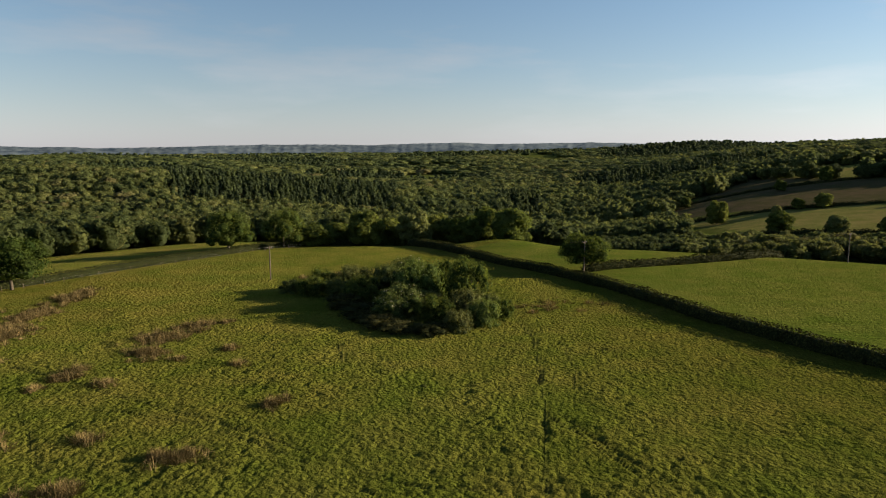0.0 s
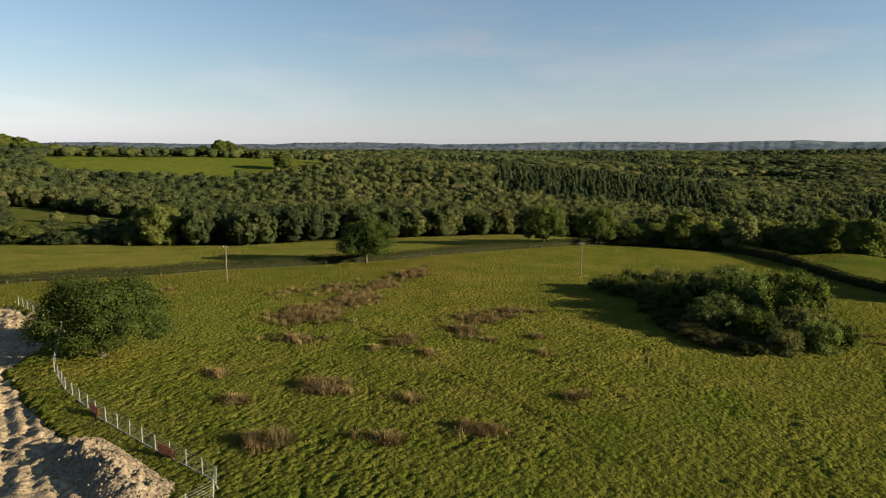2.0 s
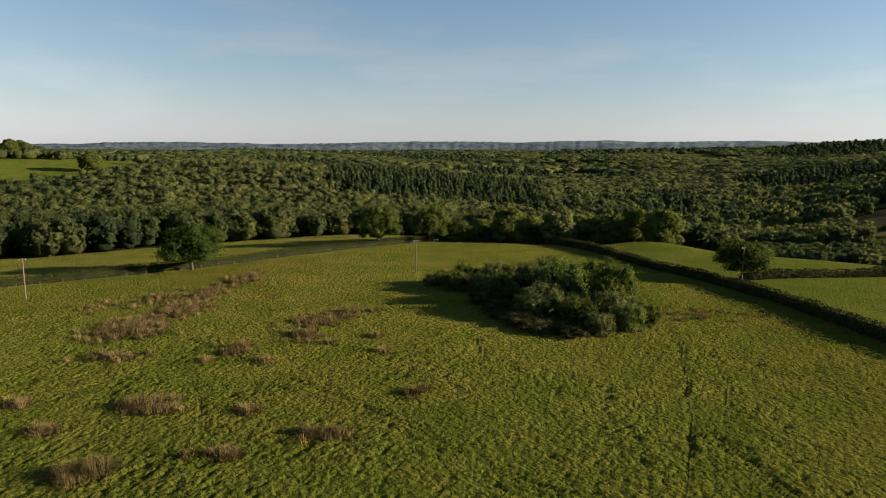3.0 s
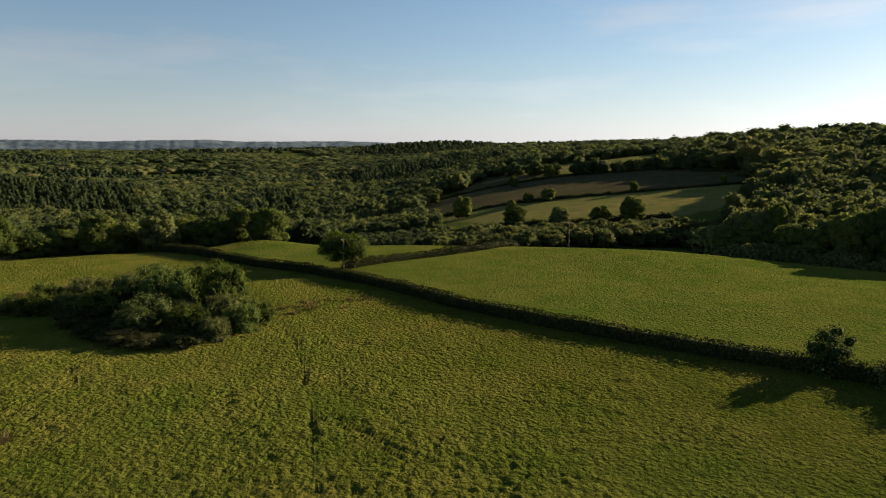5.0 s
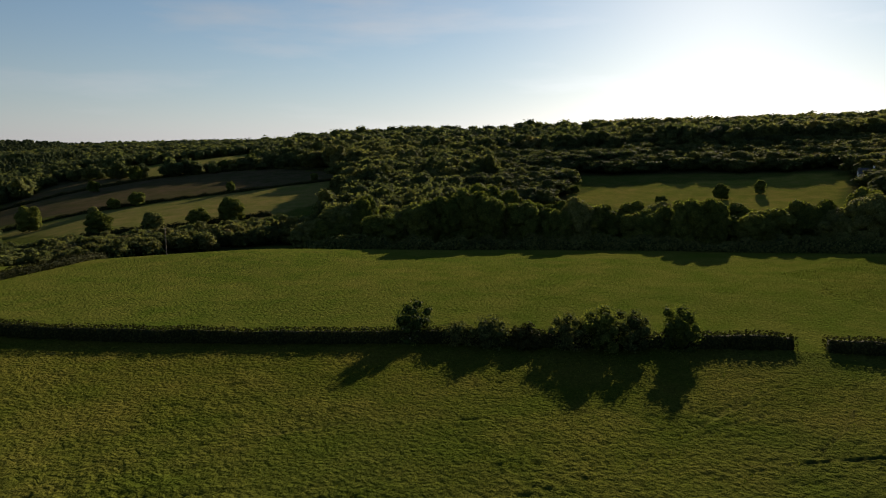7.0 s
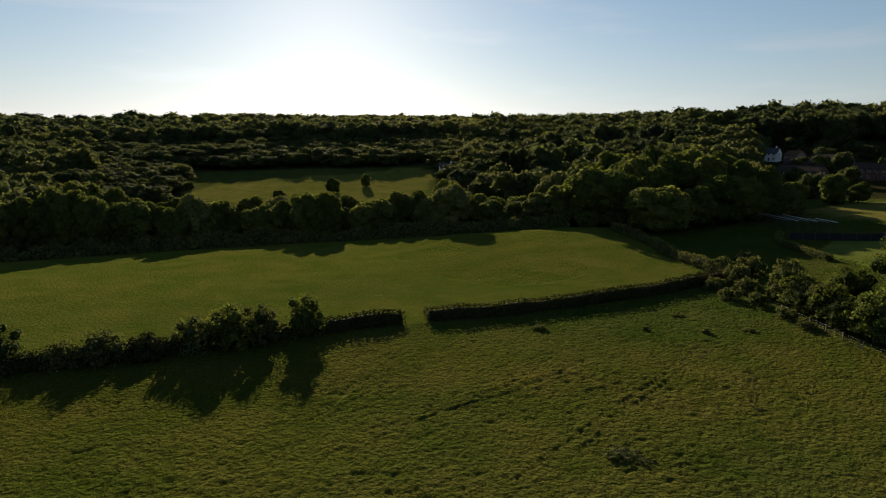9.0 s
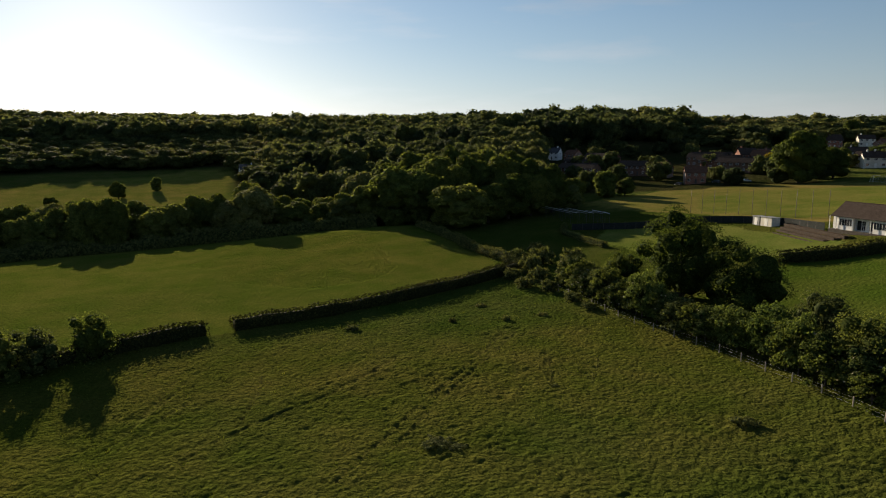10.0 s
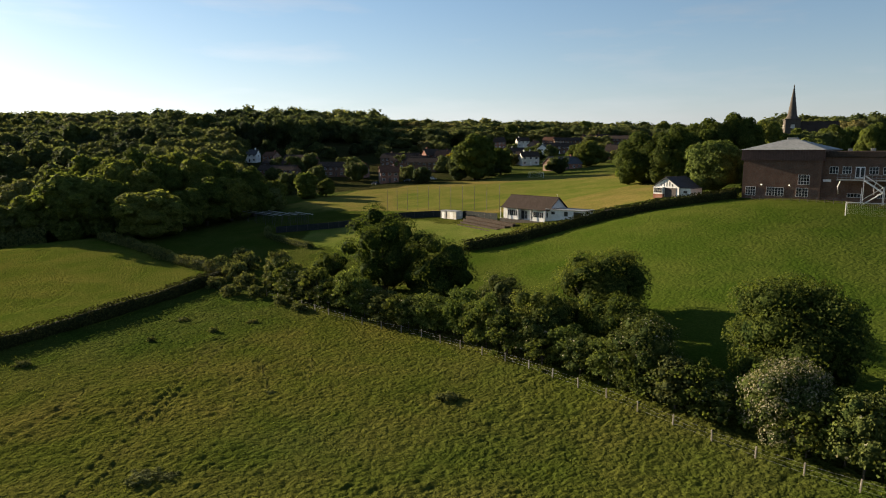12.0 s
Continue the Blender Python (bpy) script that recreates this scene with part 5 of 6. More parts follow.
# ---------------------------------------------------------------- belts and groups of larger trees
belt_kinds = [tree_model(500 + i, 12, 14, -0.6, leaf, 2600, 0.62, kind, None, tone, lab, full=True) for i, (leaf, kind, tone, lab) in enumerate((
    (OAK_LEAF, "round", 0.55, "tall dark oak in a dense tree belt"), (ASH_LEAF, "round", 0.7, "tall light green ash in a dense tree belt"),
    (OAK_LEAF, "round", 0.75, "full rounded oak in a dense tree belt"), (SCRUB_LEAF, "round", 0.7, "grey-green tree in a dense tree belt")))]
placed = set()


def plant(k, x, y, w, h, turn, group):
    m = standing(x, y, turn, w / 12.0, (h / 14.0) / (w / 12.0), 0.2)
    if k in placed:
        o = copied(belt_kinds[k], m)
    else:
        belt_kinds[k].matrix_world = m
        placed.add(k)
        o = belt_kinds[k]
    o["group"] = group
    return o


rng = np.random.default_rng(79)
for i, b in enumerate(np.arange(44.5, 99.5, 1.55)):
    r = 234 + rng.uniform(-3, 9) + (6 if b < 50 else 0)
    plant(int(rng.integers(0, 4)), *polar(b, r), rng.uniform(11, 17), 18.0 + 3.5 * float(wave(b, 0, 3.5, 9)) + rng.uniform(-2.5, 2.0) - (3.5 if b < 47 else 2.5 if 69 < b < 88 else 5.5 if b > 90 else 0), rng.uniform(0, 360), "tree belt below the east meadow")
for i, b in enumerate(np.arange(45.0, 99.5, 2.1)):
    plant(int(rng.integers(0, 4)), *polar(b, 249 + rng.uniform(-4, 8)), rng.uniform(12, 17), 19.0 + 3.5 * float(wave(b, 0, 3.5, 9)) + rng.uniform(-2.5, 2.0) - (4 if b < 47 else 3.5 if 69 < b < 88 else 6.5 if b > 90 else 0), rng.uniform(0, 360), "tree belt below the east meadow")
hedge(smooth_line([polar(b, 226 + 2 * math.sin(b)) for b in range(44, 101, 4)]), 3.8, 5.0, SCRUB_LEAF, "dense undergrowth along the foot of the tree belt", 17, 0.8, 16, 0.5)
for i, b in enumerate(np.arange(-10.5, 8.5, 2.15)):
    plant((1, 0, 2, 1, 3)[i % 5], *polar(b, 213 + 11 * (i % 2) + rng.uniform(-2, 3)), rng.uniform(10.5, 14), 12.5 + rng.uniform(-2.5, 2.5) - (2 if b < -6 else 0), rng.uniform(0, 360), "wood edge behind the pasture")
for b, r, w, h, k in ((107.0, 203, 20, 14.5, 1), (102.2, 226, 23, 21, 1), (104.6, 224, 16, 17, 0), (106.4, 233, 18, 20, 2), (109.7, 216, 15, 13.5, 0), (111.5, 224, 16, 16, 0), (113.4, 230, 16, 15, 2), (115.2, 238, 14, 13, 0),
                      (99.5, 233, 17, 16, 1), (97.4, 236, 15, 13, 2), (108.2, 243, 18, 23, 0), (105.0, 247, 19, 25, 1), (110.6, 247, 17, 22, 2), (112.8, 251, 16, 20, 0), (101.0, 251, 17, 22, 0), (98.6, 255, 17, 19, 3),
                      (114.8, 257, 14, 17, 0), (117.0, 262, 10, 11, 1), (116.6, 247, 10, 9, 3), (103.2, 263, 17, 25, 2), (106.8, 267, 18, 26, 0), (109.4, 269, 17, 25, 1), (112.0, 273, 17, 22, 0)):
    plant(k, *polar(b, r), w, h, rng.uniform(0, 360), "wood beside the sports ground")
for b, r, w, h, k in ((119.6, 280, 10, 12, 1), (121.3, 285, 8, 8, 0), (134.2, 318, 22, 22, 2), (136.4, 335, 15, 14, 0), (157.6, 300, 13, 19, 2), (162.2, 310, 12, 17, 0), (164.6, 280, 12, 17, 2), (166.4, 290, 13, 15, 1), (160.6, 240, 10, 13, 1),
                      (158.6, 318, 11, 15, 0), (159.7, 322, 12, 15.5, 2), (160.8, 316, 11, 14.5, 1), (161.6, 322, 12, 15.5, 0), (163.2, 318, 12, 16, 2), (143.9, 358, 17, 14, 2), (142.9, 364, 12, 12, 0), (138.9, 440, 8, 8, 0), (146.2, 392, 8, 7, 3), (141.0, 455, 7, 7, 1), (136.9, 420, 10, 9, 0), (143.6, 640, 16, 17, 2), (140.9, 600, 10, 13, 0), (137.3, 600, 13, 14, 2), (149.8, 640, 17, 18, 0)):
    plant(k, *polar(b, r), w, h, rng.uniform(0, 360), "trees round the sports ground")
full_kinds = [tree_model(530 + i, 18, 16, -1.5, leaf, 7000, 0.5, "round", None, tone, lab, full=True) for i, (leaf, tone, lab) in enumerate((
    (OAK_LEAF, 0.25, "large dense dark oak behind the white hut"), (WILLOW_LEAF, 0.35, "rounded light green willow beside the school wall")))]
for i, (b, r, w, h, k) in enumerate(((148.5, 222, 20, 17.0, 0), (150.7, 217, 19, 17.5, 0), (154.0, 184, 15.5, 14.0, 1), (153.2, 246, 18, 20, 0), (155.6, 252, 17, 21.5, 0), (151.4, 262, 16, 19, 0), (156.8, 182, 8, 8, 1))):
    m = standing(*polar(b, r), 67 * i, w / 18.0, (h / 16.0) / (w / 18.0), 0.2)
    o = copied(full_kinds[k], m) if i not in (0, 2) else full_kinds[k]
    o.matrix_world = m
    o["group"] = "trees round the sports ground"
for x, y, w, h, k in ((162, 372, 13, 14, 2), (215, 384, 8, 7, 0), (228, 380, 10, 9, 1), (196, 372, 6, 6, 3), (282, 360, 6, 8, 1), (345, 345, 6, 7, 1), (255, 480, 9, 9, 0), (300, 500, 11, 12, 2), (330, 498, 12, 12, 0),
                      (185, 480, 9, 9, 0), (205, 262, 13, 13, 0), (192, 270, 11, 9, 2), (160, 300, 13, 11, 0), (176, 282, 10, 9, 3), (362, 470, 10, 10, 0), (382, 458, 12, 13, 2)):
    plant(k, x, y, w, h, rng.uniform(0, 360), "hedgerow trees on the far hillside")
for b, r, w, h, k in ((-40.3, 780, 24, 20, 0), (-46.7, 905, 20, 14, 0), (-45.4, 900, 22, 22, 2), (-44.6, 905, 22, 21, 0), (-43.6, 910, 20, 15, 0), (-53.5, 900, 15, 9, 1), (-55.2, 895, 14, 7, 1), (-61.8, 905, 26, 21, 0), (-60.9, 900, 24, 23, 2), (-60.1, 905, 24, 24, 0), (-59.2, 900, 22, 21, 2), (-58.4, 905, 20, 16, 0), (-57.5, 905, 18, 12, 1),
                      (-55.0, 385, 6, 5, 3), (-53.6, 372, 5, 4, 3), (-57.4, 395, 7, 6, 3), (-50.2, 225, 13, 14, 1), (-59.5, 252, 12, 6.5, 0), (-62.0, 262, 13, 7, 0), (-56.5, 250, 11, 5.5, 2), (-30.6, 236, 6, 5, 3), (-26.5, 243, 6, 4.5, 3)):
    plant(k, *polar(b, r), w, h, rng.uniform(0, 360), "trees on the west slopes")
for b, r, w, h, k in ((79.2, 372, 9, 9, 0), (82.0, 395, 6, 8, 1), (74.6, 356, 7, 5, 2), (67.5, 398, 6, 5, 0)):
    plant(k, *polar(b, r), w, h, rng.uniform(0, 360), "trees in the hillside meadow")
gold = tree_model(520, 8, 8, 0.5, GOLD_LEAF, 300, 0.9, "round", None, 0.5, "golden-leaved garden tree among the houses")
gold.matrix_world = standing(*polar(132.2, 400), 0)


# ---------------------------------------------------------------- rushes, grass and tracks
def rush_model(seed, stems, tall, spread, width):
    """Stiff stems fanning out of a tussock, as arrays of triangles."""
    rng = np.random.default_rng(seed)
    a, rad = rng.uniform(0, 2 * math.pi, stems), spread * np.sqrt(rng.random(stems))
    base = np.stack([np.cos(a) * rad, np.sin(a) * rad, np.full(stems, -0.05)], -1)
    tip = base + np.stack([np.cos(a) * rad * 0.9, np.sin(a) * rad * 0.9, tall * rng.uniform(0.6, 1.1, stems) * (1 - 0.55 * (rad / spread) ** 2)], -1) + rng.normal(0, 0.1 * tall, (stems, 3))
    side = np.stack([-np.sin(a + 0.6), np.cos(a + 0.6), np.zeros(stems)], -1) * width
    v = np.stack([base - side, base + side, tip], 1).reshape(-1, 3)
    return v, np.arange(3 * stems).reshape(-1, 3)


def scatter(name, models, x, y, size, turn_rng, mat, tone, label, category):
    """Many small plants as one mass."""
    z = ground_z(x, y)
    vs, fs, ts, k0 = [], [], [], 0
    kind = turn_rng.integers(0, len(models), len(x))
    for k, (mv, mf) in enumerate(models):
        sel = np.nonzero(kind == k)[0]
        th = turn_rng.uniform(0, 2 * math.pi, len(sel))
        co, si, s = np.cos(th)[:, None], np.sin(th)[:, None], size[sel, None]
        vs.append(np.stack([(mv[None, :, 0] * co - mv[None, :, 1] * si) * s + x[sel, None], (mv[None, :, 0] * si + mv[None, :, 1] * co) * s + y[sel, None],
                            mv[None, :, 2] * s + z[sel, None]], -1).reshape(-1, 3))
        fs.append((mf[None] + (np.arange(len(sel)) * len(mv))[:, None, None] + k0).reshape(-1, 3))
        ts.append(np.repeat(tone[sel], len(mv)))
        k0 += len(sel) * len(mv)
    me = tri_mesh(name, np.concatenate(vs), np.concatenate(fs), mat, np.concatenate(ts))
    return tagged(new(name, me), label, category, kind="stuff")


rng = np.random.default_rng(81)
# patches of brown rush: centre, reach along, reach across, direction, number
BEDS = ((-69, 86.5, 6, 4.6, 90, 230), (-69, 99, 7, 3.6, 97, 180), (-71.5, 113, 8, 3.2, 98, 130), (-72, 129, 7, 3.0, 95, 90), (-78, 108, 5, 2.5, 98, 40), (-61, 74.5, 4, 2.0, 20, 36), (-42, 98, 5, 3.6, 60, 84),
        (-41, 90, 3, 2.6, 60, 44), (-39, 105.5, 4, 2.4, 20, 36), (-47, 79.8, 1.8, 1.2, 0, 26), (-45.7, 59.5, 3.0, 2.0, 20, 60), (-34.4, 61, 2, 0.8, 0, 12), (-41.6, 44.6, 1.4, 1.2, 60, 20), (-32.3, 51, 2.2, 0.8, 10, 22),
        (-24, 57, 2.2, 0.8, 10, 20), (-18.3, 70.5, 1.8, 1.2, 60, 16), (-51.4, 51.6, 1.6, 0.9, 0, 12), (-59.7, 57.2, 1.8, 1.0, 0, 9), (-30.3, 92.6, 1.2, 0.7, 0, 7), (-26.6, 85, 1.2, 0.7, 0, 6), (-35.7, 87.7, 1.3, 0.8, 0, 7),
        (-40.7, 77.4, 1.4, 0.8, 0, 7), (-48, 75.7, 1.2, 0.8, 0, 5), (18.5, 118, 9, 5.0, 30, 26), (-22, 152, 12, 2.5, 20, 22), (-110, 88, 8, 2, 40, 14), (-4, 160, 10, 2, 10, 12), (-84, 98, 6, 3, 60, 12))
bx, by, bs, bt = [], [], [], []
for cx, cy, lo, ac, ang, num in BEDS:
    u, w = rng.normal(0, 0.5, num) * lo, rng.normal(0, 0.5, num) * ac
    bx.append(cx + u * math.cos(radians(ang)) - w * math.sin(radians(ang)))
    by.append(cy + u * math.sin(radians(ang)) + w * math.cos(radians(ang)))
    bs.append(rng.uniform(0.75, 1.6, num))
    bt.append(np.clip(rng.normal(0.55, 0.3, num), 0, 1))
rushes = [rush_model(90 + i, 100, 0.85, 0.6, 0.03) for i in range(5)]
scatter("rush_bed", rushes, np.concatenate(bx), np.concatenate(by), np.concatenate(bs), rng, RUSH_LEAF, np.concatenate(bt), "brown dry rush tussocks scattered over the pasture", "rushes")
for i, (x, y, s) in enumerate(((-40.6, 45.2, 1.6), (-42.4, 44.6, 1.2), (-47.5, 60, 1.2), (-23.5, 57.9, 0.9), (-26.0, 57.4, 0.9), (-31, 50.8, 0.8), (-51.5, 51.8, 0.9), (-46.2, 82, 1.2))):
    crng = np.random.default_rng(150 + i)
    pieces = []
    for j in range(6):
        v, f = rush_model(120 + 7 * i + j, 220, crng.uniform(0.9, 1.5), crng.uniform(0.45, 0.75), 0.016)
        pieces.append((v + (crng.normal(0, 0.55), crng.normal(0, 0.4), 0), f))
    v, f = joined(pieces)
    o = thing("rush_clump", standing(x, y, 50 * i, s), "large brown rush tussock in the pasture", "rushes", "large rush clumps")
    shared("stem", tri_mesh("stem", v, f, RUSH_LEAF, 0.45), o)


def grass():
    """Tufts over the rough pasture, thinning with distance."""
    rng = np.random.default_rng(82)
    n = 70000
    b, r = rng.uniform(-66, 172, n), np.exp(rng.uniform(math.log(44), math.log(150), n))
    x, y = r * np.sin(np.radians(b)), r * np.cos(np.radians(b))
    _, tuss = land_colour(x, y)
    ok = (tuss > 0.7) & ~within(x, y, SITE) & (wave(x, y, 1.6, 61) + 0.7 * wave(x, y, 5.5, 62) + rng.normal(0, 0.35, n) > -0.1)
    x, y, r = x[ok], y[ok], r[ok]
    models = [rush_model(140 + i, 6, 0.24, 0.16, 0.035) for i in range(6)]
    tone = np.clip(0.5 + 0.35 * wave(x, y, 11, 63) + rng.normal(0, 0.2, len(x)), 0, 1)
    scatter("grass", models, x, y, rng.uniform(0.6, 1.5, len(x)) * (0.7 + r / 130), rng, GRASS_LEAF, tone, "rough olive-green grass tufts over the pasture", "grass")


grass()


# ---------------------------------------------------------------- overhead line
POLES = ((-165, 60), (-102.7, 101.9), (-37.6, 146.2), (35.2, 152.2), (111, 172))


def pole(x, y):
    o = thing("utility_pole", pose(x, y, ground_at(x, y), 0, 0, 30), "weathered wooden utility pole in the pasture", "utility pole", "overhead line poles")
    v, f = tube([(0, 0, -0.6), (0, 0, 4), (0.03, 0, 8.0)], [0.15, 0.13, 0.10], 8)
    shared("shaft", tri_mesh("shaft", v, f, POLE_WOOD), o)
    part("cross_arm", boxes((-0.6, 0.6, -0.06, 0.06, 7.55, 7.67), bevel=0.01), POLE_WOOD, o)
    for k in (-0.5, 0.0, 0.5):
        v, f = tube([(k, 0, 7.66), (k, 0, 7.78), (k, 0, 7.85)], [0.03, 0.05, 0.03], 6)
        shared("insulator", tri_mesh("insulator", v, f, WHITE), o)


for x, y in POLES:
    pole(x, y)
for (x0, y0), (x1, y1) in zip(POLES, POLES[1:]):
    z0, z1 = ground_at(x0, y0) + 7.8, ground_at(x1, y1) + 7.8
    line = [(x0 + (x1 - x0) * t - x0, y0 + (y1 - y0) * t - y0, (z0 + (z1 - z0) * t) - 4.0 * t * (1 - t) - z0) for t in np.linspace(0, 1, 13)]
    v, f = tube(line, [0.014] * 13, 4)
    tagged(shared("power_cable", tri_mesh("power_cable", v, f, RUBBER), None, Matrix.Translation((x0, y0, z0))), "thin black overhead cable between wooden poles", "cable", "overhead cables")


# ---------------------------------------------------------------- buildings
def gable_body(w, d, eave, ridge):
    """Walls of a gabled house, as a closed body: w along x, d along y, gables at the ends of x."""
    bm = bmesh.new()
    pts = [(-d / 2, -1.2), (d / 2, -1.2), (d / 2, eave), (0, ridge - 0.12), (-d / 2, eave)]
    rows = [[bm.verts.new((x, y, z)) for y, z in pts] for x in (-w / 2, w / 2)]
    bm.faces.new(rows[0][::-1])
    bm.faces.new(rows[1])
    for i in range(5):
        bm.faces.new((rows[0][i], rows[0][(i + 1) % 5], rows[1][(i + 1) % 5], rows[1][i]))
    bmesh.ops.recalc_face_normals(bm, faces=bm.faces)
    return bm


def gable_roof(w, d, eave, ridge, over=0.4, thick=0.16):
    """Two sloping slabs with overhang and a ridge."""
    bm = bmesh.new()
    slope = (ridge - eave) / (d / 2)
    for side in (-1, 1):
        lo, hi = (side * (d / 2 + over), eave - slope * over), (0.0, ridge)
        vs = [bm.verts.new((x, y, z + dz)) for x in (-w / 2 - over, w / 2 + over) for (y, z) in (lo, hi) for dz in (0, thick)]
        for q in ((0, 2, 3, 1), (4, 5, 7, 6), (0, 1, 5, 4), (2, 6, 7, 3), (1, 3, 7, 5), (0, 4, 6, 2)):
            bm.faces.new([vs[i] for i in q])
    box(bm, -w / 2 - over, w / 2 + over, -0.12, 0.12, ridge + thick - 0.05, ridge + thick + 0.07)
    bmesh.ops.recalc_face_normals(bm, faces=bm.faces)
    return bm


def window(parent, x, z, w, h, y, side=1, bars=(2, 2), mat=None, across=False):
    """A framed window on a wall facing +y or -y (or +-x when across): frame with bars, pane behind."""
    t = 0.06
    dims = [(-w / 2, w / 2, 0, t), (-w / 2, w / 2, h - t, h), (-w / 2, -w / 2 + t, t, h - t), (w / 2 - t, w / 2, t, h - t)]
    bar = [(-w / 2 + w * i / bars[0] - 0.025, -w / 2 + w * i / bars[0] + 0.025, t, h - t) for i in range(1, bars[0])]
    bar += [(-w / 2 + t, w / 2 - t, h * j / bars[1] - 0.025, h * j / bars[1] + 0.025) for j in range(1, bars[1])]
    bm = bmesh.new()
    split = len(bar) > 2
    for i, (a, b, c, e) in enumerate(dims if split else dims + bar):
        d = 0.0 if i < 4 else 0.006
        box(bm, a, b, -0.02 - d, 0.06 - d, c, e)
    holder = part("window", bm, mat or WHITE, parent)
    holder.matrix_basis = pose(y, x, z, 0, 0, -90 * side) if across else pose(x, y, z, 0, 0, 0 if side > 0 else 180)
    part("pane", boxes((-w / 2 + t, w / 2 - t, -0.015, 0.02, t, h - t)), GLASS, holder)
    for i, (a, b, c, e) in enumerate(bar if split else ()):
        d = 0.006 if i < bars[0] - 1 else 0.009
        part("glazing_bar", boxes((a, b, -0.02 - d, 0.06 - d, c, e)), mat or WHITE, holder)
    return holder


def house_model(w, d, eave, ridge, wall, roof, label, rows=2, cols=3, trim=WHITE):
    o = thing("house", Matrix(), label, "house")
    part("wall", gable_body(w, d, eave, ridge), wall, o)
    part("roof", gable_roof(w, d, eave, ridge), roof, o)
    part("chimney", boxes((-w * 0.3 - 0.35, -w * 0.3 + 0.35, -0.3, 0.3, ridge - 1.0, ridge + 1.0), (-w * 0.3 - 0.42, -w * 0.3 + 0.42, -0.37, 0.37, ridge + 1.0, ridge + 1.12)), wall, o)
    for side in (1, -1):
        for r in range(rows):
            for c in range(cols):
                if r == 0 and c == cols // 2:
                    continue
                window(o, (c - (cols - 1) / 2) * w / cols, 0.9 + 2.6 * r, 1.4, 1.2, side * (d / 2 + 0.01), side, (3, 1), trim)
        dr = part("door", boxes((-0.45, 0.45, -0.03, 0.03, 0, 2.05), bevel=0.01), DARK_METAL if side > 0 else trim, o)
        dr.matrix_basis = pose(0, side * (d / 2 + 0.02), 0.0)
        part("handle", boxes((0.3, 0.36, -0.08, 0.08, 0.95, 1.05)), STEEL, dr)
    for side in (1, -1):
        window(o, 0, 3.4 if rows > 1 else 0.9, 1.1, 1.1, side * (w / 2 + 0.01), side, (2, 1), trim, True)
    return o


HOUSE_KINDS = [
    house_model(9, 7.5, 5.0, 7.8, BRICK, TILE, "two-storey red brick house with a clay tile roof"),
    house_model(10, 7.5, 5.0, 7.6, CREAM, DARK_TILE, "cream rendered house with a brown tile roof"),
    house_model(22, 8, 5.0, 7.6, BROWN_BRICK, DARK_TILE, "terrace of brown brick houses with one long tile roof", 2, 7),
    house_model(9, 7, 4.8, 7.8, WHITE, SLATE, "white-painted house with a slate roof"),
    house_model(18, 9.5, 3.0, 6.4, BRICK, SLATE, "long low red brick hall with a slate roof", 1, 5),
    house_model(10, 9, 5.2, 9.0, BRICK, DARK_TILE, "tall red brick house with a steep roof")]
# x, y, turn, kind
VILLAGE = ((403, -190, 40, 3), (349, -183, 25, 2), (364, -204, 25, 2), (322, -167, 30, 2), (387, -196, 20, 0), (310, -197, 35, 2), (294, -199, 20, 0), (263, -196, 62, 0),
           (303, -241, 28, 2), (282, -237, 28, 2), (327, -252, 30, 2), (258, -292, 20, 1), (214.8, -272.5, 78, 4), (269, -258, 10, 0), (317, -280, 30, 0))
# bearing, distance, turn from broadside, kind
VILLAGE_TOP = [polar(b, r) + (-b + turn, k) for b, r, turn, k in (
    (146.1, 415, -18, 5), (140.1, 470, 80, 3), (141.4, 482, 8, 2), (138.9, 384, 15, 1), (137.8, 436, -10, 1), (136.5, 428, 30, 0), (145.0, 560, 20, 5), (143.5, 556, 75, 5), (144.3, 572, -10, 0),
    (146.7, 565, -15, 2), (148.5, 575, 5, 2), (147.7, 560, 85, 3), (150.0, 560, 20, 5), (151.4, 480, 10, 0), (152.6, 485, -12, 2), (142.1, 548, 12, 2), (140.6, 552, -25, 0), (138.3, 540, 15, 1),
    (136.2, 520, 20, 5), (139.4, 500, 60, 0), (134.0, 480, 15, 0), (132.6, 440, -20, 2), (130.4, 430, 25, 5), (127.9, 420, 10, 2))]
EAST_HOUSES = ((426, 7, 100, 3), (386, -8, 70, 3), (330, -14, 95, 1), (362, -23, 60, 1), (440, -20, 80, 5))
seen_kinds = set()
for lot, group in ((VILLAGE, "houses beside the sports ground"), (VILLAGE_TOP, "village houses up the hill"), (EAST_HOUSES, "houses among the eastern trees")):
    for x, y, turn, k in lot:
        m = pose(x, y, ground_at(x, y), 0, 0, turn)
        if k in seen_kinds:
            o = copy_thing(HOUSE_KINDS[k], m)
        else:
            o = HOUSE_KINDS[k]
            o.matrix_world = m
            seen_kinds.add(k)
        o["group"] = group


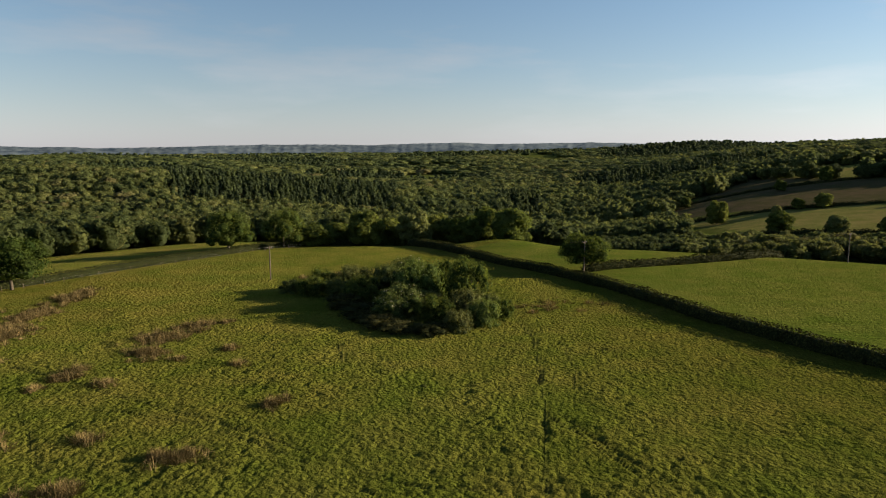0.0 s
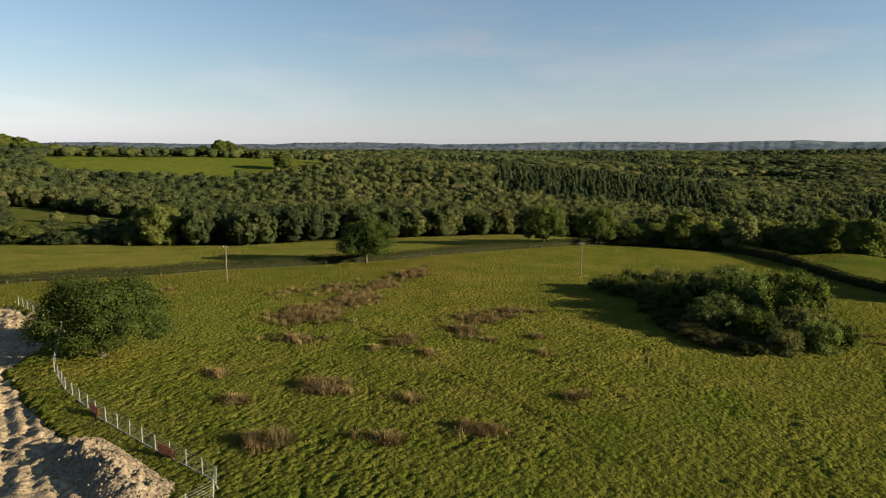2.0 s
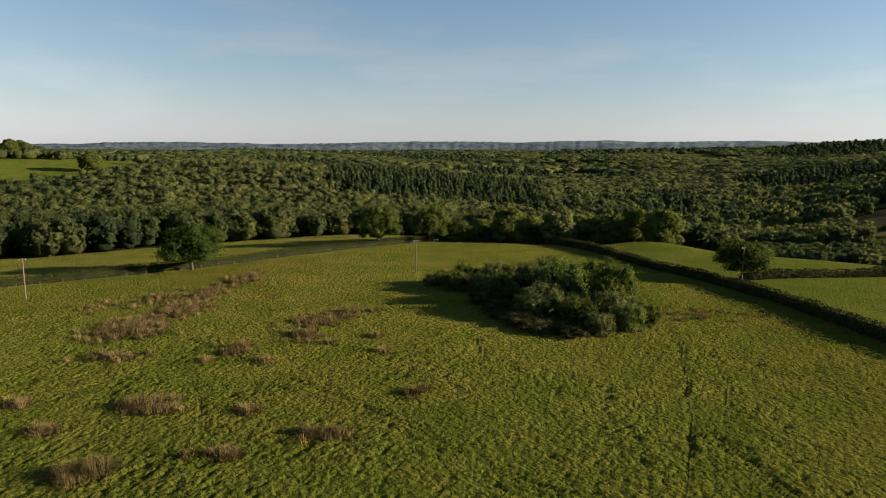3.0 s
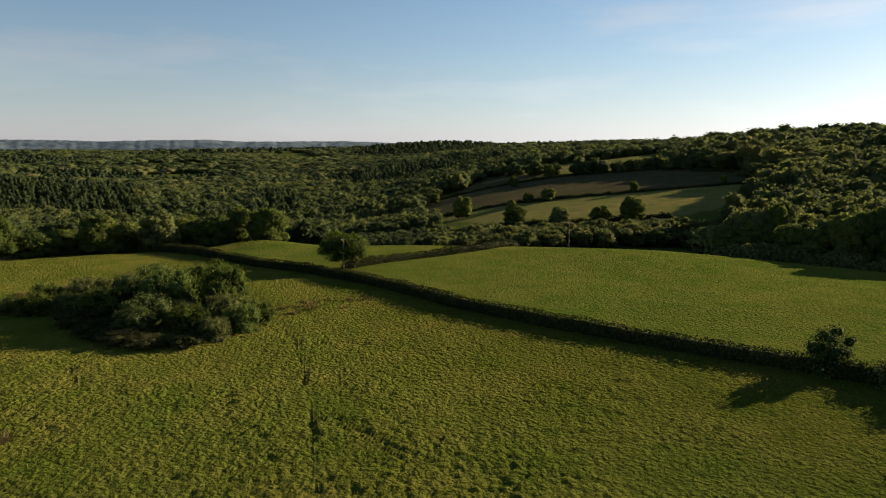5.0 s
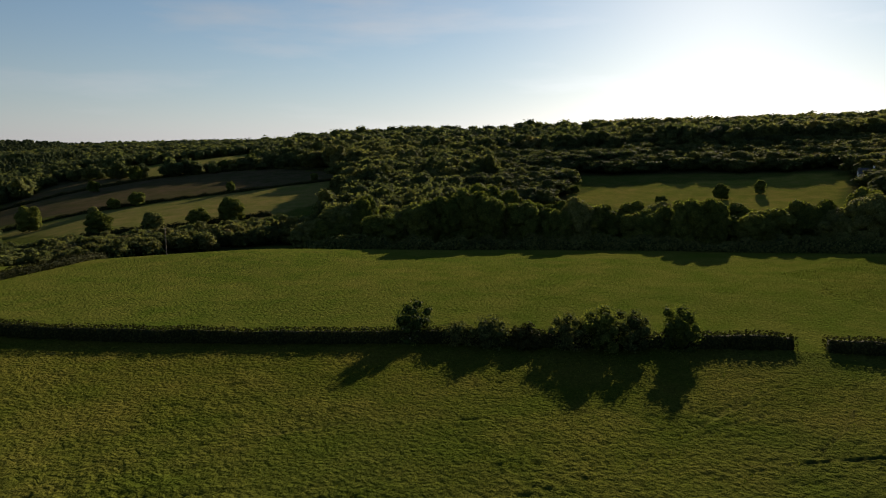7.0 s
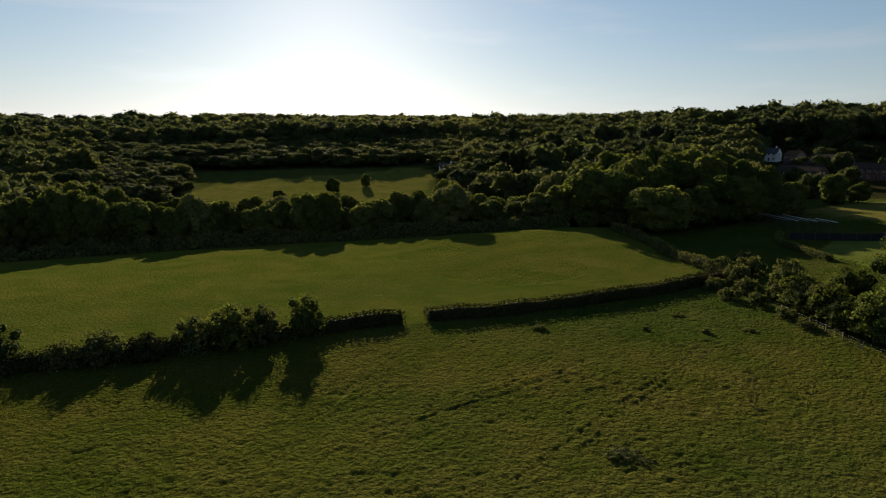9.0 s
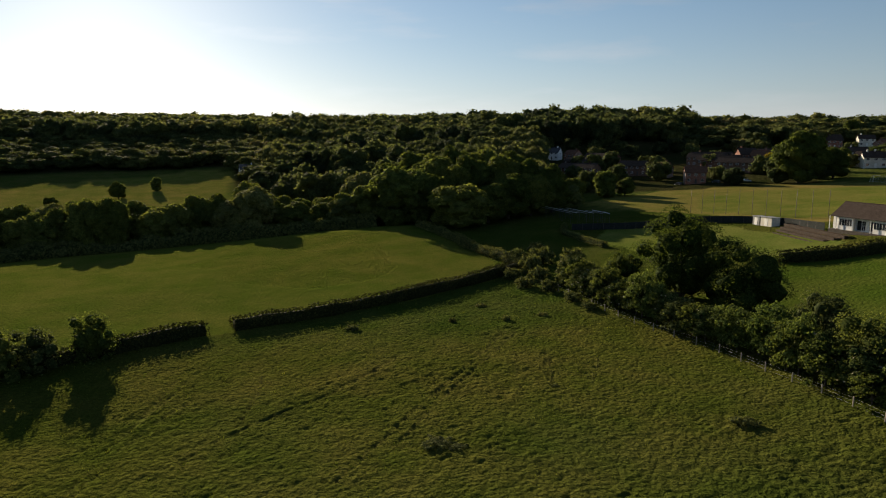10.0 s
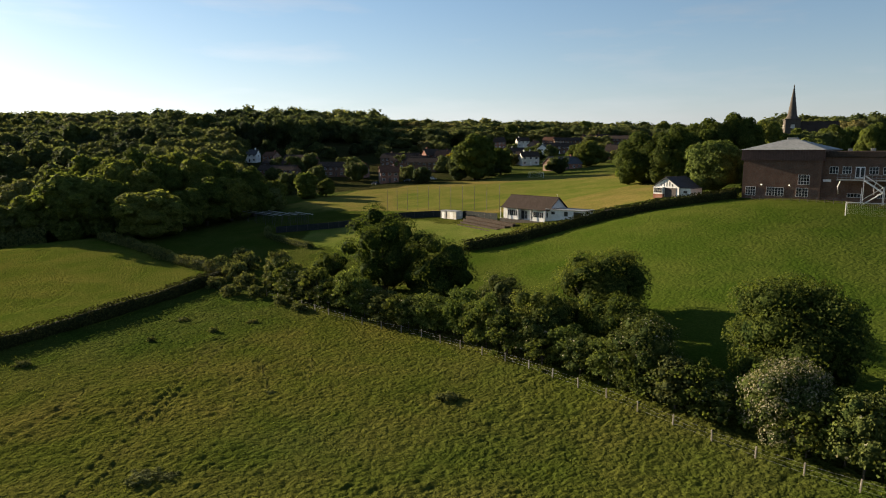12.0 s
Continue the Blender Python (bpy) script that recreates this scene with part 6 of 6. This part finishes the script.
def school():
    """Sports hall and two-storey wing with balcony and outside stair; the front looks to +y."""
    z0 = 17.0
    o = thing("school", pose(58, -149.5, z0, 0, 0, 9), "brown brick school with sports hall, balcony and outside stair", "school")
    part("hall_wall", boxes((-7.5, 8, -19, 0, -2.5, 8.6)), BROWN_BRICK, o)
    fascia = part("fascia", boxes((-7.9, 8.4, -19.4, 0.4, 8.6, 10.9)), CLADDING, o, "dark brown ribbed metal fascia")
    bm = bmesh.new()
    for i in range(33):
        box(bm, -7.85 + i * 0.5, -7.77 + i * 0.5, 0.4, 0.46, 8.62, 10.85)
    part("rib", bm, CLADDING, fascia)
    bm = bmesh.new()
    low = [bm.verts.new(p) for p in ((-8.3, -19.8, 10.9), (8.8, -19.8, 10.9), (8.8, 0.8, 10.9), (-8.3, 0.8, 10.9))]
    top = [bm.verts.new(p) for p in ((-1.0, -10.5, 13.2), (1.5, -10.5, 13.2), (1.5, -8.5, 13.2), (-1.0, -8.5, 13.2))]
    for i in range(4):
        bm.faces.new((low[i], low[(i + 1) % 4], top[(i + 1) % 4], top[i]))
    bm.faces.new(top)
    bm.faces.new(low[::-1])
    roof = part("hall_roof", bm, SHEET, o, "pale grey hipped sheet roof")
    part("vent", boxes((-0.8, 1.3, -10.3, -8.7, 13.15, 13.6), bevel=0.08), SHEET, roof)
    for x, z, w, h, n in ((6.2, 0.9, 2.1, 1.9, 4), (1.2, 0.9, 3.5, 1.9, 6), (-4.1, 0.9, 2.3, 1.9, 4), (-4.3, 3.5, 2.2, 2.1, 4)):
        window(o, x, z, w, h, 0.01, 1, (n, 3))
    part("wing_wall", boxes((-44, -7.52, -15, -1.2, -2.5, 9.3)), BROWN_BRICK, o)
    mansard = part("wing_roof", boxes((-44.3, -7.53, -15.3, -0.9, 9.3, 10.6), bevel=0.12), DARK_TILE, o, "dark red tiled roof edge")
    for i in range(8):
        part("roof_vent", boxes((-12 - i * 4.1, -11.2 - i * 4.1, -6, -5.2, 10.55, 11.1), bevel=0.05), SHEET, mansard)
    for i in range(9):
        x = -9.6 - i * 2.35
        if i == 2:
            dr = part("door", boxes((x - 0.85, x + 0.85, -1.19, -1.1, 5.0, 7.4), bevel=0.02), WHITE, o, "white glazed double door")
            for k in (-0.42, 0.42):
                part("pane", boxes((x + k - 0.3, x + k + 0.3, -1.1, -1.085, 5.3, 7.2)), GLASS, dr)
            continue
        window(o, x, 5.9, 1.6, 1.5, -1.19, 1, (3, 2))
    for i in range(4):
        window(o, -13.5 - i * 5.2, 1.1, 2.4, 0.8, -1.19, 1, (4, 1))
    balcony = part("balcony", boxes((-40, -10.5, -1.15, 1.3, 4.6, 4.8)), SHEET, o, "pale balcony deck")
    rail = [(-40, -10.5, 1.2, 1.26, 5.75, 5.82), (-40, -10.5, 1.2, 1.26, 5.2, 5.25)]
    part("railing", boxes(*rail, *[(x, x + 0.05, 1.19, 1.27, 4.8, 5.8) for x in np.arange(-40, -10.4, 0.75)]), STEEL, balcony)
    for x in (-11.2, -17.5, -24, -31):
        v, f = tube([(x, 1.0, 4.6), (x + 0.5, 0.2, 3.2), (x + 0.5, -0.9, 1.8)], [0.09, 0.09, 0.09], 6)
        part_ob = shared("strut", tri_mesh("strut", v, f, WHITE), balcony)
    stair = part("stair", bmesh.new(), STEEL, o, "pale steel outside stair")
    for fl, (x0, x1, z1, z2) in enumerate(((-15.6, -18.8, 4.7, 2.4), (-18.8, -15.6, 2.4, 0.0))):
        y = 2.0 + fl * 1.1
        for k in range(12):
            t = (k + 0.5) / 12
            x, z = x0 + (x1 - x0) * t, z1 + (z2 - z1) * t
            part("tread", boxes((x - 0.16, x + 0.16, y - 0.5, y + 0.5, z - 0.05, z)), STEEL, stair)
        for dy in (-0.52, 0.52):
            v, f = tube([(x0, y + dy, z1), (x1, y + dy, z2)], [0.11, 0.11], 5)
            shared("stringer", tri_mesh("stringer", v, f, WHITE), stair)
            v, f = tube([(x0, y + dy, z1 + 1.0), (x1, y + dy, z2 + 1.0)], [0.05, 0.05], 5)
            shared("handrail", tri_mesh("handrail", v, f, WHITE), stair)
    for x, y, h in ((-15.4, 1.5, 5.8), (-15.4, 3.7, 3.4), (-19.0, 1.5, 3.6), (-19.0, 3.7, 3.4)):
        part("stair_post", boxes((x - 0.06, x + 0.06, y - 0.06, y + 0.06, -2, h)), WHITE, stair)
    part("sign", boxes((-9.2, -7.7, -1.19, -1.14, 4.2, 4.7), bevel=0.01), WHITE, o)
    for x in (4.0, -1.6):
        part("wall_lamp", boxes((x - 0.14, x + 0.14, 0.0, 0.22, 3.2, 3.45), bevel=0.03), LAMP, o, "small lit wall lamp")
    return o


school()
fence([(62, -144.5), (50, -145), (36, -144.5), (22, -143)], 1.6, 1.1, 0.08, DARK_METAL, (0.35, 0.7, 1.05), "dark metal railing in front of the school", "", DARK_METAL, 0.03)


def goal(x, y, turn, label):
    o = thing("goal", pose(x, y, ground_at(x, y), 0, 0, turn), label, "football goal", "football goals")
    for px in (0.0, -7.32):
        v, f = tube([(px, 0, -0.2), (px, 0, 2.44)], [0.06, 0.06], 8)
        shared("post", tri_mesh("post", v, f, WHITE), o)
        v, f = tube([(px, 0, 2.44), (px, -0.8, 2.4), (px, -2.0, 0.0)], [0.03, 0.03, 0.03], 6)
        shared("net_support", tri_mesh("net_support", v, f, WHITE), o)
    v, f = tube([(0.06, 0, 2.44), (-7.38, 0, 2.44)], [0.06, 0.06], 8)
    shared("crossbar", tri_mesh("crossbar", v, f, WHITE), o)
    cords = [tube([(-7.32 * i / 24, -0.8, 2.4), (-7.32 * i / 24, -2.0, 0.02)], [0.006, 0.006], 3) for i in range(25)]
    cords += [tube([(0, -0.8 - 1.2 * j / 9, 2.4 - 2.38 * j / 9), (-7.32, -0.8 - 1.2 * j / 9, 2.4 - 2.38 * j / 9)], [0.006, 0.006], 3) for j in range(10)]
    v, f = joined(cords)
    shared("net", tri_mesh("net", v, f, WHITE), o)


goal(39.6, -131.3, 4, "white football goal with net on the school field")
goal(191.5, -229.5, 187, "white football goal at the edge of the sports ground")


def pavilion():
    z = 10.5
    o = thing("pavilion", pose(110.8, -129.4, z, 0, 0, 180), "white timber sports pavilion with a brown roof and bay windows", "pavilion")
    part("wall", gable_body(15.4, 6.8, 3.0, 5.7), WHITE, o)
    part("roof", gable_roof(15.4, 6.8, 3.0, 5.7, 0.45), DARK_TILE, o)
    gable = part("gable_timbers", boxes(*[(-7.78, -7.72, -2.2 + i * 0.72, -2.05 + i * 0.72, 3.1, 5.3 - 0.75 * abs(i - 3)) for i in range(7)]), SLATE, o, "dark timbers on the gable")
    del gable
    part("veranda_roof", boxes((-7.7, 7.7, -4.9, -3.3, 2.75, 2.9)), DARK_TILE, o)
    for x in (5.0, -3.6):
        bay = part("bay", boxes((x - 1.9, x + 1.9, -4.3, -3.38, -0.8, 2.7), bevel=0.03), WHITE, o)
        window(bay, x, 0.8, 3.4, 1.5, -4.31, -1, (5, 1))
    window(o, 7.0, 0.9, 0.9, 1.3, -3.41, -1, (2, 1))
    window(o, 0.2, 0.1, 1.0, 2.1, -3.41, -1, (2, 2))
    window(o, -0.9, 0.1, 1.0, 2.1, -3.41, -1, (2, 2), DARK_METAL)
    window(o, 2.2, 0.1, 1.1, 2.1, -3.41, -1, (2, 2), DARK_METAL)
    for x in (7.5, 2.9, -1.6, -5.8, -7.5):
        part("veranda_post", boxes((x - 0.06, x + 0.06, -4.75, -4.63, -0.8, 2.75)), WHITE, o)
    part("plinth", boxes((-7.6, 7.6, -4.9, -3.35, -1.4, -0.1)), STONE, o)
    finial, ff = tube([(7.4, 0, 5.8), (7.4, 0, 6.7)], [0.05, 0.03], 6)
    shared("finial", tri_mesh("finial", finial, ff, WHITE), o)
    e = thing("clubhouse_annexe", pose(98.2, -129.0, 11.4, 0, 0, 188), "low white flat-roofed annexe beside the pavilion", "building")
    part("wall", boxes((-6, 4.4, -2.2, 2.2, -1.8, 2.1), bevel=0.02), WHITE, e)
    part("roof", boxes((-6.3, 4.8, -2.6, 2.5, 2.1, 2.32), bevel=0.03), SHEET, e)
    window(e, 2.6, 0.2, 2.2, 1.6, -2.21, -1, (1, 1), DARK_METAL)
    window(e, -0.6, 0.7, 1.0, 1.1, -2.21, -1, (1, 1), DARK_METAL)
    window(e, -4.2, 1.0, 1.0, 0.6, -2.21, -1, (1, 1), DARK_METAL)


pavilion()


def hut():
    o = thing("scout_hut", pose(86.0, -155.5, 16.2, 0, 0, 85), "small white hut with a half-timbered gable and slate roof", "hut")
    part("wall", gable_body(8.0, 7.2, 2.6, 4.9), WHITE, o)
    part("roof", gable_roof(8.0, 7.2, 2.6, 4.9, 0.35), SLATE, o)
    part("gable_timbers", boxes(*[(4.0, 4.06, -2.4 + i * 0.8, -2.26 + i * 0.8, 2.7, 4.5 - 0.6 * abs(i - 3)) for i in range(7)]), SLATE, o, "dark timbers on the gable")
    bay = part("bay", boxes((3.9, 4.7, -3.3, -0.6, -1.0, 2.5), bevel=0.02), WHITE, o)
    part("bay_base", boxes((3.9, 4.76, -3.35, -0.55, -1.0, 0.75)), BRICK, bay)
    window(o, -1.95, 1.0, 2.4, 1.35, 4.71, 1, (4, 2), None, True)
    part("shutter", boxes((4.0, 4.08, -0.4, 2.9, -0.4, 2.35)), DARK_METAL, o, "dark roller shutter")
    side = part("side_room", boxes((-1.5, 3.2, 3.62, 6.4, -1.0, 2.3), bevel=0.02), WHITE, o)
    part("side_roof", boxes((-1.7, 3.4, 3.62, 6.6, 2.3, 2.46)), SLATE, side)
    part("side_window", boxes((3.2, 3.26, 4.4, 5.4, 1.1, 1.7)), DARK_METAL, side)


hut()


def church():
    o = thing("church", pose(*polar(159.2, 350), 22.0, 0, 0, 30), "stone church with a tall slender spire", "church")
    part("tower", boxes((-3.2, 3.2, -3.2, 3.2, -2, 19.5), (-3.5, 3.5, -3.5, 3.5, 19.5, 20.0), bevel=0.12), STONE, o)
    v, f = tube([(0, 0, 19.9), (0, 0, 21.5), (0, 0, 24.5), (0, 0, 35.7)], [3.0, 2.1, 1.65, 0.06], 8)
    shared("spire", tri_mesh("spire", v, f, STONE), o)
    for t in range(4):
        c = part("clock_face", boxes((-0.9, 0.9, 3.2, 3.32, 15.6, 17.4), bevel=0.3), CREAM, o)
        c.matrix_basis = pose(0, 0, 0, 0, 0, 90 * t)
    nave = part("nave", gable_body(16, 8, 12.0, 18.6), STONE, o)
    nave.matrix_basis = pose(-11.2, 0, 0)
    roof = part("nave_roof", gable_roof(16, 8, 12.0, 18.6, 0.4), DARK_TILE, o)
    roof.matrix_basis = pose(-11.2, 0, 0)
    for i in range(5):
        window(nave, -6.2 + 3.1 * i, 4.0, 1.3, 4.5, 4.01, 1, (2, 3), STONE)
        window(nave, -6.2 + 3.1 * i, 4.0, 1.3, 4.5, -4.01, -1, (2, 3), STONE)


church()

# ---------------------------------------------------------------- sports ground
def screen_fence(points, step, h, label):
    """Dark netting panels between posts, each panel a part."""
    spots = along(points, step)
    x0, y0, _ = spots[0]
    z0 = ground_at(x0, y0)
    o = thing("screen_fence", pose(x0, y0, z0), label, "fence", "dark screens")
    for (xa, ya, a), (xb, yb, _) in zip(spots, spots[1:]):
        za, zb = ground_at(xa, ya) - z0, ground_at(xb, yb) - z0
        v, f = tube([(xa - x0, ya - y0, za - 0.2), (xa - x0, ya - y0, za + h + 0.1)], [0.05, 0.05], 6)
        shared("post", tri_mesh("post", v, f, DARK_METAL), o)
        bm = bmesh.new()
        n = Vector((-(yb - ya), xb - xa, 0)).normalized() * 0.02
        q = [bm.verts.new((xx - x0 + n.x * s, yy - y0 + n.y * s, zz)) for s in (-1, 1) for xx, yy, zz in ((xa, ya, za - 0.05), (xb, yb, zb - 0.05), (xb, yb, zb + h), (xa, ya, za + h))]
        for g in ((0, 1, 2, 3), (7, 6, 5, 4), (0, 4, 5, 1), (1, 5, 6, 2), (2, 6, 7, 3), (3, 7, 4, 0)):
            bm.faces.new([q[i] for i in g])
        part("panel", bm, NETTING, o)


screen_fence([(173, -88), (163, -104), (158, -121), (148, -127), (136, -129.5), (119, -126.5)], 3.0, 1.9, "dark green windbreak netting round the bowling green")


def cricket_nets():
    for x, y, long in ((183.0, -95.0, 24.0), (179.6, -98.6, 19.0), (176.0, -102.0, 11.0)):
        o = thing("practice_net", pose(x, y, ground_at(x + long / 2, y), 0, 0, 0), "practice net cage with pale steel top rails", "sports net", "practice nets")
        for px in np.linspace(0, long, 5):
            for py in (0, 2.4):
                v, f = tube([(px, py, -0.8), (px, py, 3.2)], [0.035, 0.035], 6)
                shared("post", tri_mesh("post", v, f, DARK_METAL), o)
        for py in (0, 2.4):
            v, f = tube([(-0.1, py, 3.2), (long + 0.1, py, 3.2)], [0.07, 0.07], 6)
            shared("rail", tri_mesh("rail", v, f, WHITE if py == 0 else STEEL), o)
        cords = [tube([(long * i / 60, py, 0.05), (long * i / 60, py, 3.2)], [0.006, 0.006], 3) for i in range(61) for py in (0, 2.4)]
        cords += [tube([(0, py, 3.2 * j / 10), (long, py, 3.2 * j / 10)], [0.006, 0.006], 3) for j in range(1, 10) for py in (0, 2.4)]
        v, f = joined(cords)
        shared("net", tri_mesh("net", v, f, NETTING), o)


cricket_nets()
for i in range(11):
    x, y = 181 - i * 4.6, -134.2 - i * 0.75
    o = thing("net_pole", pose(x, y, ground_at(x, y)), "tall slim pole of the ball-stop netting", "pole", "ball-stop poles")
    v, f = tube([(0, 0, -0.3), (0, 0, 4.5), (0, 0, 7.5)], [0.07, 0.06, 0.05], 6)
    shared("shaft", tri_mesh("shaft", v, f, DARK_METAL), o)
    v, f = tube([(0, 0, 7.5), (0, 0, 7.58)], [0.07, 0.03], 6)
    shared("cap", tri_mesh("cap", v, f, STEEL), o)


def shed(x, y, turn, w, d, h, wall, label):
    o = thing("shed", pose(x, y, ground_at(x, y), 0, 0, turn), label, "shed", "club sheds")
    part("wall", boxes((-w / 2, w / 2, -d / 2, d / 2, -0.8, h), bevel=0.02), wall, o)
    part("roof", boxes((-w / 2 - 0.15, w / 2 + 0.15, -d / 2 - 0.2, d / 2 + 0.2, h, h + 0.12), bevel=0.02), SHEET, o)
    part("door", boxes((-0.6, 0.6, d / 2, d / 2 + 0.04, 0, 1.9), bevel=0.01), WHITE, o)


shed(138.5, -126.8, -4, 4.2, 2.4, 2.2, CREAM, "pale painted club shed with a flat roof")
shed(142.4, -127.0, -4, 2.6, 2.2, 2.2, SHEET, "grey metal storage container beside the green")
# terraced garden in front of the pavilion: dark soil beds held by low sleeper walls
for k in range(4):
    x0, y0, x1, y1, h = 132.5 - 1.0 * k, -125.6 + 2.0 * k, 109.5 + 1.2 * k, -119.9 + 1.5 * k, 1.1 - 0.3 * k
    g = thing("garden_wall", pose((x0 + x1) / 2, (y0 + y1) / 2, ground_at((x0 + x1) / 2, (y0 + y1) / 2), 0, 0, math.degrees(math.atan2(y1 - y0, x1 - x0))),
              "low dark sleeper wall holding a soil bed of the terraced garden", "garden wall", "garden walls")
    ln = math.hypot(x1 - x0, y1 - y0)
    for j in range(int(ln / 2.4)):
        xa = -ln / 2 + j * ln / int(ln / 2.4)
        for r in range(3):
            part("sleeper", boxes((xa + 0.01, xa + ln / int(ln / 2.4) - 0.01, -0.12, 0.12, h - 0.25 * (r + 1), h - 0.25 * r - 0.015), bevel=0.015), SLEEPER, g)
    part("soil_bed", boxes((-ln / 2 + 0.05, ln / 2 - 0.05, -0.1, 1.75, -1.2, h - 0.08), bevel=0.08), SOIL_BED, g, "dark brown garden soil")
for x, y, s in ((128, -124.5, 0.5), (123, -123.0, 0.6), (119.5, -124.2, 0.45), (116, -121.0, 0.6), (112.5, -122.4, 0.5), (126, -121.6, 0.4), (109, -121, 0.6)):
    copied(lone, standing(x, y, x * 5, s))


def car(x, y, turn, paint, label):
    o = thing("car", pose(x, y, ground_at(x, y) + 0.02, 0, 0, turn), label, "car", "parked cars")
    bm = boxes((-2.1, 2.1, -0.85, 0.85, 0.3, 0.85))
    cab = box(bm, -1.3, 1.0, -0.74, 0.74, 0.8, 1.42)
    for v in cab.verts:
        if v.co.z > 1.3:
            v.co.x *= 0.72
            v.co.y *= 0.86
    bmesh.ops.bevel(bm, geom=list(bm.edges), offset=0.07, segments=2, affect="EDGES")
    body = part("body", bm, paint, o)
    part("windscreen", boxes((-1.05, 0.8, -0.72, 0.72, 0.98, 1.3), bevel=0.05), GLASS, body)
    for wx in (-1.3, 1.3):
        for wy in (-0.8, 0.8):
            v, f = tube([(wx, wy - 0.1, 0.31), (wx, wy + 0.1, 0.31)], [0.31, 0.31], 12)
            w = shared("wheel", tri_mesh("wheel", v, f, RUBBER), o)
            v, f = tube([(wx, wy - 0.11, 0.31), (wx, wy + 0.11, 0.31)], [0.18, 0.18], 10)
            shared("rim", tri_mesh("rim", v, f, STEEL), w)


for x, y, turn, paint, lab in ((250, -204, 20, CAR_PAINT, "dark parked car beside the sports ground"), (247, -211, 70, CAR_WHITE, "white parked car beside the sports ground"),
                               (254, -201, 30, CAR_PAINT, "dark parked car beside the sports ground"), (262, -187, 10, CAR_PAINT, "dark parked car by a brick house"),
                               (320, -182, 35, CAR_WHITE, "white parked car by the terraces")):
    car(x, y, turn, paint, lab)
roller = thing("pitch_roller", pose(90.5, -132.5, ground_at(90.5, -132.5), 0, 0, 20), "dark iron pitch roller beside the hedge", "roller")
v, f = tube([(-0.7, 0, 0.45), (0.7, 0, 0.45)], [0.45, 0.45], 14)
shared("drum", tri_mesh("drum", v, f, DARK_METAL), roller)
part("handle", boxes((-0.8, -0.72, 0, 1.5, 0.42, 0.5), (0.72, 0.8, 0, 1.5, 0.42, 0.5), (-0.8, 0.8, 1.5, 1.58, 0.42, 0.5)), DARK_METAL, roller)
